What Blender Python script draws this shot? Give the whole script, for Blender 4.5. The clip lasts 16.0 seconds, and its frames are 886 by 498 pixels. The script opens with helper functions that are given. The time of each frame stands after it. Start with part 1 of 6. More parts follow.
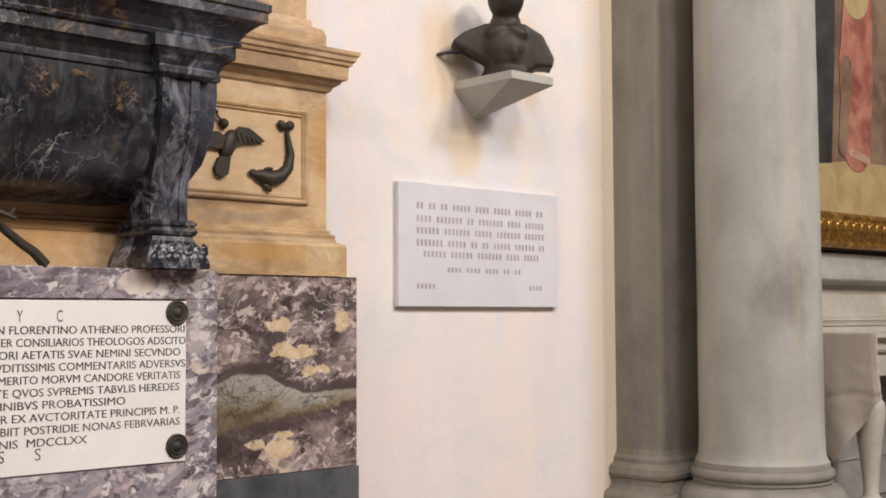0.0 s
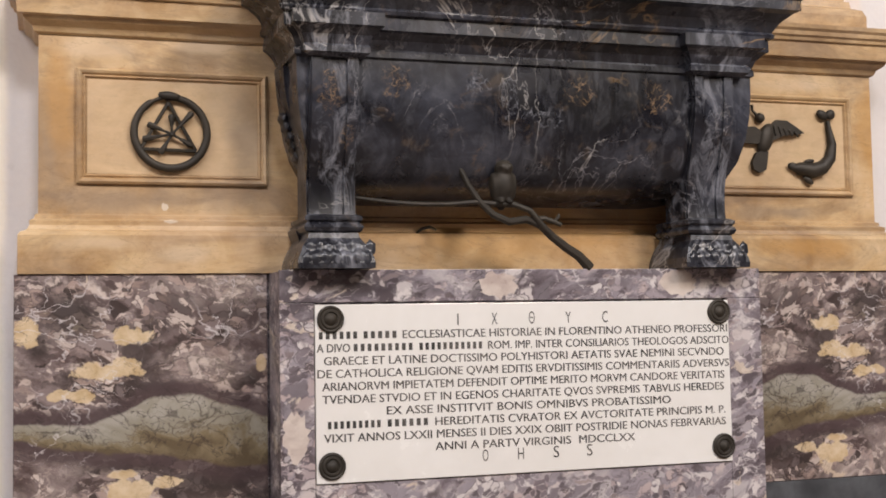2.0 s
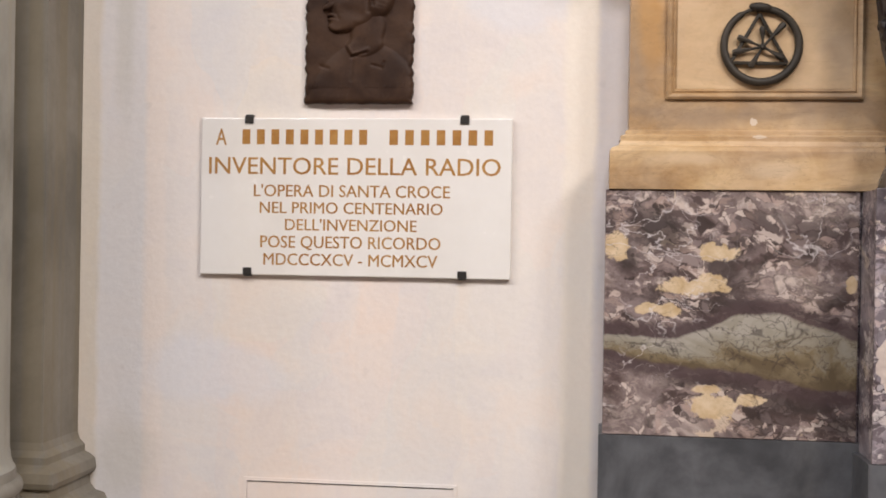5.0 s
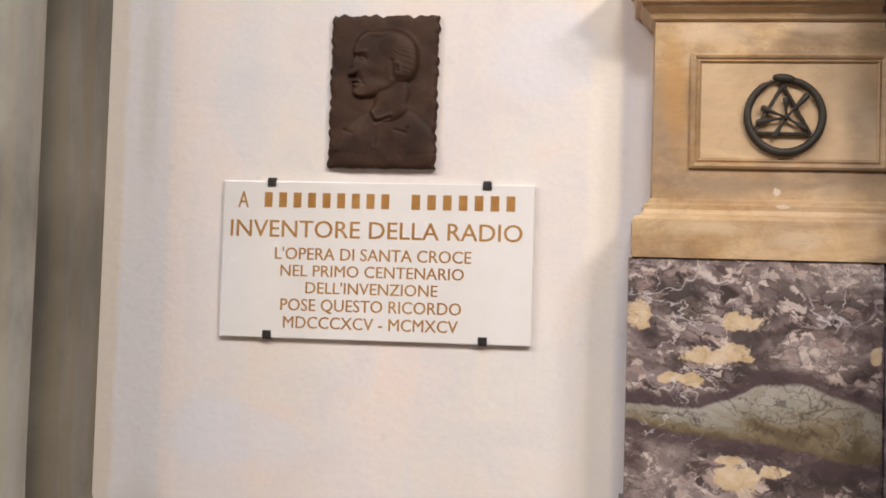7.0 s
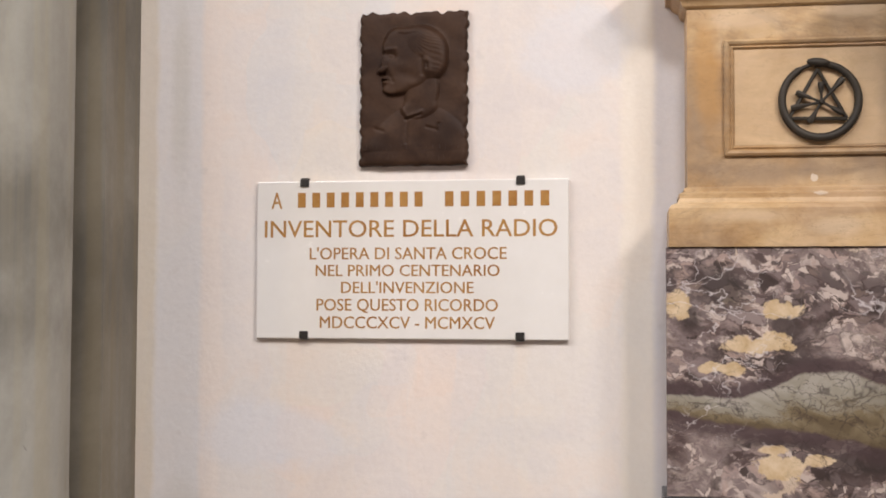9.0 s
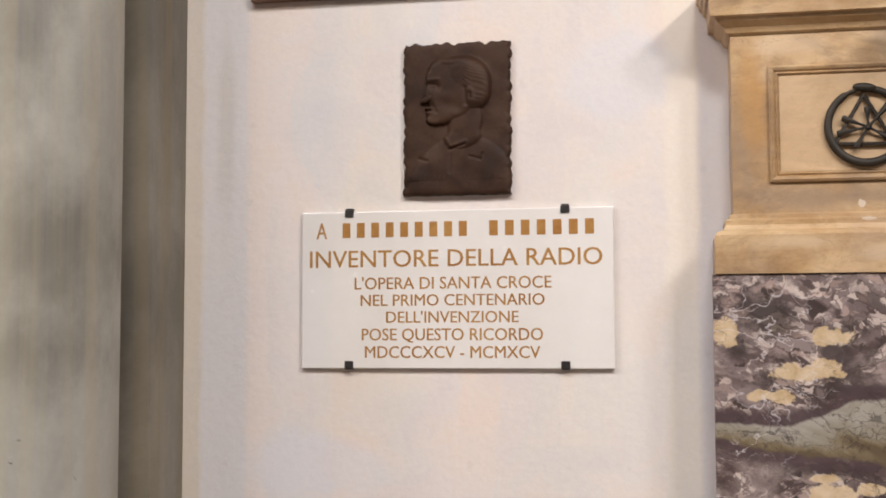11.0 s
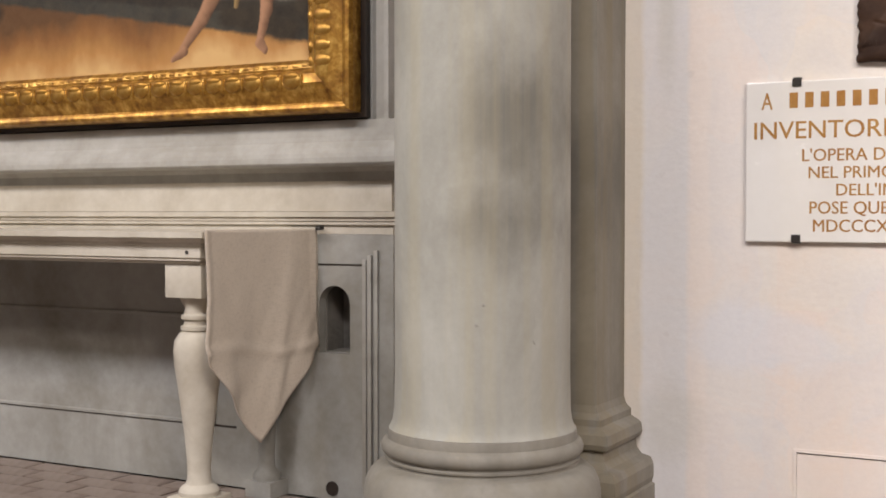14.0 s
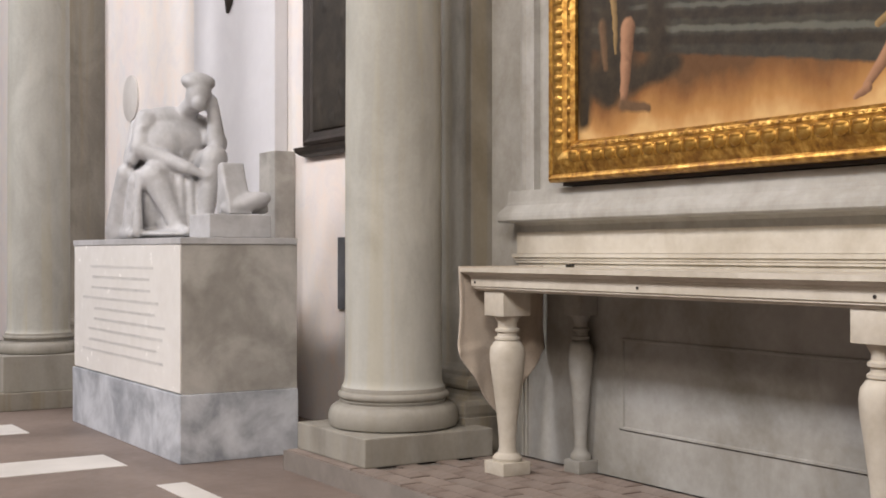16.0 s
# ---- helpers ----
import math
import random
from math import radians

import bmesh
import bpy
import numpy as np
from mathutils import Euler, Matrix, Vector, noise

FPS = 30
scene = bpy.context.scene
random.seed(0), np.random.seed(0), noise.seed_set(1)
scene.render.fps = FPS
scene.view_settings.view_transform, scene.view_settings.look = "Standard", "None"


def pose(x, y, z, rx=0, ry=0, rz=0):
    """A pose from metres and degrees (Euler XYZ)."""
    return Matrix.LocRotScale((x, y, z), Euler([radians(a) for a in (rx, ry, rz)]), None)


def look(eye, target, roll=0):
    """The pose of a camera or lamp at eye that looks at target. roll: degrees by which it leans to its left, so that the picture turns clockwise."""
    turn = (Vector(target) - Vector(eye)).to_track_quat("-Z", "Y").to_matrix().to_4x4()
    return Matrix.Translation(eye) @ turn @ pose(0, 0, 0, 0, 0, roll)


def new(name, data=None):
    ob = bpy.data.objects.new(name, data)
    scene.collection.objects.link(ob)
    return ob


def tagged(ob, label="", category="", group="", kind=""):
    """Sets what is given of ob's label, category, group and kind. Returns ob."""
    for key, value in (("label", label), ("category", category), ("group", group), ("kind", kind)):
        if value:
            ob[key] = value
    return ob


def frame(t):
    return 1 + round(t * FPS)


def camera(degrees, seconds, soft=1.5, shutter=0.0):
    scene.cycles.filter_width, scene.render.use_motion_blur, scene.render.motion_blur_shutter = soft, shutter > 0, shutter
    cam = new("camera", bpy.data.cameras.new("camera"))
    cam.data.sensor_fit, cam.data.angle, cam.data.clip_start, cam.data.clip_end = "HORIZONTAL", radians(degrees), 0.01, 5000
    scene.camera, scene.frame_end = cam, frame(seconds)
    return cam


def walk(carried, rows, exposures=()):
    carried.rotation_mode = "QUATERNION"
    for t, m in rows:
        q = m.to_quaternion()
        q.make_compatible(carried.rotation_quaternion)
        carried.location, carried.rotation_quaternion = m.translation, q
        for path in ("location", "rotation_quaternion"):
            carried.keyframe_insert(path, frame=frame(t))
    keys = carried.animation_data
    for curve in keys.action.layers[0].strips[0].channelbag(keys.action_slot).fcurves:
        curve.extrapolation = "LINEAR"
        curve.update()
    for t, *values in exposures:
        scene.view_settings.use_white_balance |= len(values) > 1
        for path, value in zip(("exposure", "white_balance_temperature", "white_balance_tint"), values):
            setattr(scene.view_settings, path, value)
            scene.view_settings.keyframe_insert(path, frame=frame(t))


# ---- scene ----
LENS = 39.64
cam = camera(LENS, 16.0, soft=1.8)
PATH = [
    (0, (1.007, -4.633, 1.457), (3.052, -2.445, 1.629), -0.25),
    (0.5, (1.006, -4.647, 1.456), (2.721, -2.191, 1.629), -0.33),
    (1, (1.045, -4.648, 1.457), (2.485, -2.023, 1.637), -0.55),
    (1.5, (1.058, -4.646, 1.455), (2.232, -1.892, 1.639), -0.88),
    (2, (1.046, -4.641, 1.453), (1.963, -1.791, 1.640), -1.03),
    (2.5, (1.028, -4.627, 1.452), (1.694, -1.706, 1.623), -0.92),
    (3, (1.002, -4.618, 1.452), (1.425, -1.651, 1.587), -0.53),
    (3.5, (0.972, -4.611, 1.453), (1.127, -1.615, 1.520), -0.07),
    (4, (0.946, -4.601, 1.452), (0.878, -1.602, 1.466), 0.27),
    (4.5, (0.928, -4.588, 1.452), (0.680, -1.598, 1.436), 0.54),
    (5, (0.915, -4.575, 1.452), (0.537, -1.599, 1.439), 0.93),
    (7.5, (0.851, -4.571, 1.459), (0.454, -1.601, 1.616), 1.79),
    (8, (0.844, -4.564, 1.459), (0.438, -1.594, 1.594), 1.33),
    (8.5, (0.838, -4.559, 1.458), (0.404, -1.593, 1.579), 0.73),
    (9, (0.833, -4.559, 1.457), (0.368, -1.598, 1.589), 0.17),
    (11.5, (0.785, -4.568, 1.442), (0.178, -1.638, 1.658), 0.01),
    (12, (0.750, -4.568, 1.439), (0.056, -1.654, 1.600), 0.16),
    (12.5, (0.706, -4.566, 1.436), (-0.119, -1.683, 1.519), 0.21),
    (13, (0.668, -4.577, 1.434), (-0.344, -1.753, 1.406), 0.16),
    (13.5, (0.640, -4.618, 1.432), (-0.561, -1.870, 1.343), 0.01),
    (14, (0.603, -4.660, 1.432), (-0.822, -2.022, 1.343), -0.01),
    (14.5, (0.547, -4.681, 1.434), (-1.103, -2.176, 1.381), 0.09),
    (15, (0.493, -4.689, 1.436), (-1.427, -2.384, 1.424), 0.34),
    (15.5, (0.466, -4.703, 1.438), (-1.769, -2.702, 1.451), 0.33),
    (16, (0.437, -4.729, 1.439), (-2.097, -3.122, 1.449), 0.01),
]
walk(cam, [(t, look(eye, target, roll)) for t, eye, target, roll in PATH], exposures=[(0.0, -0.02), (4.5, 0.0), (12.5, -0.06), (13.3, -0.04), (14.5, 0.20), (15.4, 0.30), (16.0, 0.19)])

# ---- world and lights ----
world = bpy.data.worlds.new("world")
scene.world = world
world.use_nodes = True
wn = world.node_tree
sky = wn.nodes.new("ShaderNodeTexSky")
sky.sky_type, sky.sun_disc = "NISHITA", False
sky.sun_elevation, sky.sun_rotation = radians(38), radians(160)
wn.links.new(sky.outputs[0], wn.nodes["Background"].inputs[0])
wn.nodes["Background"].inputs[1].default_value = 0.1

ROOM_X0, ROOM_X1, ROOM_Y0, ROOM_Z1 = -22.0, 15.0, -10.0, 14.0
# unseen windows, guessed from shadow slopes and spaced to even the light
WINDOWS = (-16.5, -10.5, -4.5, 1.8, 9.5)
WINDOW_WATTS = (680, 620, 420, 600, 640)


def area_lamp(name, eye, target, sx, sy, watts, color):
    d = bpy.data.lights.new(name, "AREA")
    d.shape, d.size, d.size_y, d.energy, d.color = "RECTANGLE", sx, sy, watts, color
    ob = new(name, d)
    ob.matrix_world = look(eye, target)
    return ob


for wx, watts in zip(WINDOWS, WINDOW_WATTS):
    area_lamp("window_daylight", (wx, ROOM_Y0 + 0.15, 10.1), (wx, 0.0, 2.0), 2.2, 1.7, watts, (0.965, 0.935, 0.975))
# warm lamps, unseen, added across the nave to match the warm light and shadows
area_lamp("floodlight_lamp", (6.2, -9.4, 7.4), (2.6, 0.0, 2.0), 1.5, 1.0, 470, (1.0, 0.87, 0.76))
area_lamp("floodlight_lamp", (-4.6, -5.6, 6.9), (-4.0, 0.0, 1.6), 0.4, 0.4, 85, (1.0, 0.78, 0.48))


# ---- materials ----
def mat_new(name):
    m = bpy.data.materials.new(name)
    m.use_nodes = True
    nt = m.node_tree
    return m, nt, nt.nodes["Principled BSDF"]


def N(nt, kind, **kw):
    n = nt.nodes.new(kind)
    for k, v in kw.items():
        if k == "noise_dimensions":
            n.noise_dimensions = v
        elif k == "operation":
            n.operation = v
        elif k == "blend_type":
            n.blend_type = v
        elif k == "data_type":
            n.data_type = v
        elif k == "feature":
            n.feature = v
        elif k == "distance":
            n.distance = v
    return n


def coords(nt, scale=(1, 1, 1), offset=(0, 0, 0)):
    tc, mp = N(nt, "ShaderNodeTexCoord"), N(nt, "ShaderNodeMapping")
    mp.inputs["Scale"].default_value = scale
    mp.inputs["Location"].default_value = offset
    nt.links.new(tc.outputs["Object"], mp.inputs["Vector"])
    return mp.outputs[0]


def noise_tex(nt, vec, scale, detail=5.0, rough=0.55, distort=0.0):
    n = N(nt, "ShaderNodeTexNoise")
    n.inputs["Scale"].default_value, n.inputs["Detail"].default_value = scale, detail
    n.inputs["Roughness"].default_value, n.inputs["Distortion"].default_value = rough, distort
    nt.links.new(vec, n.inputs["Vector"])
    return n.outputs[0]


def ramp(nt, fac, stops, smooth=False):
    r = N(nt, "ShaderNodeValToRGB")
    el = r.color_ramp.elements
    r.color_ramp.interpolation = "EASE" if smooth else "LINEAR"
    while len(el) < len(stops):
        el.new(0.5)
    for e, (p, c) in zip(el, stops):
        e.position = p
        e.color = (c, c, c, 1) if not isinstance(c, tuple) else (*c, 1)
    nt.links.new(fac, r.inputs[0])
    return r.outputs[0]


def mix(nt, fac, a, b, blend="MIX"):
    n = N(nt, "ShaderNodeMix", data_type="RGBA", blend_type=blend)
    for sock, v in ((n.inputs[0], fac), (n.inputs[6], a), (n.inputs[7], b)):
        if isinstance(v, tuple):
            sock.default_value = (*v, 1)
        elif isinstance(v, (int, float)):
            sock.default_value = v
        else:
            nt.links.new(v, sock)
    return n.outputs[2]


def math_node(nt, op, a, b=0.0, c=None):
    n = N(nt, "ShaderNodeMath", operation=op)
    for i, v in enumerate((a, b) if c is None else (a, b, c)):
        if isinstance(v, (int, float)):
            n.inputs[i].default_value = v
        else:
            nt.links.new(v, n.inputs[i])
    return n.outputs[0]


def bump(nt, bsdf, height, strength=0.2, dist=0.01):
    b = N(nt, "ShaderNodeBump")
    b.inputs["Strength"].default_value, b.inputs["Distance"].default_value = strength, dist
    nt.links.new(height, b.inputs["Height"])
    nt.links.new(b.outputs[0], bsdf.inputs["Normal"])


def speckled(name, base, dark, light, rough=0.6, big=1.2, fine=14.0, metal=0.0, relief=0.15, amount=0.6, streak=1.0, spec=0.5):
    """Stone, plaster or metal: broad stains and fine grain over one colour."""
    m, nt, b = mat_new(name)
    v = coords(nt, (1, 1, streak))
    n1, n2 = noise_tex(nt, v, big, 6, 0.6, 0.4), noise_tex(nt, coords(nt), fine, 6, 0.65)
    c = mix(nt, ramp(nt, n1, [(0.32, 0.0), (0.68, 1.0)], True), dark, light)
    c = mix(nt, amount, base, c)
    g = ramp(nt, n2, [(0.3, 0.0), (0.7, 1.0)])
    c = mix(nt, 0.22, c, mix(nt, g, dark, light))
    nt.links.new(c, b.inputs["Base Color"])
    b.inputs["Metallic"].default_value = metal
    b.inputs["Specular IOR Level"].default_value = spec
    nt.links.new(ramp(nt, n2, [(0.2, max(rough - 0.1, 0.05)), (0.8, min(rough + 0.1, 1.0))]), b.inputs["Roughness"])
    bump(nt, b, n2, relief, 0.006)
    return m


def spot_field(nt, x, z, items, wob, soft):
    """Where ragged-edged spots (centre x and z, half width, half height) lie: 1 inside, 0 outside."""
    total = None
    for cx, cz, rx, rz in items:
        du = math_node(nt, "DIVIDE", math_node(nt, "SUBTRACT", x, cx), rx)
        dz = math_node(nt, "DIVIDE", math_node(nt, "SUBTRACT", z, cz), rz)
        d = math_node(nt, "SQRT", math_node(nt, "ADD", math_node(nt, "MULTIPLY", du, du), math_node(nt, "MULTIPLY", dz, dz)))
        f = ramp(nt, math_node(nt, "ADD", d, wob), [(1.0 - soft, 1.0), (1.0, 0.0)])
        total = f if total is None else math_node(nt, "MAXIMUM", total, f)
    return total


def wobble(nt, vec, scale, amount, detail=6):
    return math_node(nt, "MULTIPLY", math_node(nt, "SUBTRACT", noise_tex(nt, vec, scale, detail, 0.65, 0.5), 0.5), amount)


def upright_strip(nt, x, x0, x1, wob, edge=0.012):
    """1 inside an upright strip between x0 and x1."""
    off = math_node(nt, "ABSOLUTE", math_node(nt, "SUBTRACT", math_node(nt, "ADD", x, wob), (x0 + x1) / 2))
    half = (x1 - x0) / 2
    k = 1.0 / (half * 2)
    return ramp(nt, math_node(nt, "MULTIPLY", off, k), [((half - edge) * k, 1.0), ((half + edge) * k, 0.0)])


def plaster_material():
    """Limewash in many retouches: rosy, grey and ochre patches, upright strips by the edges, coloured shadows painted
    round the bust.
    """
    m, nt, b = mat_new("lime_plaster")
    v = coords(nt)
    xyz = N(nt, "ShaderNodeSeparateXYZ")
    nt.links.new(v, xyz.inputs[0])
    x, z = xyz.outputs[0], xyz.outputs[2]
    cloud = ramp(nt, noise_tex(nt, v, 0.9, 5, 0.6, 0.6), [(0.3, (0.71, 0.645, 0.59)), (0.7, (0.80, 0.74, 0.685))], True)
    vor = N(nt, "ShaderNodeTexVoronoi", distance="CHEBYCHEV")
    vor.inputs["Scale"].default_value = 1.5
    warp = mix(nt, 0.35, v, noise_tex(nt, v, 1.4, 3), "LINEAR_LIGHT")
    stretch = N(nt, "ShaderNodeMapping")
    stretch.inputs["Scale"].default_value = (1.25, 1.0, 0.55)
    nt.links.new(warp, stretch.inputs["Vector"])
    nt.links.new(stretch.outputs[0], vor.inputs["Vector"])
    sep = N(nt, "ShaderNodeSeparateColor")
    nt.links.new(vor.outputs["Color"], sep.inputs[0])
    tint = ramp(nt, sep.outputs[0], [(0.0, (0.72, 0.68, 0.62)), (0.3, (0.83, 0.665, 0.575)), (0.5, (0.665, 0.675, 0.67)), (0.7, (0.83, 0.74, 0.575)), (0.85, (0.81, 0.645, 0.60)), (1.0, (0.72, 0.72, 0.70))])
    c = mix(nt, 0.62, cloud, tint)
    # brush-wide marks of two sizes
    for scale, sx, sz, amount, chan in ((1.0, 4.2, 0.42, 0.36, 1), (1.0, 5.5, 3.2, 0.24, 2)):
        cell = N(nt, "ShaderNodeTexVoronoi", distance="CHEBYCHEV")
        cell.inputs["Scale"].default_value = scale
        tall = N(nt, "ShaderNodeMapping")
        tall.inputs["Scale"].default_value = (sx, 1.0, sz)
        nt.links.new(mix(nt, 0.09, v, noise_tex(nt, v, 2.2, 4), "LINEAR_LIGHT"), tall.inputs["Vector"])
        nt.links.new(tall.outputs[0], cell.inputs["Vector"])
        sp = N(nt, "ShaderNodeSeparateColor")
        nt.links.new(cell.outputs["Color"], sp.inputs[0])
        mark = ramp(nt, sp.outputs[chan], [(0.0, (0.83, 0.665, 0.56)), (0.25, (0.70, 0.69, 0.695)), (0.5, (0.79, 0.73, 0.665)), (0.75, (0.665, 0.645, 0.66)), (1.0, (0.83, 0.73, 0.605))])
        c = mix(nt, amount, c, mark)
    c = mix(nt, 0.30, c, ramp(nt, noise_tex(nt, v, 3.4, 6, 0.6, 0.8), [(0.36, (0.64, 0.63, 0.65)), (0.5, (0.77, 0.73, 0.69)), (0.64, (0.85, 0.71, 0.60))]))
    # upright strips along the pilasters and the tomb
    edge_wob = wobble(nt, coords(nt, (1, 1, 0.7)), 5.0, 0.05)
    # the grey strip at 0.90 paints the shadow beside the tomb
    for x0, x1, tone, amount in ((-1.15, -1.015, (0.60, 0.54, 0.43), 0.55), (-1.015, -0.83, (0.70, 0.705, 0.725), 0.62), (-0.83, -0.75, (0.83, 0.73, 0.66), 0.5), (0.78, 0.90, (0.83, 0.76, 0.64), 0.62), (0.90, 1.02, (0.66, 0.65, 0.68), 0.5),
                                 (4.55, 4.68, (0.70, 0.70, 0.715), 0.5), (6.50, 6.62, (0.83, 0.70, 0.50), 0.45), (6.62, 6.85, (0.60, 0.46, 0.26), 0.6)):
        c = mix(nt, math_node(nt, "MULTIPLY", upright_strip(nt, x, x0, x1, edge_wob), amount), c, tone)
    wob = wobble(nt, v, 3.2, 1.3)
    # ochre: the warm double shadow of the bust, painted on the wall
    ochre = spot_field(nt, x, z, ((5.33, 2.78, 0.20, 0.42), (5.50, 2.40, 0.17, 0.22), (5.98, 2.86, 0.16, 0.30)), wob, 0.5)
    c = mix(nt, math_node(nt, "MULTIPLY", ochre, 0.55), c, (0.70, 0.50, 0.24))
    # pale: the first two spots paint the bluish shadow below the shelf
    pale = spot_field(nt, x, z, ((5.76, 2.28, 0.16, 0.22), (5.80, 2.60, 0.20, 0.12), (-0.55, 0.95, 0.32, 0.16), (0.62, 2.42, 0.24, 0.20)), wob, 0.35)
    c = mix(nt, math_node(nt, "MULTIPLY", pale, 0.55), c, (0.70, 0.71, 0.75))
    # duller spots by the left pilaster
    dull_spots = spot_field(nt, x, z, ((-0.90, 0.62, 0.16, 0.20), (-0.92, 2.3, 0.05, 0.5)), wob, 0.6)
    c = mix(nt, math_node(nt, "MULTIPLY", dull_spots, 0.45), c, (0.56, 0.54, 0.48))
    grain = noise_tex(nt, v, 38, 5, 0.7)
    c = mix(nt, 0.12, c, ramp(nt, grain, [(0.35, (0.62, 0.56, 0.52)), (0.6, (0.80, 0.75, 0.71))]))
    fleck = ramp(nt, noise_tex(nt, v, 9.0, 3, 0.5), [(0.70, 0.0), (0.74, 1.0)])
    c = mix(nt, math_node(nt, "MULTIPLY", fleck, 0.18), c, (0.50, 0.46, 0.44))
    nt.links.new(c, b.inputs["Base Color"])
    b.inputs["Roughness"].default_value = 0.82
    both = math_node(nt, "ADD", math_node(nt, "MULTIPLY", grain, 0.3), noise_tex(nt, v, 5, 4))
    bump(nt, b, both, 0.22, 0.02)
    return m


def sandstone_material(name, base, dark, light, smoke, ochre=0.25):
    """Grey sandstone: tall washed streaks, cloudy mottling and smoky stains on the near column."""
    m, nt, b = mat_new(name)
    v = coords(nt)
    tall = noise_tex(nt, coords(nt, (3.2, 3.2, 0.30)), 1.5, 5, 0.6, 0.3)
    cloud = noise_tex(nt, coords(nt, (1, 1, 0.6)), 2.1, 6, 0.6, 0.7)
    fine = noise_tex(nt, v, 34, 6, 0.65)
    c = mix(nt, ramp(nt, tall, [(0.34, 0.0), (0.66, 1.0)], True), dark, light)
    c = mix(nt, 0.30, base, c)
    c = mix(nt, 0.38, c, ramp(nt, cloud, [(0.34, dark), (0.64, light)], True))
    c = mix(nt, 0.12, c, mix(nt, ramp(nt, fine, [(0.3, 0.0), (0.7, 1.0)]), dark, light))
    xyz = N(nt, "ShaderNodeSeparateXYZ")
    nt.links.new(v, xyz.inputs[0])
    wob = math_node(nt, "MULTIPLY", math_node(nt, "SUBTRACT", noise_tex(nt, coords(nt, (1.6, 1.6, 1)), 3.0, 6, 0.6, 0.0), 0.5), 1.5)
    total = None
    for cx, cz, rx, rz in smoke:
        du = math_node(nt, "DIVIDE", math_node(nt, "SUBTRACT", xyz.outputs[0], cx), rx)
        dz = math_node(nt, "DIVIDE", math_node(nt, "SUBTRACT", xyz.outputs[2], cz), rz)
        d = math_node(nt, "SQRT", math_node(nt, "ADD", math_node(nt, "MULTIPLY", du, du), math_node(nt, "MULTIPLY", dz, dz)))
        f = ramp(nt, math_node(nt, "ADD", d, wob), [(-0.1, 1.0), (1.25, 0.0)], True)
        total = f if total is None else math_node(nt, "MAXIMUM", total, f)
    c = mix(nt, math_node(nt, "MULTIPLY", total, 0.74), c, (0.125, 0.117, 0.098))
    tawny = ramp(nt, noise_tex(nt, coords(nt, (7, 7, 0.16), (2, 5, 1)), 1.3, 4, 0.55), [(0.50, 0.0), (0.60, 1.0)])
    c = mix(nt, math_node(nt, "MULTIPLY", tawny, ochre), c, (base[0] * 1.12, base[1] * 0.98, base[2] * 0.66))
    fresh = ramp(nt, noise_tex(nt, coords(nt, (1, 1, 0.7), (4, 1, 7)), 4.5, 7, 0.6, 0.1), [(0.52, 0.0), (0.70, 1.0)])
    c = mix(nt, math_node(nt, "MULTIPLY", fresh, 0.20), c, light)
    pits = ramp(nt, noise_tex(nt, coords(nt, (1, 1, 0.5)), 26, 4, 0.6), [(0.70, 0.0), (0.76, 1.0)])
    c = mix(nt, math_node(nt, "MULTIPLY", pits, 0.35), c, dark)
    nt.links.new(c, b.inputs["Base Color"])
    b.inputs["Roughness"].default_value = 0.72
    bump(nt, b, math_node(nt, "ADD", math_node(nt, "MULTIPLY", fine, 0.5), cloud), 0.14, 0.008)
    return m


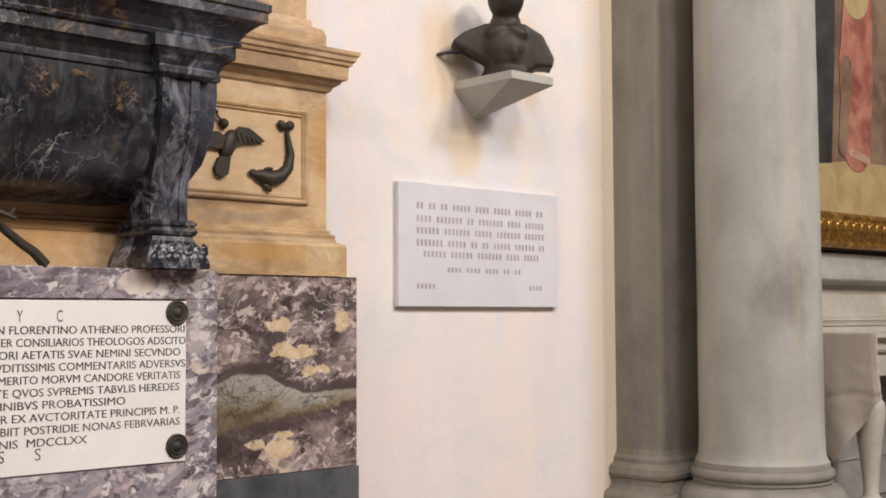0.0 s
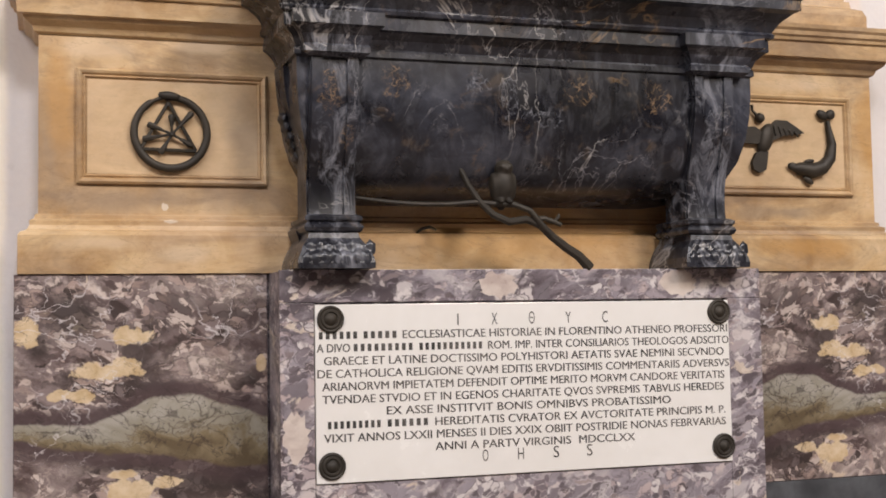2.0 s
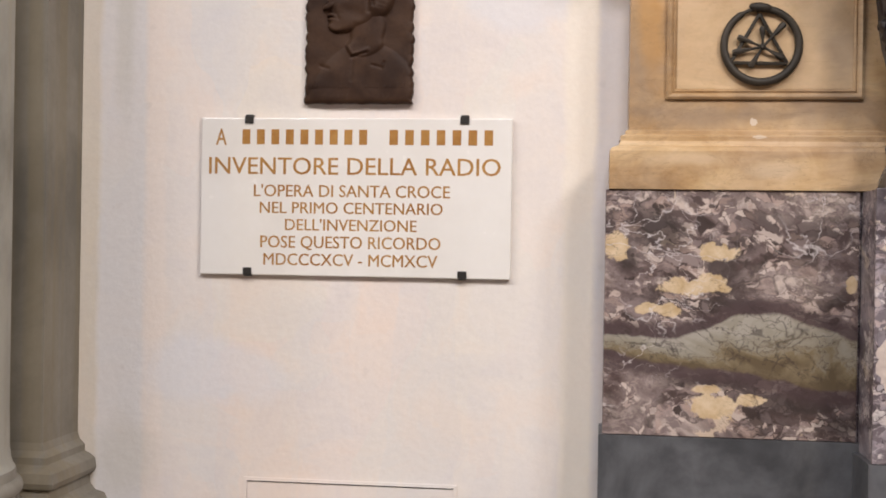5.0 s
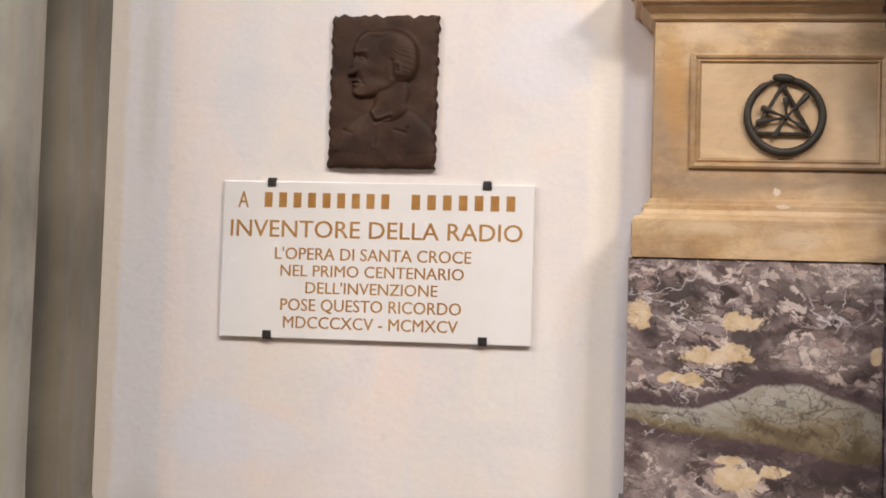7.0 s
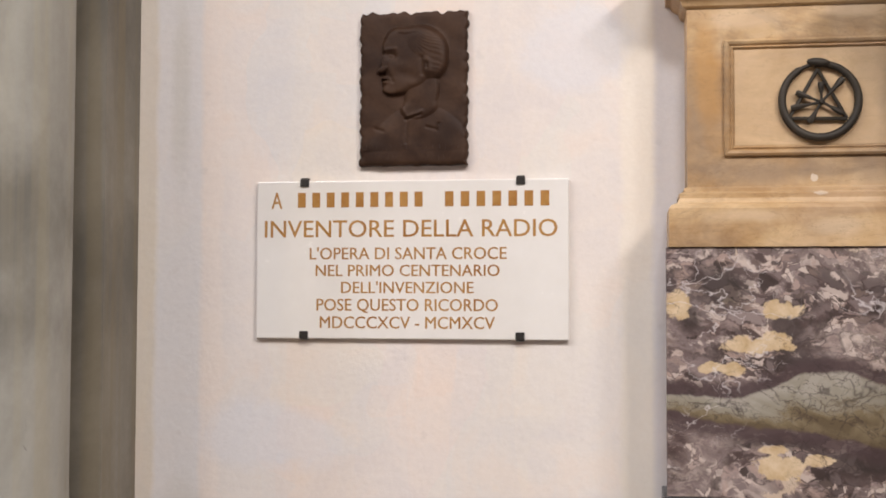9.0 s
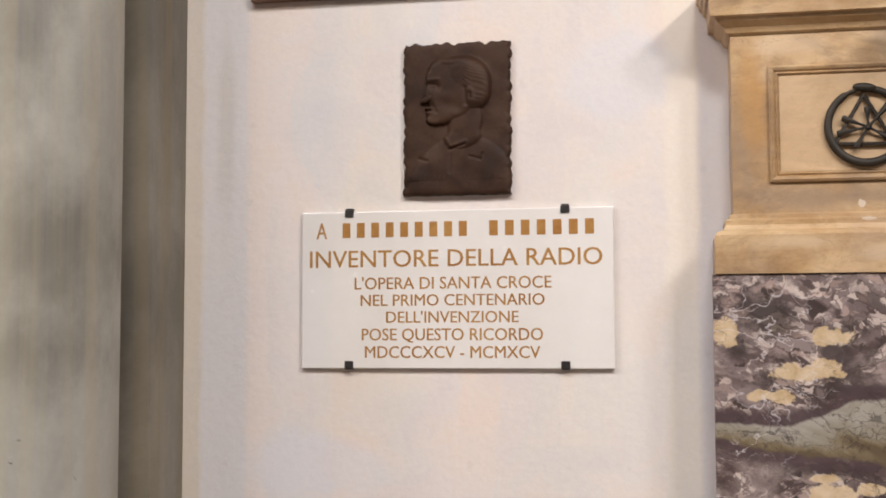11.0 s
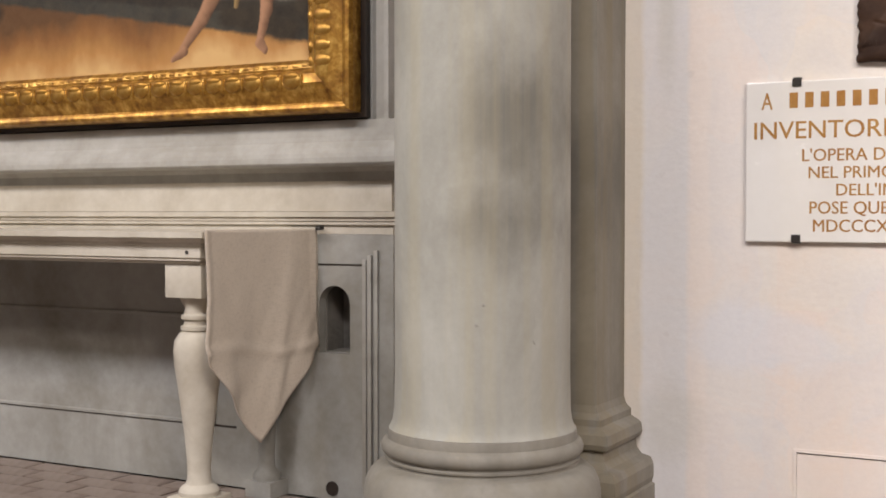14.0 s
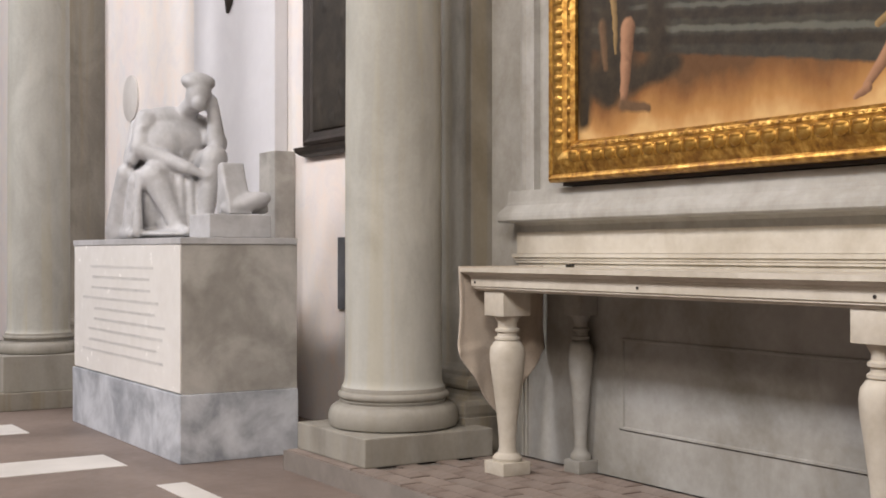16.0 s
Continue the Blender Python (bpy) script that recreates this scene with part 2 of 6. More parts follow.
def giallo_material(name, wash):
    """Siena marble: tan and honey bands, smoky grime, pale scrubbed patches and a few white chips."""
    m, nt, b = mat_new(name)
    v = coords(nt, (0.8, 1, 2.6))
    raw = coords(nt)
    xyz = N(nt, "ShaderNodeSeparateXYZ")
    nt.links.new(raw, xyz.inputs[0])
    x, z = xyz.outputs[0], xyz.outputs[2]
    n1 = noise_tex(nt, v, 1.6, 7, 0.62, 0.9)
    c = ramp(nt, n1, [(0.28, (0.22, 0.115, 0.045)), (0.42, (0.42, 0.24, 0.09)), (0.55, (0.58, 0.375, 0.17)), (0.74, (0.72, 0.54, 0.32))])
    n2 = noise_tex(nt, raw, 9, 6, 0.7, 0.6)
    c = mix(nt, 0.28, c, ramp(nt, n2, [(0.3, (0.22, 0.14, 0.08)), (0.65, (0.70, 0.57, 0.40))]))
    pale = ramp(nt, noise_tex(nt, coords(nt, (1, 1, 1), (3, 2, 1)), 1.1, 5, 0.6, 1.2), [(0.50, 0.0), (0.70, 1.0)])
    c = mix(nt, math_node(nt, "MULTIPLY", pale, 0.5), c, (0.60, 0.45, 0.31))
    c = mix(nt, wash, c, (0.78, 0.58, 0.36))
    grime = ramp(nt, noise_tex(nt, coords(nt, (0.7, 1, 1.5), (7, 1, 4)), 2.6, 8, 0.7, 1.0), [(0.47, 0.0), (0.62, 1.0)])
    c = mix(nt, math_node(nt, "MULTIPLY", grime, 0.54 - wash), c, (0.20, 0.135, 0.085))
    wob = wobble(nt, raw, 4.0, 1.9, 8)
    smoky = spot_field(nt, x, z, ((1.30, 1.915, 0.34, 0.065), (1.72, 1.93, 0.20, 0.085), (1.05, 2.12, 0.07, 0.20), (1.74, 2.12, 0.10, 0.20), (3.95, 1.90, 0.30, 0.04)), wob, 0.7)
    c = mix(nt, math_node(nt, "MULTIPLY", smoky, 0.48), c, (0.245, 0.19, 0.145))
    # honey: the first spot paints warm light below the sarcophagus
    honey = spot_field(nt, x, z, ((2.70, 1.79, 0.68, 0.15), (4.42, 2.2, 0.10, 0.3), (4.0, 1.75, 0.4, 0.06), (1.08, 2.25, 0.06, 0.22)), wob, 0.6)
    c = mix(nt, math_node(nt, "MULTIPLY", honey, 0.55), c, (0.52, 0.275, 0.075))
    scrub = spot_field(nt, x, z, ((1.22, 2.45, 0.16, 0.05), (1.55, 2.47, 0.12, 0.03), (1.25, 1.76, 0.20, 0.035), (1.50, 1.72, 0.12, 0.04), (4.1, 2.44, 0.2, 0.05)), wob, 0.6)
    c = mix(nt, math_node(nt, "MULTIPLY", scrub, 0.45), c, (0.72, 0.56, 0.38))
    chips = spot_field(nt, x, z, ((1.438, 1.893, 0.014, 0.014), (1.455, 1.838, 0.026, 0.008)), wobble(nt, raw, 40.0, 1.6, 4), 0.2)
    c = mix(nt, math_node(nt, "MULTIPLY", chips, 0.8), c, (0.70, 0.60, 0.48))
    lines = noise_tex(nt, v, 3.2, 6, 0.62, 1.6)
    crack = ramp(nt, math_node(nt, "ABSOLUTE", math_node(nt, "SUBTRACT", lines, 0.5)), [(0.0, 1.0), (0.008, 0.0)])
    c = mix(nt, math_node(nt, "MULTIPLY", crack, 0.4 - wash * 0.6), c, (0.20, 0.12, 0.06))
    nt.links.new(c, b.inputs["Base Color"])
    nt.links.new(ramp(nt, n2, [(0.2, 0.32), (0.8, 0.52)]), b.inputs["Roughness"])
    bump(nt, b, n2, 0.10, 0.004)
    return m


def breccia_material(name, book=False):
    """Violet breccia: dark plum ground, lilac and pink clasts, cream blots, pale veins. The large slabs are book-matched about the
    tomb's axis and carry a grey-olive lens with a dark rim, cream blots and a smoky pool."""
    m, nt, b = mat_new(name)
    tc = N(nt, "ShaderNodeTexCoord")
    xyz = N(nt, "ShaderNodeSeparateXYZ")
    nt.links.new(tc.outputs["Object"], xyz.inputs[0])
    u = math_node(nt, "ABSOLUTE", math_node(nt, "SUBTRACT", xyz.outputs[0], 2.72)) if book else xyz.outputs[0]
    z = xyz.outputs[2]
    comb = N(nt, "ShaderNodeCombineXYZ")
    nt.links.new(u, comb.inputs[0])
    nt.links.new(xyz.outputs[1], comb.inputs[1])
    nt.links.new(z, comb.inputs[2])
    raw = comb.outputs[0]
    warp = mix(nt, 0.10, raw, noise_tex(nt, raw, 4.0, 5, 0.6), "LINEAR_LIGHT")
    warp = mix(nt, 0.022, warp, noise_tex(nt, raw, 22.0, 4, 0.6), "LINEAR_LIGHT")
    mp = N(nt, "ShaderNodeMapping")
    mp.inputs["Scale"].default_value = (1.0, 1.0, 1.75)
    mp.inputs["Rotation"].default_value = (0.0, radians(-12), 0.0)
    nt.links.new(warp, mp.inputs["Vector"])
    v = mp.outputs[0]
    if book:
        dark, plum, lilac, pink, white = (0.034, 0.023, 0.020), (0.105, 0.071, 0.066), (0.25, 0.196, 0.188), (0.43, 0.32, 0.275), (0.60, 0.505, 0.445)
    else:
        dark, plum, lilac, pink, white = (0.065, 0.050, 0.056), (0.155, 0.125, 0.138), (0.31, 0.275, 0.30), (0.48, 0.385, 0.37), (0.64, 0.585, 0.565)
    c = ramp(nt, noise_tex(nt, v, 3.0, 9, 0.70, 0.9), [(0.32, dark), (0.45, plum), (0.57, lilac), (0.72, pink)])
    tides = noise_tex(nt, v, 1.7, 4, 0.6, 0.8)
    c = mix(nt, ramp(nt, tides, [(0.38, 0.75), (0.48, 0.0)], True), c, dark)
    c = mix(nt, ramp(nt, tides, [(0.54, 0.0), (0.66, 0.55)], True), c, white)
    # two sizes of angular clasts in the ground
    for scale, chan, lo, hi, amount in ((13.0, 0, 0.47, 0.53, 0.85), (27.0, 1, 0.48, 0.54, 0.9)):
        vor = N(nt, "ShaderNodeTexVoronoi")
        rim = N(nt, "ShaderNodeTexVoronoi", feature="DISTANCE_TO_EDGE")
        for n in (vor, rim):
            n.inputs["Scale"].default_value = scale
            nt.links.new(v, n.inputs["Vector"])
        sep = N(nt, "ShaderNodeSeparateColor")
        nt.links.new(vor.outputs["Color"], sep.inputs[0])
        clast = ramp(nt, sep.outputs[chan], [(0.0, dark), (0.16, plum), (0.34, lilac), (0.48, pink), (0.56, dark), (0.70, lilac), (0.78, white), (0.9, white), (1.0, pink)])
        body = ramp(nt, rim.outputs["Distance"], [(0.02, 0.0), (0.09, 1.0)])
        swarm = ramp(nt, noise_tex(nt, v, scale * 0.27, 5, 0.6, 0.6), [(lo, 0.0), (hi, 1.0)])
        c = mix(nt, math_node(nt, "MULTIPLY", math_node(nt, "MULTIPLY", body, swarm), amount), c, clast)
    cream_tone = ramp(nt, noise_tex(nt, raw, 22, 4), [(0.3, (0.50, 0.35, 0.175)), (0.7, (0.70, 0.56, 0.38))])
    stray = ramp(nt, noise_tex(nt, v, 5.0, 4, 0.55, 0.8), [(0.655, 0.0), (0.67, 1.0)])
    c = mix(nt, math_node(nt, "MULTIPLY", stray, 0.8), c, mix(nt, 0.5, cream_tone, white))
    if book:
        wob = wobble(nt, raw, 15.0, 2.4, 7)
        big = wobble(nt, raw, 6.0, 1.6, 6)
        pale = spot_field(nt, u, z, ((1.05, 1.60, 0.34, 0.07), (1.70, 0.86, 0.14, 0.09), (1.62, 1.00, 0.10, 0.05), (1.15, 1.33, 0.20, 0.09)), big, 0.8)
        c = mix(nt, math_node(nt, "MULTIPLY", pale, 0.42), c, mix(nt, ramp(nt, noise_tex(nt, v, 26.0, 5, 0.7), [(0.42, 0.0), (0.58, 1.0)]), lilac, white))
        pool = spot_field(nt, u, z, ((1.60, 1.50, 0.13, 0.10), (1.70, 1.40, 0.05, 0.06), (1.30, 1.26, 0.10, 0.035), (1.12, 0.93, 0.26, 0.05), (1.40, 0.99, 0.20, 0.035), (0.96, 0.86, 0.10, 0.06)), big, 0.6)
        c = mix(nt, math_node(nt, "MULTIPLY", pool, 0.78), c, (0.040, 0.030, 0.028))
        spots = spot_field(nt, u, z, ((1.742, 1.445, 0.042, 0.055), (1.40, 1.435, 0.075, 0.034), (1.49, 1.315, 0.115, 0.030), (1.42, 1.335, 0.05, 0.03), (1.64, 1.236, 0.045, 0.020), (1.56, 1.236, 0.040, 0.022), (1.41, 0.905, 0.10, 0.045), (1.43, 0.965, 0.06, 0.016), (1.28, 0.93, 0.06, 0.022), (0.95, 1.33, 0.02, 0.03)), wob, 0.15)
        c = mix(nt, math_node(nt, "MULTIPLY", spots, 0.92), c, cream_tone)
        # the lens: upper and lower edge over the slab's width
        span = math_node(nt, "MULTIPLY", math_node(nt, "SUBTRACT", u, 0.90), 1.0 / 0.92)
        ragged = math_node(nt, "ADD", math_node(nt, "MULTIPLY", wob, 0.010), math_node(nt, "MULTIPLY", big, 0.018))

        def edge_of(stops):
            h = ramp(nt, span, [((a - 0.90) / 0.92, (q - 0.9) / 0.4) for a, q in stops], True)
            return math_node(nt, "ADD", math_node(nt, "MULTIPLY_ADD", h, 0.4, 0.9), ragged)

        top = edge_of(((0.936, 1.150), (1.045, 1.190), (1.205, 1.236), (1.324, 1.228), (1.443, 1.172), (1.542, 1.142), (1.785, 1.152)))
        low = edge_of(((0.936, 0.968), (1.045, 0.966), (1.205, 1.000), (1.324, 1.022), (1.443, 1.030), (1.60, 1.050), (1.785, 1.088)))
        above, below = math_node(nt, "SUBTRACT", top, z), math_node(nt, "SUBTRACT", z, low)
        depth = math_node(nt, "MULTIPLY", math_node(nt, "MINIMUM", above, below), 10.0)
        rim = ramp(nt, math_node(nt, "ADD", depth, 0.7), [(0.10, 0.0), (0.42, 1.0)])
        c = mix(nt, math_node(nt, "MULTIPLY", rim, 0.88), c, (0.072, 0.047, 0.048))
        share = math_node(nt, "DIVIDE", below, math_node(nt, "SUBTRACT", top, low))
        tone = math_node(nt, "MULTIPLY_ADD", math_node(nt, "SUBTRACT", noise_tex(nt, v, 3.4, 7, 0.62, 1.0), 0.5), 2.3, math_node(nt, "MULTIPLY_ADD", math_node(nt, "SUBTRACT", u, 1.3), 0.45, share))
        olive = ramp(nt, tone, [(0.10, (0.12, 0.088, 0.050)), (0.36, (0.205, 0.160, 0.095)), (0.50, (0.255, 0.222, 0.162)), (0.54, (0.16, 0.13, 0.092)), (0.60, (0.275, 0.245, 0.188)), (0.85, (0.305, 0.28, 0.225)), (1.0, (0.36, 0.33, 0.28))])
        c = mix(nt, ramp(nt, depth, [(0.0, 0.0), (0.10, 1.0)]), c, olive)
    # white hair veins and dark cracks
    for scale, width, lo in ((2.6, 0.010, 0.47), (5.5, 0.012, 0.50)):
        vein = noise_tex(nt, v, scale, 3, 0.5, 0.5)
        line = ramp(nt, math_node(nt, "ABSOLUTE", math_node(nt, "SUBTRACT", vein, 0.5)), [(0.0, 1.0), (width * 0.6, 0.0)])
        gate = ramp(nt, noise_tex(nt, raw, 2.4, 2), [(lo, 0.0), (lo + 0.1, 1.0)])
        c = mix(nt, math_node(nt, "MULTIPLY", math_node(nt, "MULTIPLY", line, gate), 0.8), c, (0.66, 0.61, 0.60))
    for scale, width, level in ((4.2, 0.009, 0.47), (7.5, 0.010, 0.52), (2.2, 0.006, 0.5)):
        crack = noise_tex(nt, v, scale, 3, 0.5, 0.6)
        line = ramp(nt, math_node(nt, "ABSOLUTE", math_node(nt, "SUBTRACT", crack, level)), [(0.0, 1.0), (width, 0.0)])
        few = ramp(nt, noise_tex(nt, raw, 3.1, 3), [(0.47, 0.0), (0.58, 0.7)])
        c = mix(nt, math_node(nt, "MULTIPLY", line, few), c, (0.035, 0.024, 0.024))
    nt.links.new(c, b.inputs["Base Color"])
    nt.links.new(ramp(nt, noise_tex(nt, v, 9.0, 4), [(0.3, 0.28), (0.7, 0.44)]), b.inputs["Roughness"])
    return m


FLESH, OCHRE_, UMBER_ = ((0.06, 0.028, 0.016), (0.40, 0.215, 0.125)), ((0.06, 0.038, 0.018), (0.30, 0.20, 0.085)), ((0.03, 0.018, 0.011), (0.17, 0.10, 0.055))
SHADE_ = ((0.016, 0.014, 0.012), (0.03, 0.026, 0.02))
# brush strokes (x0, z0, x1, z1, r0, r1) of the plain forms in the picture, with their tones
STROKES = (((-4.98, 3.2, -4.93, 2.46, 0.26, 0.24), SHADE_), ((-4.62, 3.1, -4.58, 2.48, 0.14, 0.12), SHADE_), ((-4.84, 2.40, -4.46, 2.46, 0.10, 0.09), SHADE_), ((-5.20, 2.9, -5.22, 2.22, 0.12, 0.08), SHADE_), ((-5.10, 2.42, -4.98, 2.33, 0.14, 0.08), SHADE_),
           ((-4.96, 3.0, -4.93, 2.58, 0.045, 0.012), OCHRE_), ((-5.05, 2.75, -5.02, 2.5, 0.05, 0.03), UMBER_), ((-4.83, 2.70, -4.85, 2.47, 0.070, 0.048), FLESH), ((-4.85, 2.47, -4.865, 2.305, 0.052, 0.036), FLESH),
           ((-4.88, 2.28, -4.66, 2.235, 0.050, 0.032), UMBER_), ((-2.95, 2.33, -2.60, 2.25, 0.07, 0.08), SHADE_), ((-2.55, 2.5, -2.5, 2.3, 0.09, 0.08), SHADE_),
           ((-2.98, 2.50, -3.09, 2.33, 0.055, 0.040), FLESH), ((-3.09, 2.33, -3.21, 2.195, 0.040, 0.024), FLESH), ((-3.20, 2.185, -3.27, 2.15, 0.026, 0.015), FLESH), ((-2.72, 2.52, -2.73, 2.34, 0.052, 0.040), FLESH),
           ((-2.73, 2.34, -2.765, 2.21, 0.038, 0.022), FLESH), ((-2.765, 2.20, -2.735, 2.165, 0.025, 0.02), FLESH), ((-2.98, 2.62, -2.72, 2.58, 0.085, 0.085), OCHRE_), ((-2.88, 2.56, -2.90, 2.37, 0.040, 0.016), OCHRE_),
           ((-3.14, 2.47, -3.0, 2.54, 0.022, 0.03), OCHRE_), ((-2.58, 2.7, -2.52, 2.46, 0.045, 0.028), FLESH))


def altarpiece_material():
    """Old oil paint: grey steps in shade, a golden ground below and a few plain forms with soft edges."""
    m, nt, b = mat_new("old_oil_painting")
    v = coords(nt)
    warp = mix(nt, 0.018, v, noise_tex(nt, v, 11, 4), "LINEAR_LIGHT")
    xyz = N(nt, "ShaderNodeSeparateXYZ")
    nt.links.new(warp, xyz.inputs[0])
    x, z = xyz.outputs[0], xyz.outputs[2]
    haze = noise_tex(nt, coords(nt, (1.5, 1, 0.7)), 1.7, 5, 0.55)
    c = ramp(nt, noise_tex(nt, v, 3.0, 5, 0.6), [(0.3, (0.024, 0.024, 0.021)), (0.7, (0.052, 0.053, 0.046))])
    slope = math_node(nt, "ADD", z, math_node(nt, "MULTIPLY", math_node(nt, "ADD", x, 4.6), 0.135))
    for z0, half, tone in ((2.66, 0.022, (0.115, 0.12, 0.10)), (2.60, 0.035, (0.018, 0.017, 0.015)), (2.785, 0.018, (0.10, 0.105, 0.09)), (2.735, 0.03, (0.02, 0.019, 0.017)), (2.95, 0.02, (0.10, 0.105, 0.09))):
        d = math_node(nt, "ABSOLUTE", math_node(nt, "SUBTRACT", slope, z0))
        c = mix(nt, math_node(nt, "MULTIPLY", ramp(nt, d, [(half * 0.5, 1.0), (half, 0.0)]), 0.9), c, tone)
    # ground
    edge = math_node(nt, "SUBTRACT", math_node(nt, "ADD", z, math_node(nt, "MULTIPLY", math_node(nt, "ADD", x, 4.6), 0.165)), 2.515)
    depth = math_node(nt, "ADD", math_node(nt, "MULTIPLY", math_node(nt, "SUBTRACT", z, 2.09), 3.2), math_node(nt, "MULTIPLY", math_node(nt, "SUBTRACT", haze, 0.5), 1.5))
    tan = ramp(nt, depth, [(0.0, (0.66, 0.42, 0.18)), (0.30, (0.46, 0.235, 0.078)), (0.7, (0.235, 0.105, 0.036)), (1.0, (0.11, 0.054, 0.024))])
    c = mix(nt, ramp(nt, edge, [(-0.012 + 0.02, 1.0), (0.028, 0.0)]), c, tan)
    for (x0, z0, x1, z1, r0, r1), (lo, hi) in STROKES:
        dx, dz = x1 - x0, z1 - z0
        ln = math.hypot(dx, dz)
        px, pz = math_node(nt, "SUBTRACT", x, x0), math_node(nt, "SUBTRACT", z, z0)
        along = math_node(nt, "MULTIPLY_ADD", px, dx / ln / ln, math_node(nt, "MULTIPLY", pz, dz / ln / ln))
        h = math_node(nt, "MINIMUM", math_node(nt, "MAXIMUM", along, 0.0), 1.0)
        qx, qz = math_node(nt, "SUBTRACT", px, math_node(nt, "MULTIPLY", h, dx)), math_node(nt, "SUBTRACT", pz, math_node(nt, "MULTIPLY", h, dz))
        r = math_node(nt, "MULTIPLY_ADD", h, r1 - r0, r0)
        d = math_node(nt, "DIVIDE", math_node(nt, "SQRT", math_node(nt, "ADD", math_node(nt, "MULTIPLY", qx, qx), math_node(nt, "MULTIPLY", qz, qz))), r)
        side = math_node(nt, "MULTIPLY_ADD", math_node(nt, "DIVIDE", math_node(nt, "MULTIPLY_ADD", qx, 0.8, math_node(nt, "MULTIPLY", qz, -0.35)), r), -0.5, 0.5)
        tone = ramp(nt, math_node(nt, "MULTIPLY_ADD", noise_tex(nt, v, 24, 4), 0.3, math_node(nt, "SUBTRACT", side, 0.12)), [(0.1, lo), (0.75, hi)])
        soft = 0.6 if hi[0] < 0.2 else 0.24
        c = mix(nt, ramp(nt, d, [(1.0 - soft, 1.0), (1.0 + soft * 0.5, 0.0)]), c, tone)
    c = mix(nt, 0.14, c, ramp(nt, noise_tex(nt, v, 14, 6, 0.7), [(0.3, (0.03, 0.02, 0.012)), (0.7, (0.24, 0.17, 0.10))]))
    nt.links.new(c, b.inputs["Base Color"])
    b.inputs["Roughness"].default_value = 0.36
    b.inputs["Specular IOR Level"].default_value = 0.18
    bump(nt, b, haze, 0.05, 0.003)
    return m


def black_marble():
    m, nt, b = mat_new("black_portoro_marble")
    v = coords(nt)
    # bluish grey mottling, partly in place of the polished stone's reflections
    c = ramp(nt, noise_tex(nt, v, 2.3, 7, 0.65, 0.8), [(0.3, (0.0035, 0.0035, 0.0045)), (0.46, (0.010, 0.010, 0.014)), (0.60, (0.034, 0.036, 0.047)), (0.78, (0.115, 0.12, 0.148))])
    for scale, width, tone, off, lo in ((1.9, 0.010, (0.36, 0.34, 0.32), 0, 0.50), (3.4, 0.009, (0.26, 0.25, 0.26), 4, 0.52), (2.6, 0.022, (0.30, 0.19, 0.09), 8, 0.60)):
        w = coords(nt, (1, 1, 1), (off, off, off))
        vein = noise_tex(nt, w, scale, 5, 0.6, 1.8)
        line = ramp(nt, math_node(nt, "ABSOLUTE", math_node(nt, "SUBTRACT", vein, 0.5)), [(0.0, 1.0), (width, 0.0)])
        gate = ramp(nt, noise_tex(nt, w, 2.1, 3, 0.5, 0.5), [(lo, 0.0), (lo + 0.1, 1.0)])
        c = mix(nt, math_node(nt, "MULTIPLY", line, gate), c, tone)
    blot = ramp(nt, noise_tex(nt, coords(nt, (1, 1, 1), (1.7, 0.3, 2.2)), 7.0, 8, 0.75, 1.2), [(0.57, 0.0), (0.64, 1.0)])
    c = mix(nt, math_node(nt, "MULTIPLY", blot, 0.2), c, (0.20, 0.135, 0.08))
    # lace of fine gold-brown and white veins gathered in knots near the upper edge
    xyz = N(nt, "ShaderNodeSeparateXYZ")
    nt.links.new(v, xyz.inputs[0])
    wob = math_node(nt, "MULTIPLY", math_node(nt, "SUBTRACT", noise_tex(nt, v, 13.0, 5, 0.7), 0.5), 2.6)
    cells = N(nt, "ShaderNodeTexVoronoi", feature="DISTANCE_TO_EDGE")
    cells.inputs["Scale"].default_value = 34.0
    nt.links.new(mix(nt, 0.05, v, noise_tex(nt, v, 20.0, 5, 0.7), "LINEAR_LIGHT"), cells.inputs["Vector"])
    lace = math_node(nt, "MULTIPLY", ramp(nt, cells.outputs["Distance"], [(0.0, 1.0), (0.085, 0.0)]), ramp(nt, noise_tex(nt, v, 30.0, 4, 0.7), [(0.42, 0.1), (0.62, 1.0)]))
    for spots, tone in ((((1.965, 2.27, 0.05, 0.085), (2.19, 2.305, 0.06, 0.055), (2.90, 2.295, 0.075, 0.065), (3.20, 2.285, 0.065, 0.06), (2.02, 2.10, 0.03, 0.05)), (0.34, 0.22, 0.12)), (((2.49, 2.31, 0.06, 0.05), (2.62, 2.27, 0.04, 0.10), (3.43, 2.2, 0.05, 0.09), (2.75, 2.2, 0.09, 0.04)), (0.25, 0.255, 0.28))):
        total = None
        for cx, cz, rx, rz in spots:
            du = math_node(nt, "DIVIDE", math_node(nt, "SUBTRACT", xyz.outputs[0], cx), rx)
            dz = math_node(nt, "DIVIDE", math_node(nt, "SUBTRACT", xyz.outputs[2], cz), rz)
            d = math_node(nt, "SQRT", math_node(nt, "ADD", math_node(nt, "MULTIPLY", du, du), math_node(nt, "MULTIPLY", dz, dz)))
            f = ramp(nt, math_node(nt, "ADD", d, wob), [(0.75, 1.0), (1.15, 0.0)])
            total = f if total is None else math_node(nt, "MAXIMUM", total, f)
        c = mix(nt, math_node(nt, "MULTIPLY", math_node(nt, "MULTIPLY", total, lace), 0.85), c, tone)
    dust = noise_tex(nt, coords(nt, (1.6, 1.6, 0.7), (5, 3, 1)), 9.0, 8, 0.72, 1.0)
    wear = None
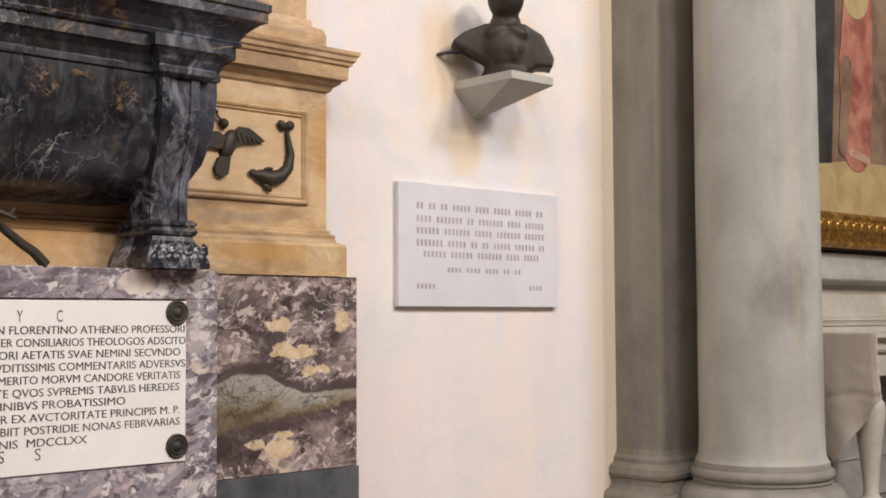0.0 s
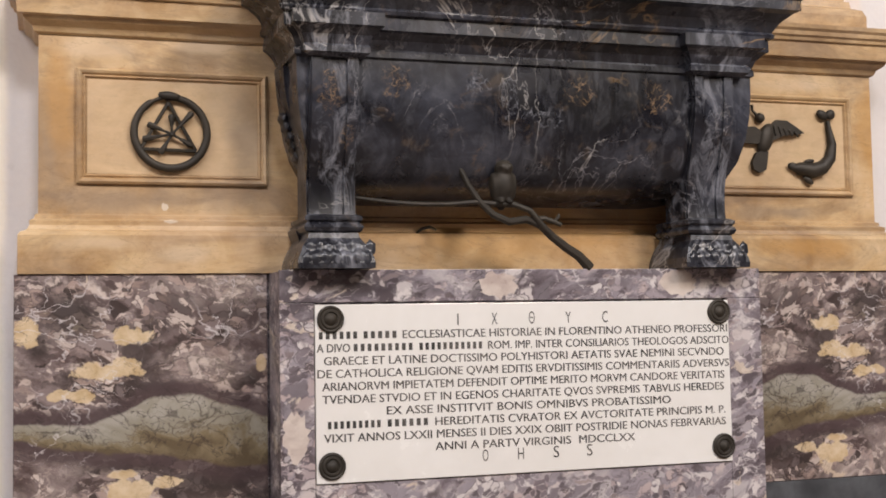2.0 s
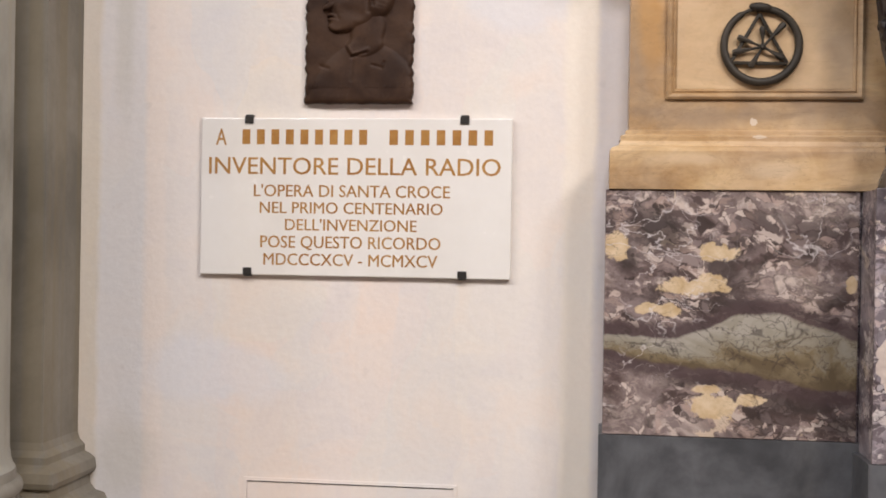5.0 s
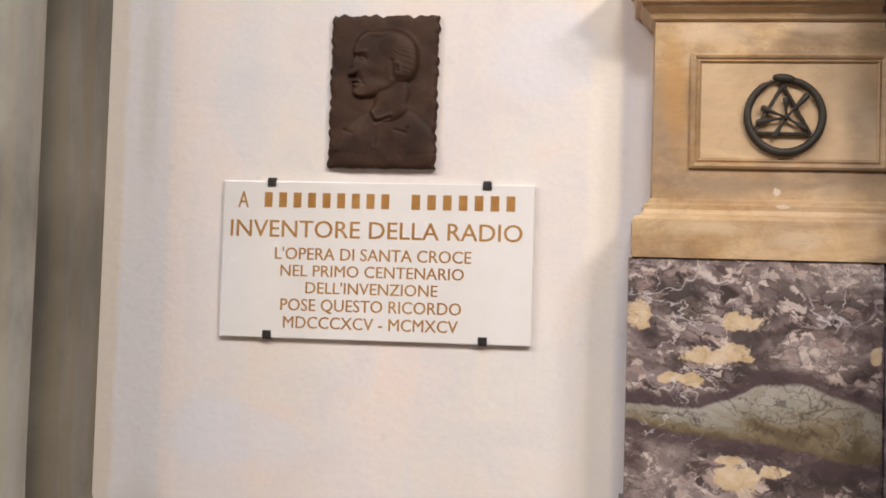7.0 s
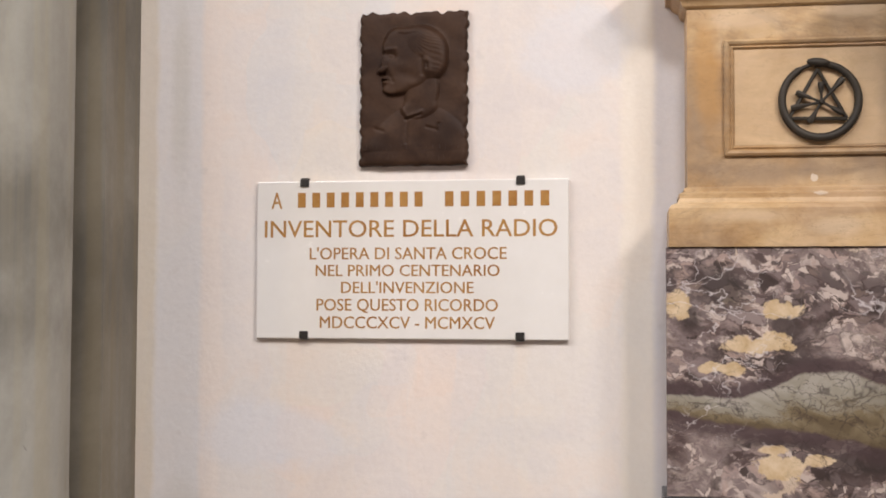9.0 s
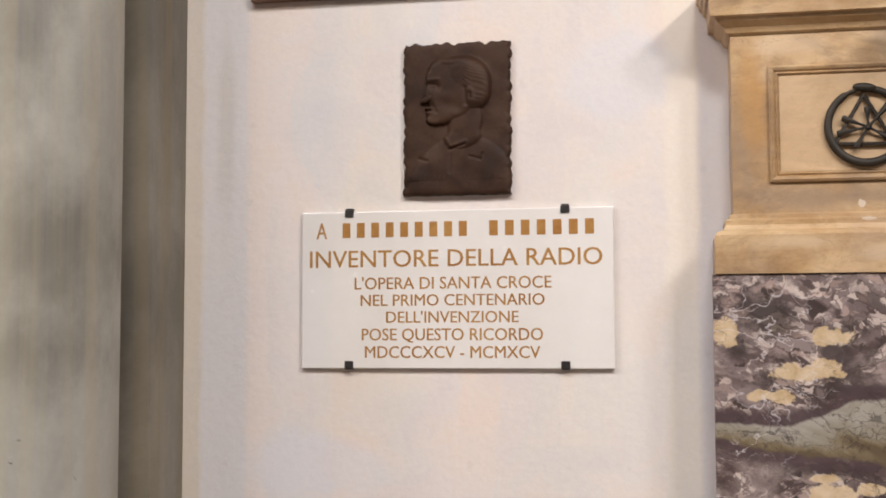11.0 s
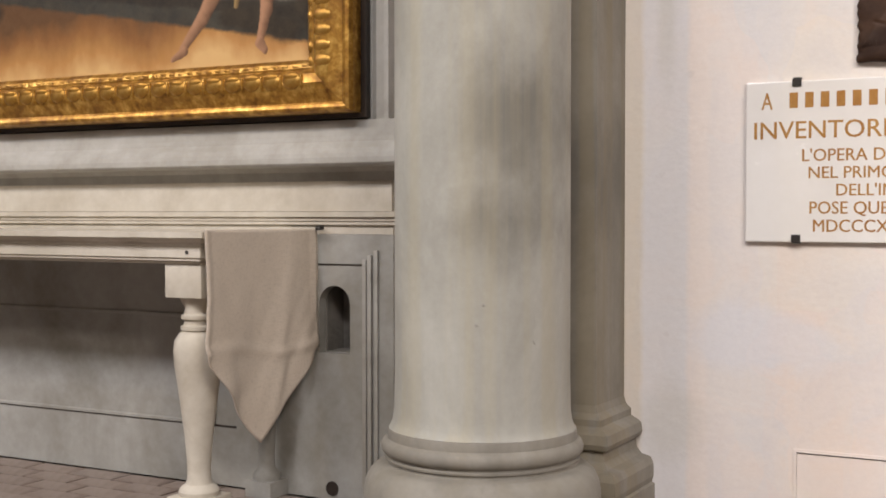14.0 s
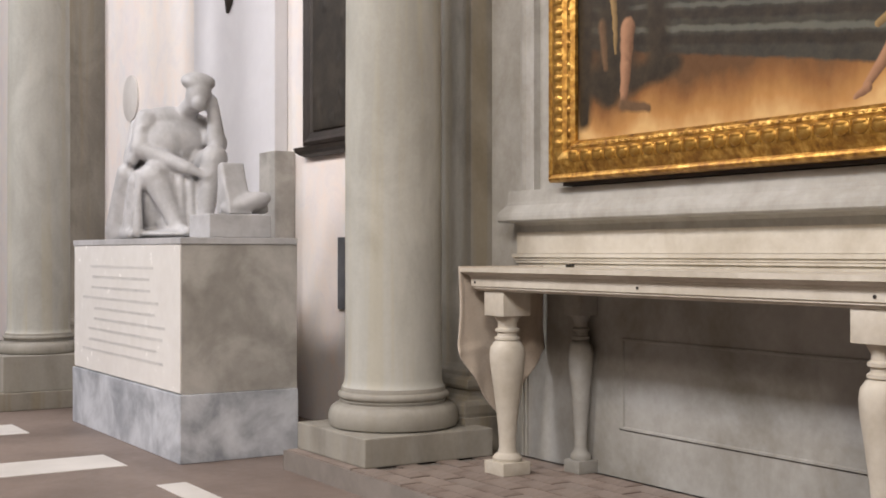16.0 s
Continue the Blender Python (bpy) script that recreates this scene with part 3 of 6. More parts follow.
    for cx, half in ((1.972, 0.10), (3.425, 0.10)):
        f = ramp(nt, math_node(nt, "ABSOLUTE", math_node(nt, "SUBTRACT", xyz.outputs[0], cx)), [(half * 0.8, 1.0), (half * 1.2, 0.0)])
        wear = f if wear is None else math_node(nt, "MAXIMUM", wear, f)
    wear = math_node(nt, "MULTIPLY", math_node(nt, "ADD", math_node(nt, "MULTIPLY", wear, 0.8), 0.2), ramp(nt, dust, [(0.48, 0.0), (0.66, 1.0)]))
    c = mix(nt, math_node(nt, "MULTIPLY", wear, 0.72), c, (0.26, 0.265, 0.295))
    nt.links.new(c, b.inputs["Base Color"])
    n2 = noise_tex(nt, v, 7, 4)
    nt.links.new(ramp(nt, n2, [(0.3, 0.20), (0.7, 0.42)]), b.inputs["Roughness"])
    bump(nt, b, noise_tex(nt, v, 20, 3), 0.07, 0.003)
    return m


def gilt_material(name="gilded_wood"):
    m, nt, b = mat_new(name)
    v = coords(nt)
    n = noise_tex(nt, v, 22, 5, 0.6)
    c = ramp(nt, n, [(0.3, (0.15, 0.062, 0.010)), (0.5, (0.40, 0.205, 0.035)), (0.72, (0.72, 0.45, 0.12))])
    # random dark patches in place of shade in the carving's recesses
    worn = ramp(nt, noise_tex(nt, v, 6.0, 6, 0.65), [(0.48, 0.0), (0.62, 1.0)])
    c = mix(nt, math_node(nt, "MULTIPLY", worn, 0.45), c, (0.17, 0.075, 0.018))
    nt.links.new(c, b.inputs["Base Color"])
    b.inputs["Metallic"].default_value = 0.7
    nt.links.new(ramp(nt, n, [(0.3, 0.48), (0.7, 0.34)]), b.inputs["Roughness"])
    bump(nt, b, n, 0.25, 0.004)
    return m


def cloth_material():
    m, nt, b = mat_new("natural_linen")
    v = coords(nt)
    weave = math_node(nt, "ADD", noise_tex(nt, coords(nt, (1, 14, 120)), 3, 2), noise_tex(nt, coords(nt, (1, 120, 14)), 3, 2))
    c = mix(nt, ramp(nt, weave, [(0.8, 0.0), (1.2, 1.0)]), (0.41, 0.345, 0.275), (0.52, 0.445, 0.36))
    c = mix(nt, 0.3, c, ramp(nt, noise_tex(nt, v, 3, 4), [(0.3, (0.41, 0.34, 0.27)), (0.7, (0.54, 0.465, 0.38))]))
    nt.links.new(c, b.inputs["Base Color"])
    b.inputs["Roughness"].default_value = 0.95
    b.inputs["Sheen Weight"].default_value = 0.2
    bump(nt, b, weave, 0.2, 0.002)
    return m


def tile_material():
    m, nt, b = mat_new("terracotta_tile")
    info = N(nt, "ShaderNodeObjectInfo")
    v = coords(nt)
    base = ramp(nt, info.outputs["Random"], [(0.0, (0.13, 0.092, 0.075)), (0.4, (0.18, 0.135, 0.11)), (0.75, (0.255, 0.20, 0.165)), (1.0, (0.17, 0.14, 0.12))])
    n = noise_tex(nt, v, 18, 6, 0.65)
    c = mix(nt, 0.35, base, ramp(nt, n, [(0.3, (0.11, 0.075, 0.06)), (0.7, (0.28, 0.22, 0.18))]))
    scuff = ramp(nt, noise_tex(nt, coords(nt, (1, 1, 1), (3, 7, 2)), 3.4, 7, 0.68, 0.8), [(0.46, 0.0), (0.62, 1.0)])
    c = mix(nt, math_node(nt, "MULTIPLY", scuff, 0.55), c, (0.30, 0.25, 0.215))
    nt.links.new(c, b.inputs["Base Color"])
    nt.links.new(ramp(nt, n, [(0.3, 0.5), (0.7, 0.7)]), b.inputs["Roughness"])
    bump(nt, b, n, 0.2, 0.004)
    return m


PLASTER = plaster_material()
SMOKE = ((-1.20, 1.75, 0.26, 0.45), (-1.20, 1.42, 0.22, 0.26), (-1.25, 2.6, 0.16, 0.7), (-6.75, 2.3, 0.16, 0.5), (6.95, 1.6, 0.2, 0.4))
SERENA = sandstone_material("grey_sandstone", (0.385, 0.378, 0.335), (0.26, 0.252, 0.215), (0.525, 0.52, 0.47), SMOKE)
# a browner stone, darkened further for the shade beside the columns
PIETRA = sandstone_material("shaded_brown_grey_sandstone", (0.205, 0.185, 0.148), (0.115, 0.10, 0.077), (0.34, 0.315, 0.265), ((-1.15, 1.55, 0.2, 0.35), (-1.12, 2.6, 0.1, 0.6)), 0.4)
# darker and browner than the shafts, for plinths and bases
DARK_BASE = sandstone_material("dark_brown_sandstone", (0.255, 0.238, 0.202), (0.145, 0.132, 0.108), (0.37, 0.35, 0.30), SMOKE, 0.08)
ALTAR_STONE = speckled("pale_limewashed_stone", (0.53, 0.485, 0.405), (0.32, 0.27, 0.195), (0.64, 0.60, 0.52), 0.7, 2.2, 18, relief=0.14, amount=0.48)
COOL_STONE = speckled("grey_limewashed_stone", (0.37, 0.355, 0.32), (0.21, 0.19, 0.15), (0.50, 0.49, 0.46), 0.72, 1.9, 18, relief=0.14, amount=0.48)
# darker than the other limewashed stone: shade under the table in its colour
DADO_STONE = speckled("shaded_limewashed_dado", (0.30, 0.29, 0.262), (0.155, 0.14, 0.11), (0.41, 0.405, 0.38), 0.75, 1.6, 16, relief=0.16, amount=0.6)
GIALLO = giallo_material("yellow_siena_marble", 0.0)
GIALLO_FIELD = giallo_material("pale_siena_marble", 0.38)
BRECCIA_SLAB = breccia_material("violet_breccia_slab", True)
BRECCIA = breccia_material("violet_breccia")
PORTORO = black_marble()
BARDIGLIO = speckled("dark_grey_marble", (0.068, 0.071, 0.076), (0.035, 0.037, 0.041), (0.15, 0.155, 0.165), 0.35, 3.4, 11, relief=0.04, amount=0.8)
WHITE_MARBLE = speckled("white_marble", (0.80, 0.775, 0.73), (0.70, 0.67, 0.62), (0.84, 0.82, 0.785), 0.22, 1.5, 9, relief=0.02, amount=0.4)
GREY_WHITE = speckled("bluish_white_marble", (0.66, 0.65, 0.665), (0.58, 0.57, 0.585), (0.72, 0.71, 0.72), 0.42, 1.5, 9, relief=0.02, amount=0.5)
STATUARY = speckled("statuary_marble", (0.44, 0.435, 0.435), (0.27, 0.265, 0.26), (0.58, 0.575, 0.58), 0.55, 3.6, 12, relief=0.06, amount=0.5)
BLUE_MARBLE = speckled("veined_blue_grey_marble", (0.40, 0.42, 0.45), (0.20, 0.215, 0.24), (0.66, 0.68, 0.71), 0.4, 2.4, 8, relief=0.03, amount=0.95)
PED_GREY = speckled("dull_grey_marble", (0.38, 0.36, 0.325), (0.24, 0.225, 0.20), (0.52, 0.50, 0.46), 0.5, 2.4, 10, relief=0.05, amount=0.8)
BRONZE = speckled("blackened_bronze", (0.034, 0.028, 0.021), (0.016, 0.013, 0.010), (0.062, 0.050, 0.036), 0.58, 5, 30, metal=0.3, relief=0.12, amount=0.7)
BROWN_BRONZE = speckled("brown_bronze", (0.041, 0.020, 0.011), (0.018, 0.008, 0.005), (0.070, 0.036, 0.020), 0.55, 7, 60, metal=0.1, relief=0.16, amount=0.75, spec=0.22)
IRON = speckled("dark_iron", (0.035, 0.032, 0.03), (0.02, 0.018, 0.016), (0.06, 0.055, 0.05), 0.5, 8, 40, metal=0.5)
GILT_LETTER = speckled("gilt_lettering", (0.46, 0.225, 0.055), (0.34, 0.135, 0.03), (0.60, 0.35, 0.11), 0.4, 6, 40, metal=0.25, relief=0.05)
DARK_LETTER = speckled("worn_black_lettering", (0.045, 0.04, 0.036), (0.02, 0.018, 0.016), (0.15, 0.135, 0.12), 0.7, 7, 40, relief=0.05, amount=0.9)
FADED_LETTER = speckled("faded_red_lettering", (0.40, 0.36, 0.375), (0.30, 0.26, 0.28), (0.52, 0.48, 0.49), 0.7, 7, 40, relief=0.05)
GILT = gilt_material()
# unseen walls and ceiling, kept dark so that they bounce little light
DARK_SHELL = speckled("dark_unseen_shell", (0.10, 0.093, 0.084), (0.07, 0.065, 0.058), (0.13, 0.122, 0.11), 0.8, 0.8, 20)
DARK_CEILING = speckled("dark_unseen_ceiling", (0.10, 0.07, 0.05), (0.06, 0.042, 0.03), (0.15, 0.11, 0.08), 0.7, 1.2, 20)
EBONY = speckled("dark_stained_wood", (0.02, 0.014, 0.01), (0.012, 0.008, 0.006), (0.04, 0.028, 0.02), 0.5, 4, 30)
LINEN = cloth_material()
TILE = tile_material()
PAVING = speckled("worn_terracotta_paving", (0.185, 0.14, 0.117), (0.12, 0.09, 0.074), (0.25, 0.195, 0.165), 0.5, 1.1, 16, relief=0.12, amount=0.8)
STRIP = speckled("white_marble_strip", (0.62, 0.59, 0.55), (0.50, 0.475, 0.44), (0.70, 0.67, 0.63), 0.45, 2.0, 14)
KNOT = speckled("cream_marble_knot", (0.56, 0.47, 0.41), (0.40, 0.31, 0.28), (0.68, 0.60, 0.53), 0.3, 9, 30, amount=0.9)
PALE_LETTER = speckled("washed_out_lettering", (0.46, 0.45, 0.43), (0.36, 0.35, 0.34), (0.58, 0.565, 0.54), 0.6, 7, 40)
MORTAR = speckled("grey_mortar", (0.22, 0.19, 0.165), (0.16, 0.14, 0.12), (0.27, 0.24, 0.21), 0.9, 3, 40)
CHIP = speckled("bruised_sandstone", (0.33, 0.32, 0.28), (0.26, 0.25, 0.22), (0.42, 0.41, 0.36), 0.8, 30, 60)
# soot, with the recess's shade also put into the colour
HOLE = speckled("shaded_sooty_recess", (0.17, 0.155, 0.13), (0.06, 0.055, 0.046), (0.27, 0.25, 0.22), 0.9, 6, 30)
RUST = speckled("red_brown_stone", (0.14, 0.07, 0.045), (0.08, 0.04, 0.03), (0.2, 0.11, 0.07), 0.8, 5, 30)
PAINT_DARK = speckled("dark_oil_paint", (0.045, 0.042, 0.038), (0.022, 0.02, 0.018), (0.085, 0.08, 0.072), 0.35, 2.2, 12, amount=0.9)
OLD_PAINTING = altarpiece_material()
PAINT_FLESH = speckled("rosy_ochre_oil_paint", (0.46, 0.27, 0.18), (0.30, 0.16, 0.10), (0.60, 0.40, 0.29), 0.35, 6, 20)
PAINT_RED = speckled("brick_red_oil_paint", (0.36, 0.10, 0.065), (0.19, 0.05, 0.035), (0.55, 0.24, 0.17), 0.4, 3.5, 12, amount=0.95)
PAINT_OCHRE = speckled("ochre_oil_paint", (0.45, 0.33, 0.15), (0.32, 0.21, 0.09), (0.55, 0.43, 0.22), 0.4, 5, 20)
PAINT_BROWN = speckled("umber_oil_paint", (0.20, 0.125, 0.075), (0.11, 0.065, 0.04), (0.31, 0.21, 0.135), 0.4, 2.5, 12, amount=0.95)


# ---- shape helpers ----
def mesh_of(bm, name, material, smooth=False):
    bmesh.ops.recalc_face_normals(bm, faces=bm.faces[:])
    me = bpy.data.meshes.new(name)
    bm.to_mesh(me)
    bm.free()
    me.materials.append(material)
    if smooth:
        me.shade_smooth()
        me.set_sharp_from_angle(angle=radians(38))
    return me


def adopt(ob, parent):
    ob.parent = parent
    up = parent.matrix_basis
    if parent.parent is not None:
        up = parent.parent.matrix_basis @ parent.matrix_parent_inverse @ parent.matrix_basis
    ob.matrix_parent_inverse = up.inverted()
    return ob


def part(name, bm, material, parent, label="", smooth=False):
    ob = new(name, mesh_of(bm, name, material, smooth))
    adopt(ob, parent)
    return tagged(ob, label=label)


def thing(name, base, label, category, group="", kind=""):
    ob = new(name)
    ob.empty_display_size = 0.1
    ob.matrix_basis = Matrix.Translation(base)
    return tagged(ob, label, category, group, kind)


def structure(name, bm, material, label, category="", smooth=False):
    ob = new(name, mesh_of(bm, name, material, smooth))
    return tagged(ob, label, category, "", "structure")


def solo(name, bm, material, label, category, group="", smooth=False):
    ob = new(name, mesh_of(bm, name, material, smooth))
    return tagged(ob, label, category, group)


def box(bm, x0, x1, y0, y1, z0, z1, bevel=0.0):
    made = bmesh.ops.create_cube(bm, size=1.0)["verts"]
    for v in made:
        v.co = Vector((x0 + (v.co.x + 0.5) * (x1 - x0), y0 + (v.co.y + 0.5) * (y1 - y0), z0 + (v.co.z + 0.5) * (z1 - z0)))
    if bevel:
        edges = {e for v in made for e in v.link_edges}
        bmesh.ops.bevel(bm, geom=list(edges), offset=bevel, segments=2, profile=0.6, affect="EDGES")
    return bm


def boxed(*a, bevel=0.0):
    return box(bmesh.new(), *a, bevel=bevel)


def band(bm, x0, x1, yf, yb, prof):
    """A moulded block against a wall: prof lists (outward step, height) from the foot up; three sides follow it."""
    rings = []
    for d, z in prof:
        rings.append([bm.verts.new(c) for c in ((x0 - d, yb, z), (x0 - d, yf - d, z), (x1 + d, yf - d, z), (x1 + d, yb, z))])
    for a, b in zip(rings, rings[1:]):
        for i in range(4):
            j = (i + 1) % 4
            bm.faces.new((a[i], a[j], b[j], b[i]))
    bm.faces.new(rings[0][::-1])
    bm.faces.new(rings[-1])
    return bm


def lathe(bm, cx, cy, prof, seg=48):
    rings = []
    for r, z in prof:
        rings.append([bm.verts.new((cx + r * math.cos(2 * math.pi * i / seg), cy + r * math.sin(2 * math.pi * i / seg), z)) for i in range(seg)])
    for a, b in zip(rings, rings[1:]):
        for i in range(seg):
            j = (i + 1) % seg
            bm.faces.new((a[i], a[j], b[j], b[i]))
    bm.faces.new(rings[0][::-1])
    bm.faces.new(rings[-1])
    return bm


def frame_ring(bm, x0, x1, z0, z1, y, prof):
    """A mitred frame in a wall's plane: prof lists (inward step, standing out) from the outer edge to the inner."""
    rings = []
    for u, v in prof:
        rings.append([bm.verts.new(c) for c in ((x0 + u, y - v, z0 + u), (x1 - u, y - v, z0 + u), (x1 - u, y - v, z1 - u), (x0 + u, y - v, z1 - u))])
    for a, b in zip(rings, rings[1:]):
        for i in range(4):
            j = (i + 1) % 4
            bm.faces.new((a[i], a[j], b[j], b[i]))
    return bm


def extrude_profile(bm, pts, axis, a0, a1):
    """A closed outline pushed straight: axis 'x' takes (y, z) pairs, 'y' takes (x, z) pairs, 'z' takes (x, y) pairs."""
    def at(p, a):
        return {"x": (a, p[0], p[1]), "y": (p[0], a, p[1]), "z": (p[0], p[1], a)}[axis]
    f = [bm.verts.new(at(p, a0)) for p in pts]
    g = [bm.verts.new(at(p, a1)) for p in pts]
    n = len(pts)
    for i in range(n):
        j = (i + 1) % n
        bm.faces.new((f[i], f[j], g[j], g[i]))
    bm.faces.new(f[::-1])
    bm.faces.new(g)
    return bm


def ball(bm, c, r, turn=(0, 0, 0), sub=2):
    """An ellipsoid of half-axes r at c, turned by degrees."""
    m = Matrix.LocRotScale(c, Euler([radians(a) for a in turn]), r if isinstance(r, tuple) else (r, r, r))
    bmesh.ops.create_icosphere(bm, subdivisions=sub, radius=1.0, matrix=m)
    return bm


def limb(bm, a, b, ra, rb, seg=10, steps=4):
    """A rounded, tapering limb from a to b."""
    a, b = Vector(a), Vector(b)
    for i in range(steps * 2 + 1):
        t = i / (steps * 2)
        ball(bm, a.lerp(b, t), ra + (rb - ra) * t, sub=2)
    return bm


def tube(bm, pts, radii, seg=8):
    """A bent round bar through pts, one radius a point."""
    rings = []
    pts = [Vector(p) for p in pts]
    for i, p in enumerate(pts):
        d = (pts[min(i + 1, len(pts) - 1)] - pts[max(i - 1, 0)]).normalized()
        u = d.cross(Vector((0.13, 1, 0.21))).normalized()
        w = d.cross(u)
        rings.append([bm.verts.new(p + radii[i] * (math.cos(2 * math.pi * k / seg) * u + math.sin(2 * math.pi * k / seg) * w)) for k in range(seg)])
    for a, b in zip(rings, rings[1:]):
        for i in range(seg):
            j = (i + 1) % seg
            bm.faces.new((a[i], a[j], b[j], b[i]))
    bm.faces.new(rings[0][::-1])
    bm.faces.new(rings[-1])
    return bm


def fused(ob, voxel, soften=6):
    """Melts the solids of one mesh into a single smooth skin."""
    r = ob.modifiers.new("remesh", "REMESH")
    r.mode, r.voxel_size, r.use_smooth_shade = "VOXEL", voxel, True
    s = ob.modifiers.new("smooth", "SMOOTH")
    s.factor, s.iterations = 0.5, soften
    return ob


def thickened(bm, bold):
    """Heavier uprights: the same letters once more, a little aside and behind."""
    more = bmesh.ops.duplicate(bm, geom=bm.verts[:] + bm.edges[:] + bm.faces[:])["geom"]
    for q in more:
        if isinstance(q, bmesh.types.BMVert):
            q.co += Vector((bold, 0.0003, 0.0))
    return bm


def line_mesh(text, x0, x1, zc, cap, y, bold=0.0):
    """One line of lettering in the built-in font, from x0 to x1, centred on zc, in the wall's plane."""
    cu = bpy.data.curves.new("line", "FONT")
    cu.body, cu.size, cu.extrude, cu.resolution_u = text, 1.0, 0.0, 3
    ob = new("line", cu)
    bpy.context.view_layer.update()
    me = bpy.data.meshes.new_from_object(ob.evaluated_get(bpy.context.evaluated_depsgraph_get()))
    bpy.data.objects.remove(ob)
    bm = bmesh.new()
    bm.from_mesh(me)
    bpy.data.meshes.remove(me)
    xs = [v.co.x for v in bm.verts]
    lo, hi = min(xs), max(xs)
    for v in bm.verts:
        v.co = Vector((x0 + (v.co.x - lo) / (hi - lo) * (x1 - x0), y, zc + (v.co.y / 0.70 - 0.5) * cap))
    return thickened(bm, bold) if bold else bm


def bars(bm, x0, x1, zc, cap, y, letters):
    """A word that is not spelled out: a row of narrow plain bars."""
    pitch = (x1 - x0) / letters
    for i in range(letters):
        a = x0 + (i + 0.5) * pitch
        box(bm, a - pitch * 0.30, a + pitch * 0.30, y - 0.0006, y + 0.0006, zc - cap * 0.42, zc + cap * 0.42)
    return bm


def letter_bars(parent, x0, x1, zc, cap, y, letters, material, label):
    """The same word as one narrow bar a letter, each a piece of its own."""
    pitch = (x1 - x0) / letters
    for i in range(letters):
        a = x0 + (i + 0.5) * pitch
        part("inscription_bar", boxed(a - pitch * 0.27, a + pitch * 0.27, y - 0.0006, y + 0.0006, zc - cap * 0.45, zc + cap * 0.45), material, parent, label if i == 0 else "")


def letters_of(bm, material, parent, bold):
    """A line of lettering taken apart, each letter a piece of its own."""
    left = set(bm.faces)
    while left:
        seed = left.pop()
        island, todo = {seed}, [seed]
        while todo:
            for e in todo.pop().edges:
                for f in e.link_faces:
                    if f not in island:
                        island.add(f)
                        todo.append(f)
        left -= island
        out, seen = bmesh.new(), {}
        for f in island:
            for q in f.verts:
                if q not in seen:
                    seen[q] = out.verts.new(q.co)
            out.faces.new([seen[q] for q in f.verts])
        part("letter", thickened(out, bold), material, parent)
    bm.free()


# ---- the shell of the church ----
WALL_T = 0.6
FLOOR_STEP = 0.14  # the altars stand on a low step

floor = structure("floor", boxed(ROOM_X0, ROOM_X1, ROOM_Y0, WALL_T, -0.3, 0.0), PAVING, "worn terracotta church paving with white marble strips", "floor")
NICHE = (-2.52, -2.355, 0.80, 1.105)
bm = boxed(ROOM_X0, NICHE[0], 0.0, WALL_T, 0.0, ROOM_Z1)
box(bm, NICHE[1], ROOM_X1, 0.0, WALL_T, 0.0, ROOM_Z1)
box(bm, NICHE[0], NICHE[1], 0.0, WALL_T, 0.0, NICHE[2])
box(bm, NICHE[0], NICHE[1], 0.0, WALL_T, NICHE[3], ROOM_Z1)
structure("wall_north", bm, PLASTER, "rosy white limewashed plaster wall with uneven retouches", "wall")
# unseen ceiling and end walls, added to close the room
structure("ceiling", boxed(ROOM_X0, ROOM_X1, ROOM_Y0, WALL_T, ROOM_Z1, ROOM_Z1 + 0.3), DARK_CEILING, "unseen dark ceiling added to close the room", "ceiling")
structure("wall_east", boxed(ROOM_X1, ROOM_X1 + 0.5, ROOM_Y0, WALL_T, 0.0, ROOM_Z1), DARK_SHELL, "unseen dark end wall added to close the room", "wall")
structure("wall_west", boxed(ROOM_X0 - 0.5, ROOM_X0, ROOM_Y0, WALL_T, 0.0, ROOM_Z1), DARK_SHELL, "unseen dark end wall added to close the room", "wall")
# the unseen wall opposite, added with openings for the daylight lamps
bm = bmesh.new()
W0, W1, WH = 8.25, 11.55, 1.15
box(bm, ROOM_X0, ROOM_X1, ROOM_Y0 - 0.4, ROOM_Y0, 0.0, W0)
box(bm, ROOM_X0, ROOM_X1, ROOM_Y0 - 0.4, ROOM_Y0, W1, ROOM_Z1)
xs = [ROOM_X0] + [e for wx in WINDOWS for e in (wx - WH, wx + WH)] + [ROOM_X1]
for a, b in zip(xs[0::2], xs[1::2]):
    box(bm, a, b, ROOM_Y0 - 0.4, ROOM_Y0, W0, W1)
structure("wall_south", bm, DARK_SHELL, "unseen dark wall with openings for the daylight lamps", "wall")

# white marble strips let into the paving
for x0, x1, y0, y1 in ((-8.26, -7.72, -8.0, -2.08), (-10.2, -9.62, -8.0, -2.26), (-6.94, -4.9, -2.15, -1.96)):
    part("marble_strip", boxed(x0, x1, y0, y1, -0.02, 0.004), STRIP, floor)


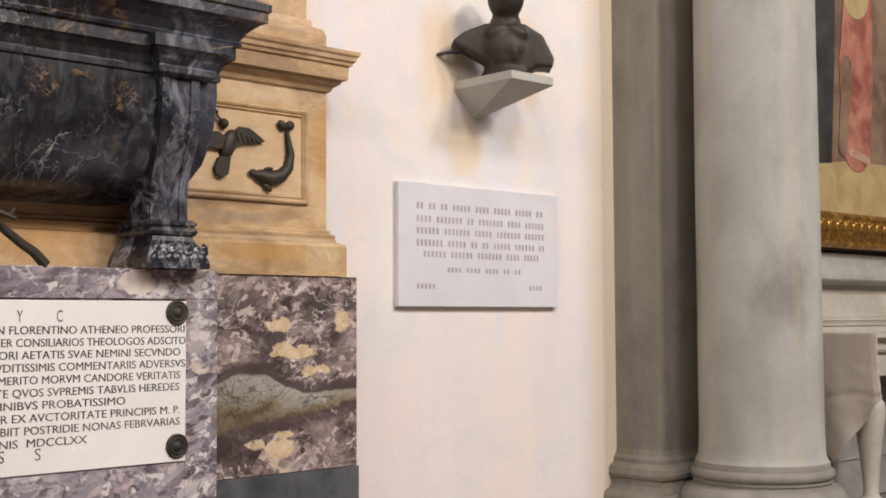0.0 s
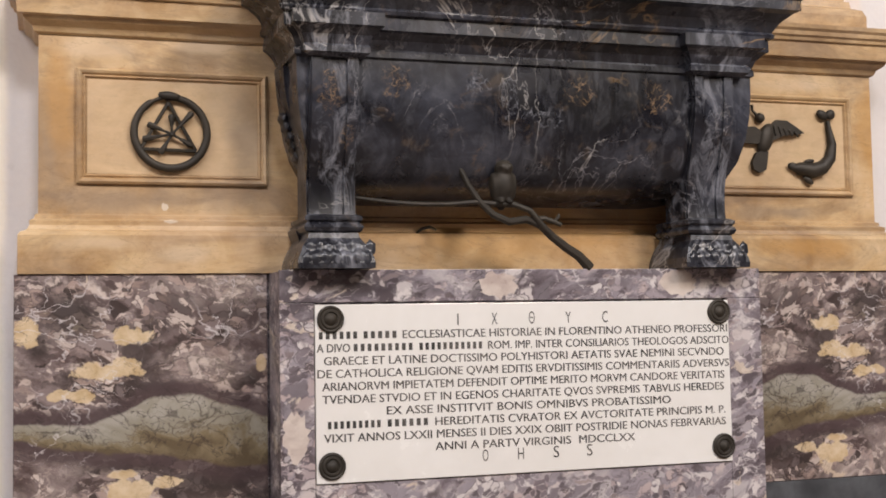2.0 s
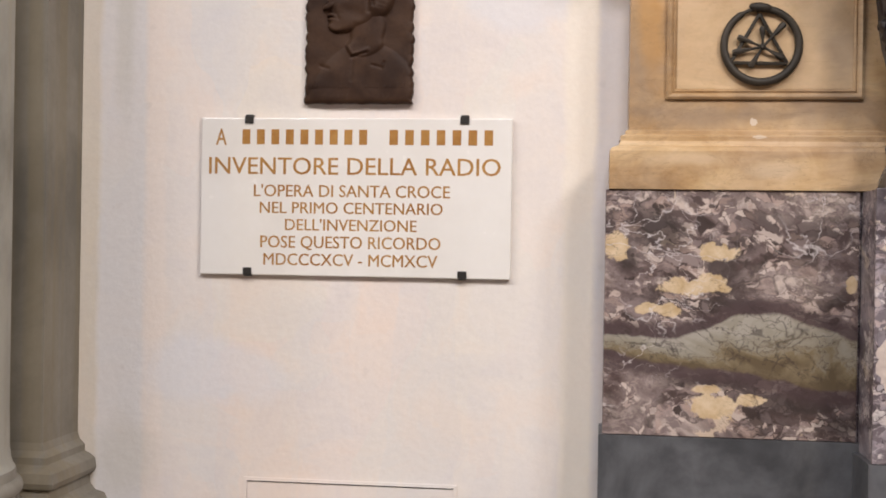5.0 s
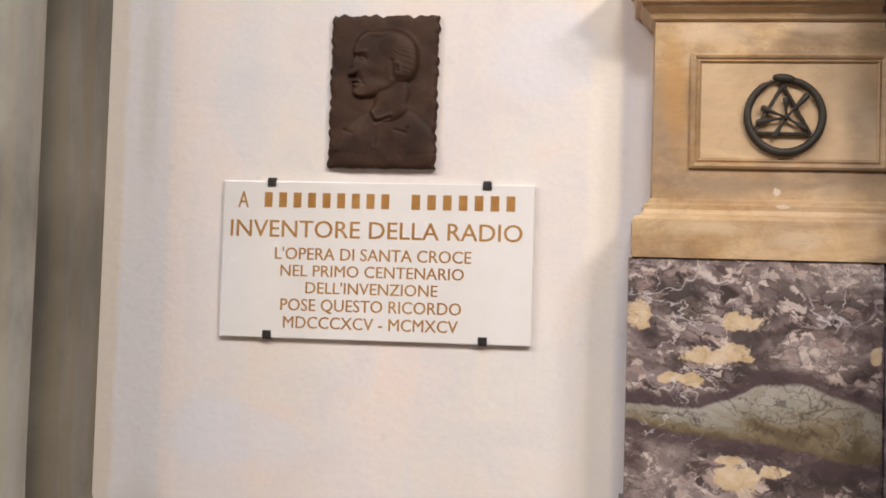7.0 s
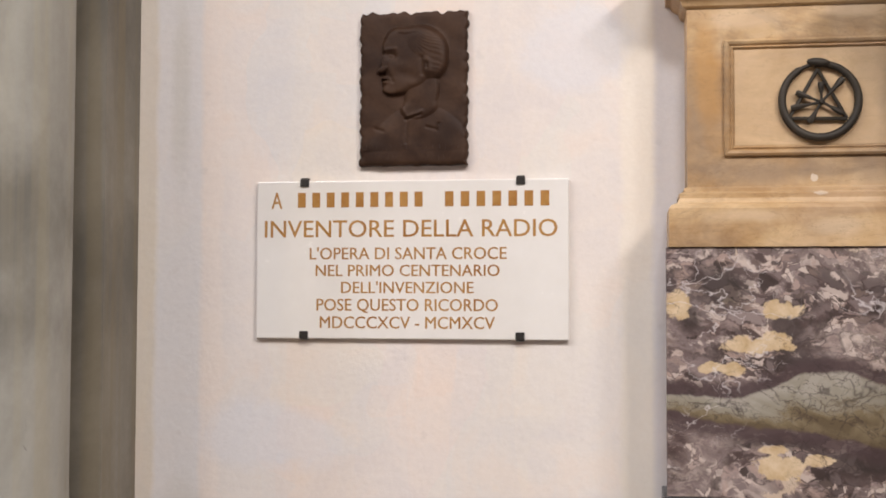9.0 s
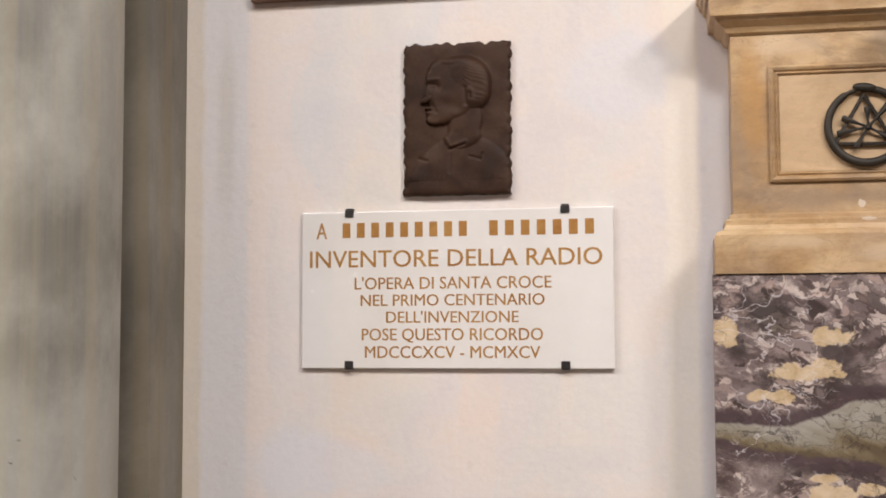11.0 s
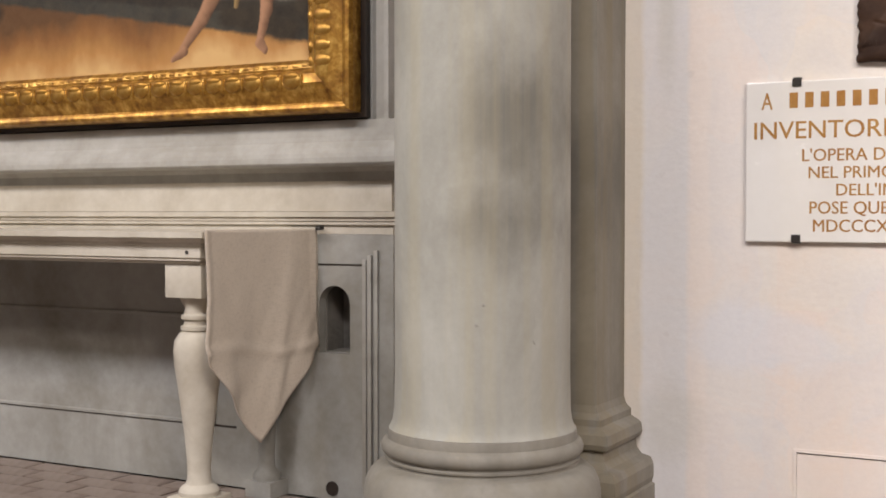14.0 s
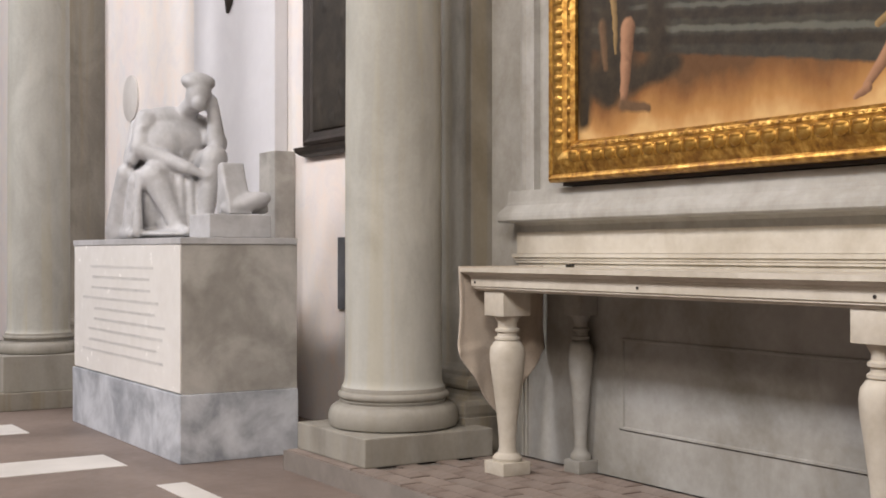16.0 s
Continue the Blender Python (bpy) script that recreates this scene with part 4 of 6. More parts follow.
# ---- columns, pilasters, altar steps ----
def column(cx, cy, r, zf, group, hs=1.0, ph=0.212):
    base = thing("stone_column", (cx, cy, zf), "grey sandstone column with a moulded round base on a square plinth", "column", group)
    top = 6.6
    p = 0.47 * r / 0.316
    bm = boxed(cx - p, cx + p, cy - p, cy + p, zf, zf + ph, bevel=0.009)
    part("plinth", bm, DARK_BASE, base)
    k = r / 0.316
    foot_z = zf + ph - 0.212 * hs
    prof = [(0.30, 0.212), (0.400, 0.213), (0.418, 0.226), (0.427, 0.255), (0.428, 0.295), (0.422, 0.335), (0.408, 0.365), (0.385, 0.386), (0.362, 0.394), (0.352, 0.396), (0.346, 0.399), (0.344, 0.409), (0.352, 0.412),
            (0.353, 0.419), (0.346, 0.423), (0.345, 0.429), (0.355, 0.434), (0.363, 0.446), (0.365, 0.460), (0.360, 0.476), (0.350, 0.485), (0.342, 0.488), (0.341, 0.516), (0.339, 0.520)]
    part("base", lathe(bmesh.new(), cx, cy, [(a * k, foot_z + z * hs) for a, z in prof], 64), DARK_BASE, base, "darker moulded round base", smooth=True)
    shaft = [(0.338 * k, foot_z + 0.521 * hs), (0.332 * k, foot_z + 0.530 * hs), (0.324 * k, foot_z + 0.55 * hs), (0.319 * k, foot_z + 0.59 * hs), (r, zf + 0.72), (r, zf + 2.2), (r * 0.975, zf + 4.0), (r * 0.9, top)]
    part("shaft", lathe(bmesh.new(), cx, cy, shaft, 64), SERENA, base, smooth=True)
    return base


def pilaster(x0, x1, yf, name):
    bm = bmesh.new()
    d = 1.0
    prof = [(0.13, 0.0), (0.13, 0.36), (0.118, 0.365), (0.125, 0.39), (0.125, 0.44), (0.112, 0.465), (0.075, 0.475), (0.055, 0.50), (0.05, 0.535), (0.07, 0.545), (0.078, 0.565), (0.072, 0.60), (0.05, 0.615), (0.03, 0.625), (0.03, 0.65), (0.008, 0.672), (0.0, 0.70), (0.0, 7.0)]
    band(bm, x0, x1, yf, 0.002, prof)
    return structure(name, bm, PIETRA, "brown-grey sandstone pilaster with a moulded base, shade in its colour", "pilaster")


C1, C2, CR = (-1.375, -0.70, 0.316), (-6.52, -0.70, 0.314), (7.09, -0.75, 0.345)
C0 = (-11.55, -1.70, 0.285)
for c in (C1, C2, CR, C0):
    zf_, hs_, ph_ = {C2: (FLOOR_STEP, 0.84, 0.178), C0: (0.165, 0.62, 0.33)}.get(c, (FLOOR_STEP, 1.0, 0.212))
    column(*c, zf_, "columns flanking the altars", hs_, ph_)
# the dark stone stands in for the step's shaded side
structure("column_step", boxed(C0[0] - 0.52, C0[0] + 0.47, C0[1] - 0.47, -0.005, 0.0, 0.164, bevel=0.01), PIETRA, "low dark stone step under a column, shade in its colour", "step")
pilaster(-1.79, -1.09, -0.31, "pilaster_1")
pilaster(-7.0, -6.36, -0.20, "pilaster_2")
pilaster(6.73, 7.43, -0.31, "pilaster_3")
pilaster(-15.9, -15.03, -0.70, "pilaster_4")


def altar_step(x0, x1, y0, name):
    ob = structure(name, boxed(x0, x1, y0, -0.005, 0.0, FLOOR_STEP - 0.012), MORTAR, "low step paved with terracotta bricks below an altar", "step")
    return ob


step_left = altar_step(-7.05, -0.85, -1.24, "altar_step_1")
altar_step(6.55, 14.5, -1.30, "altar_step_2")


# ---- altars ----
def cloth(name, x, y0, y1, ztop, zs, tip, base_z, label, lean=0.0):
    """A linen altar cloth that hangs over the end of the table in a long point."""
    bm = bmesh.new()
    ny, nz = 40, 48
    grid = []
    for j in range(nz + 1):
        row = []
        s = j / nz
        for i in range(ny + 1):
            u = i / ny
            low = zs + (tip - zs) * (1 - abs(2 * u - 1)) ** 0.96
            z = ztop + (low - ztop) * s
            fold = 0.020 * math.sin(u * 8.0 + 1.0) * s + 0.011 * math.sin(u * 19.0 + s * 4) * s * s + 0.004 * math.sin(u * 31.0 + s * 11) * math.sin(s * 17 + u * 5) * s + 0.016 * math.exp(-((u - 0.78 + 0.15 * s) / 0.06) ** 2) * s
            rim = min(u, 1 - u) * (y1 - y0)
            fold += (0.009 if rim < 0.02 else 0.0) + 0.010 * math.exp(-((z - zs - 0.02 * math.sin(u * 7)) / 0.018) ** 2)
            y = y0 + (y1 - y0) * u + 0.012 * math.sin(s * 5 + u * 2) * s
            row.append(bm.verts.new((x + fold + lean * u, y, z)))
        grid.append(row)
    for a, b in zip(grid, grid[1:]):
        for i in range(ny):
            bm.faces.new((a[i], a[i + 1], b[i + 1], b[i]))
    ob = solo(name, bm, LINEN, label, "altar cloth", "altar cloths", smooth=True)
    so = ob.modifiers.new("thickness", "SOLIDIFY")
    so.thickness, so.offset = 0.008, 0.0
    return ob


def baluster_leg(parent, cx, cy, zf, ztop, slim=1.0, stone=None):
    bm = bmesh.new()
    hh = 0.098 * slim
    box(bm, cx - hh, cx + hh, cy - hh, cy + hh, ztop - 0.145, ztop, bevel=0.004)
    box(bm, cx - hh, cx + hh, cy - hh, cy + hh, zf, zf + 0.075, bevel=0.004)
    n = zf
    prof = [(0.085, n + 0.075), (0.088, n + 0.095), (0.078, n + 0.112), (0.058, n + 0.125), (0.05, n + 0.15), (0.05, n + 0.20), (0.062, n + 0.34), (0.085, n + 0.52), (0.102, n + 0.64), (0.106, n + 0.70), (0.10, n + 0.745), (0.08, n + 0.775),
            (0.064, n + 0.785), (0.074, n + 0.79), (0.074, n + 0.805), (0.06, n + 0.812), (0.058, n + 0.83), (0.072, n + 0.838), (0.072, n + 0.852), (0.058, n + 0.86), (0.056, n + 0.885), (0.075, ztop - 0.155), (0.078, ztop - 0.145)]
    lathe(bm, cx, cy, [(a * slim, q) for a, q in prof], 28)
    return part("leg", bm, stone or ALTAR_STONE, parent, smooth=True)


def altar_table(x0, x1, yf, zf):
    ztop, under = 1.352, 1.215
    t = thing("altar_table", ((x0 + x1) / 2, yf / 2, zf), "pale stone altar table with a moulded edge and baluster legs", "altar")
    bm = bmesh.new()
    prof = [(-0.075, under), (-0.07, under + 0.012), (-0.058, under + 0.015), (-0.058, under + 0.022), (-0.05, under + 0.028), (-0.05, under + 0.075), (-0.042, under + 0.08), (-0.04, under + 0.09), (-0.022, under + 0.098), (-0.012, under + 0.108), (0.0, under + 0.112), (0.0, ztop)]
    band(bm, x0, x1, yf, -0.062, prof)
    part("tabletop", bm, ALTAR_STONE, t)
    for cx, cy in ((x0 + 0.24, yf + 0.18), (x1 - 0.17, yf + 0.18)):
        baluster_leg(t, cx, cy, zf, under)
    # rear legs in the darker stone, in place of the table's shade
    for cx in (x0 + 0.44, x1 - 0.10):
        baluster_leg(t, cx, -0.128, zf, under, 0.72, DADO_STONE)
    for cx in (x0 + 0.09, (x0 + x1) / 2, x1 - 0.12):
        b = part("bolt", lathe(bmesh.new(), cx, 0, [(0.0085, 0), (0.0085, 0.006)], 10), IRON, t)
        b.data.transform(Matrix.Translation((cx, yf + 0.053, under + 0.05)) @ Matrix.Rotation(radians(90), 4, "X") @ Matrix.Translation((-cx, 0, 0)))
    return t


def altar_wall(x0, x1, shift, name):
    """The stone dressing behind an altar: dado, fascia, sill and the moulded surround of the altarpiece."""
    a = thing(name, ((x0 + x1) / 2, 0.0, FLOOR_STEP), "pale grey stone altar surround with sill, fascia and dado", "altar surround")
    y = -0.055
    s = shift
    n0, n1, nz0, nz1 = x1 - 0.39, x1 - 0.225, 0.80, 1.105  # arched niche
    # dado, pierced by the niche
    bm = bmesh.new()
    arch = [(n0 + (n1 - n0) * (1 - math.cos(math.pi * i / 12)) / 2, nz1 - 0.085 + 0.085 * math.sin(math.pi * i / 12)) for i in range(13)]
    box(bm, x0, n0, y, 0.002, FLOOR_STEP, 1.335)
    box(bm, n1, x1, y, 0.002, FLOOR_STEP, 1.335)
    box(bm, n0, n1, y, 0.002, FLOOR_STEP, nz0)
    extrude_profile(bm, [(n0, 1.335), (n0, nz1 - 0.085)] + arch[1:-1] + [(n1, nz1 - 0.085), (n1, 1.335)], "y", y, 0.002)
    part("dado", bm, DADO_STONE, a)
    part("niche_back", boxed(n0 + 0.001, n1 - 0.001, 0.14, 0.17, nz0 + 0.001, nz1 - 0.001), HOLE, a, "sooty back of an arched niche, its shade in the colour")
    if x1 < 0:
        lining = boxed(n0, n0 + 0.004, 0.003, 0.14, nz0, nz1)
        box(lining, n1 - 0.004, n1, 0.003, 0.14, nz0, nz1)
        box(lining, n0 + 0.004, n1 - 0.004, 0.003, 0.14, nz1 - 0.004, nz1)
        box(lining, n0 + 0.004, n1 - 0.004, 0.003, 0.14, nz0, nz0 + 0.004)
        part("niche_lining", lining, HOLE, a, "sooty lining of an arched niche, its shade in the colour")
    hole = part("drain_hole", lathe(bmesh.new(), 0, 0, [(0.032, 0), (0.032, 0.006)], 20), EBONY, a, "small dark round hole")
    hole.data.transform(Matrix.Translation((n0 + 0.07, y - 0.001, FLOOR_STEP + 0.05)) @ Matrix.Rotation(radians(90), 4, "X"))
    # raised fields and strips on the dado
    part("field", frame_ring(bmesh.new(), x0 + 1.02, x1 - 0.98, 0.42, 0.95, y, [(0.0, 0.0), (0.004, 0.01), (0.016, 0.01), (0.02, 0.0005)]), DADO_STONE, a)
    part("joint", boxed(x0 + 1.0, x1 - 0.86, y - 0.004, y, 0.418, 0.426), EBONY, a, "dark open joint")
    part("joint", boxed(x1 - 0.40, x1 - 0.15, y - 0.003, y, 1.196, 1.203), EBONY, a, "dark open joint")
    for i, off in enumerate((0.135, 0.105, 0.075)):
        part("strip", boxed(x1 - off - 0.02, x1 - off, y - 0.012 - 0.006 * (i % 2), y, FLOOR_STEP, 1.225 + 0.02 * i, bevel=0.003), COOL_STONE, a)
    for off in (0.05, 0.09):
        part("strip", boxed(x0 + off, x0 + off + 0.02, y - 0.014, y, FLOOR_STEP, 1.235, bevel=0.003), COOL_STONE, a)
    # stringcourse, fascia, cavetto, sill
    part("stringcourse", band(bmesh.new(), x0, x1, y, 0.002, [(0.0, 1.336), (0.0, 1.372 + s * 0.3), (0.014, 1.378 + s * 0.3), (0.014, 1.392 + s * 0.3), (0.02, 1.395 + s * 0.3), (0.02, 1.408 + s * 0.3), (0.032, 1.413 + s * 0.3), (0.032, 1.434 + s * 0.3), (0.0, 1.437 + s * 0.3)]), ALTAR_STONE, a)
    part("fascia", boxed(x0, x1, y - 0.012, 0.002, 1.4375 + s * 0.3, 1.572 + s, bevel=0.0), ALTAR_STONE, a)
    part("sill", band(bmesh.new(), x0 + 0.05, x1, y, 0.002, [(0.010, 1.573 + s), (0.014, 1.612 + s), (0.04, 1.632 + s), (0.112, 1.637 + s), (0.122, 1.648 + s), (0.121, 1.672 + s), (0.116, 1.692 + s), (0.105, 1.712 + s), (0.09, 1.728 + s), (0.076, 1.742 + s), (0.072, 1.765 + s), (0.070, 1.80 + s), (0.066, 1.836 + s), (0.0, 1.84 + s)]), COOL_STONE, a)
    # moulded surround running up both sides
    for e0, e1 in ((x0 + 0.05, x0 + 0.22), (x1 - 0.115, x1)):
        bm = bmesh.new()
        w = e1 - e0
        extrude_profile(bm, [(e0, 0.002), (e0, y - 0.02), (e0 + w * 0.18, y - 0.045), (e0 + w * 0.35, y - 0.05), (e0 + w * 0.42, y - 0.03), (e0 + w * 0.75, y - 0.025), (e0 + w * 0.8, y - 0.04), (e1, y - 0.04), (e1, 0.002)], "z", 1.767 + s, 6.5)
        part("surround", bm, COOL_STONE, a)
    part("back_wall", boxed(x0, x1, y + 0.01, 0.003, 1.767 + s, 6.5), COOL_STONE, a)
    return a


def carved_frame(parent, x0, x1, z0, z1, y, w, depth, pitch):
    """A gilded frame with bead, leaf and gadroon rows that stand out from its moulding."""
    prof = [(0.0, 0.0), (0.0, depth * 0.55), (0.01, depth * 0.72), (0.022, depth * 0.80), (0.035, depth * 0.76), (0.045, depth * 0.70), (w * 0.42, depth * 0.95), (w * 0.55, depth), (w * 0.72, depth * 0.92), (w * 0.80, depth * 0.72), (w * 0.84, depth * 0.74), (w * 0.92, depth * 0.70), (w, depth * 0.5), (w, depth * 0.3)]
    fr = part("frame_moulding", frame_ring(bmesh.new(), x0, x1, z0, z1, y, prof), GILT, parent, "gilded moulding")
    # lower rail: broad square leaves and a fine bead row
    n = int((x1 - x0 - 2 * w) / pitch)
    lm = bmesh.new()
    ball(lm, (0, 0, 0), (pitch * 0.46, 0.014, w * 0.165), sub=2)
    ball(lm, (0, -0.004, w * 0.085), (pitch * 0.38, 0.013, w * 0.08), sub=2)
    ball(lm, (pitch * 0.5, 0.002, -w * 0.02), (pitch * 0.08, 0.010, w * 0.16), sub=1)
    leaf = mesh_of(lm, "leaf", GILT, True)
    for i in range(n):
        ob = new("leaf", leaf)
        ob.matrix_basis = Matrix.Translation((x0 + w + (x1 - x0 - 2 * w) * (i + 0.5) / n, y - depth * 0.985, z0 + w * 0.60))
        adopt(ob, fr)
    bm = bmesh.new()
    for i in range(2 * n + 1):
        cx = x0 + w + (x1 - x0 - 2 * w) * i / (2 * n)
        ball(bm, (cx, y - depth * 0.72, z0 + w * 0.88), (pitch * 0.20, 0.006, w * 0.04), sub=1)
    # uprights: gadroons outside, beads inside
    gm = bmesh.new()
    ball(gm, (0, 0, 0), (w * 0.19, 0.012, pitch * 0.285), sub=2)
    gadroon = mesh_of(gm, "gadroon", GILT, True)
    m = int((z1 - z0 - 2 * w) / (pitch * 0.62))
    for side, xe in ((1, x0), (-1, x1)):
        for i in range(m + 1):
            cz = z0 + w * 0.95 + (z1 - z0 - 2 * w) * i / m
            ob = new("gadroon", gadroon)
            ob.matrix_basis = Matrix.Translation((xe + side * w * 0.56, y - depth * 0.93, cz))
            adopt(ob, fr)
            if i % 3 != 2:
                ball(bm, (xe + side * w * 0.88, y - depth * 0.72, cz), (w * 0.055, 0.012, pitch * 0.27), sub=1)
    tagged(part("beading", bm, GILT, fr, smooth=True), kind="stuff")
    return fr


def patch(parent, name, pts, y, material, label=""):
    """A flat field of paint on the canvas."""
    bm = bmesh.new()
    extrude_profile(bm, pts, "y", y - 0.001, y)
    return part(name, bm, material, parent, label)


def blob(x0, z0, x1, z1, r0, r1, n=10):
    """Outline of a tapering rounded stroke."""
    a = math.atan2(z1 - z0, x1 - x0)
    pts = [(x1 + r1 * math.cos(a - math.pi / 2 + math.pi * i / n), z1 + r1 * math.sin(a - math.pi / 2 + math.pi * i / n)) for i in range(n + 1)]
    pts += [(x0 + r0 * math.cos(a + math.pi / 2 + math.pi * i / n), z0 + r0 * math.sin(a + math.pi / 2 + math.pi * i / n)) for i in range(n + 1)]
    return pts


altar_wall(-6.02, -2.13, 0.0, "altar_surround")
altar_table(-5.73, -2.66, -0.70, FLOOR_STEP)
cloth("altar_cloth", -2.648, -0.705, -0.075, 1.360, 0.845, 0.44, FLOOR_STEP, "beige linen altar cloth hanging in a point over the table end", 0.12)
cloth("altar_cloth", -5.742, -0.705, -0.075, 1.360, 0.845, 0.44, FLOOR_STEP, "beige linen altar cloth hanging in a point over the table end")
for hx in (-5.45, -2.50):
    bm = tube(bmesh.new(), [(hx, -0.05, 1.362), (hx, -0.10, 1.362), (hx + 0.012, -0.115, 1.362), (hx + 0.03, -0.115, 1.364)], [0.008, 0.009, 0.010, 0.008])
    solo("wall_hook", bm, IRON, "small dark iron hook in the stone above the altar table", "hook", "hooks")

structure("trim", boxed(-6.358, -6.022, -0.03, 0.002, FLOOR_STEP, 6.5), COOL_STONE, "grey stone strip between pilaster and altar surround", "trim")

# the altarpiece
px0, px1, pz0, pz1 = -5.50, -2.245, 1.865, 5.4
ap = thing("altarpiece_painting", ((px0 + px1) / 2, -0.06, pz0), "dark oil altarpiece in a richly carved gilded frame", "painting")
part("casing", boxed(px0 + 0.05, px1 + 0.028, -0.135, -0.058, pz0 - 0.022, pz1), EBONY, ap, "dark wooden casing")
carved_frame(ap, px0, px1, pz0, pz1, -0.136, 0.235, 0.11, 0.105)
ix0, ix1, iz0, iz1, iy = px0 + 0.235, px1 - 0.235, pz0 + 0.235, pz1 - 0.235, -0.160
part("canvas", boxed(ix0 - 0.01, ix1 + 0.01, iy, -0.14, iz0 - 0.01, iz1 + 0.01), OLD_PAINTING, ap, "painted canvas with grey steps and a golden ground")

# the next altar along the wall
altar_wall(7.46, 13.6, 0.085, "altar_surround")
altar_table(8.52, 12.4, -0.70, FLOOR_STEP)
cloth("altar_cloth", 8.50, -0.72, -0.075, 1.360, 0.94, 0.50, FLOOR_STEP, "beige linen altar cloth hanging in a point over the table end")
qx0, qz0 = 8.3, 1.955
ap2 = thing("altarpiece_painting", (10.3, -0.06, qz0), "altarpiece with a red-robed form in a dark gilded frame", "painting")
part("casing", boxed(qx0 + 0.05, 12.25, -0.135, -0.058, qz0 - 0.02, 5.4), EBONY, ap2, "dark wooden casing")
carved_frame(ap2, qx0, 12.3, qz0, 5.4, -0.136, 0.25, 0.11, 0.11)
part("canvas", boxed(qx0 + 0.24, 12.06, -0.160, -0.14, qz0 + 0.24, 5.16), PAINT_BROWN, ap2, "painted canvas")
patch(ap2, "painted_ground", [(8.55, 2.2), (12.0, 2.2), (12.0, 2.62), (9.3, 2.60), (8.55, 2.52)], -0.161, PAINT_OCHRE, "ochre painted ground")
patch(ap2, "painted_shade", [(8.55, 2.52), (8.98, 2.56), (9.06, 3.4), (9.10, 4.4), (8.55, 4.4)], -0.1625, PAINT_DARK, "dark painted shade")
depth_step = 0.0
for a, mat_ in (((9.42, 3.9, 9.36, 3.3, 0.20, 0.24), PAINT_RED), ((9.36, 3.3, 9.34, 2.72, 0.25, 0.20), PAINT_RED), ((9.22, 3.3, 9.14, 2.68, 0.07, 0.06), PAINT_BROWN), ((9.40, 4.05, 9.36, 3.86, 0.18, 0.2), PAINT_OCHRE), ((9.25, 2.66, 9.5, 2.62, 0.03, 0.03), PAINT_FLESH)):
    depth_step += 0.0006
    patch(ap2, "painted_form", blob(*a), -0.164 - depth_step, mat_, "plain painted form")


# ---- the plaque with gilt letters and the bronze relief above it ----
def plaque(name, x0, x1, z0, z1, y, thick, material, label):
    t = thing(name, ((x0 + x1) / 2, y, z0), label, "plaque")
    part("slab", boxed(x0, x1, y - thick, y - 0.001, z0, z1, bevel=0.004), material, t)
    return t


mx0, mx1, mz0, mz1, mt = -0.601, 0.589, 1.322, 1.919, 0.024
mp = plaque("memorial_plaque", mx0, mx1, mz0, mz1, 0.0, mt, WHITE_MARBLE, "polished white marble wall plaque with gilt capitals held by dark clips")


def mpx(u):
    return mx0 + (u - 431.5) / 550.0 * (mx1 - mx0)


def mpz(v):
    return mz1 - (v - 312.5) / 279.0 * (mz1 - mz0)


GILT_LINES = (("A", 458, 477, 346, 29), ("INVENTORE DELLA RADIO", 446, 962, 397, 30), ("L'OPERA DI SANTA CROCE", 528, 875, 441, 21),
              ("NEL PRIMO CENTENARIO", 539, 863, 471, 20), ("DELL'INVENZIONE", 585, 818, 501, 20), ("POSE QUESTO RICORDO", 541, 860, 531.5, 21), ("MDCCCXCV - MCMXCV", 547, 855, 562.5, 21))
for text, u0, u1, v, h in GILT_LINES:
    letters_of(line_mesh(text, mpx(u0), mpx(u1), mpz(v), h / 461.0, -mt - 0.0008), GILT_LETTER, mp, 0.0013)
for u0, u1, n in ((500, 735, 9), (762, 955, 7)):
    letter_bars(mp, mpx(u0), mpx(u1), mpz(346), 29 / 461.0, -mt - 0.0006, n, GILT_LETTER, "gilt bars in place of a word")
for cx, cz, up in ((-0.413, 1.912, 1), (0.412, 1.912, 1), (-0.413, 1.336, -1), (0.410, 1.336, -1)):
    bm = boxed(cx - 0.017, cx + 0.017, -mt - 0.006, -mt - 0.0015, cz - 0.014, cz + 0.014, bevel=0.002)
    box(bm, cx - 0.014, cx + 0.014, -mt - 0.005, 0.0, cz + up * 0.0145, cz + up * 0.019)
    part("clip", bm, IRON, mp, "dark metal clip")

# bronze relief: a low modelled portrait on a plate with a lumpy edge
rx0, rx1, rz0, rz1 = -0.199, 0.211, 1.974, 2.556
NU, NV = 132, 188
su, sv = np.meshgrid(np.linspace(0, 1, NU), np.linspace(0, 1, NV))


def lumps(t, n, seed):
    """An uneven, knobbly edge."""
    return 0.0050 * (np.abs(np.sin(t * n * math.pi + seed)) - 0.6) + 0.0022 * np.sin(t * 23 + seed * 2.7) + 0.0018 * np.sin(t * 61 + seed)


xl, xr = rx0 - lumps(sv, 15, 0.3), rx1 + lumps(sv, 14, 1.9)
zb, zt = rz0 - 0.3 * lumps(su, 6, 0.8), rz1 + 1.3 * lumps(su, 7, 2.2)
gx, gz = xl + (xr - xl) * su, zb + (zt - zb) * sv


def oval(cx, cz, a, c, turn=0.0):
    """1 at the middle of an oval, 0 on its outline, negative outside."""
    t = radians(turn)
    dx, dz = gx - cx, gz - cz
    p, q = dx * math.cos(t) + dz * math.sin(t), -dx * math.sin(t) + dz * math.cos(t)
    return 1.0 - (p / a) ** 2 - (q / c) ** 2


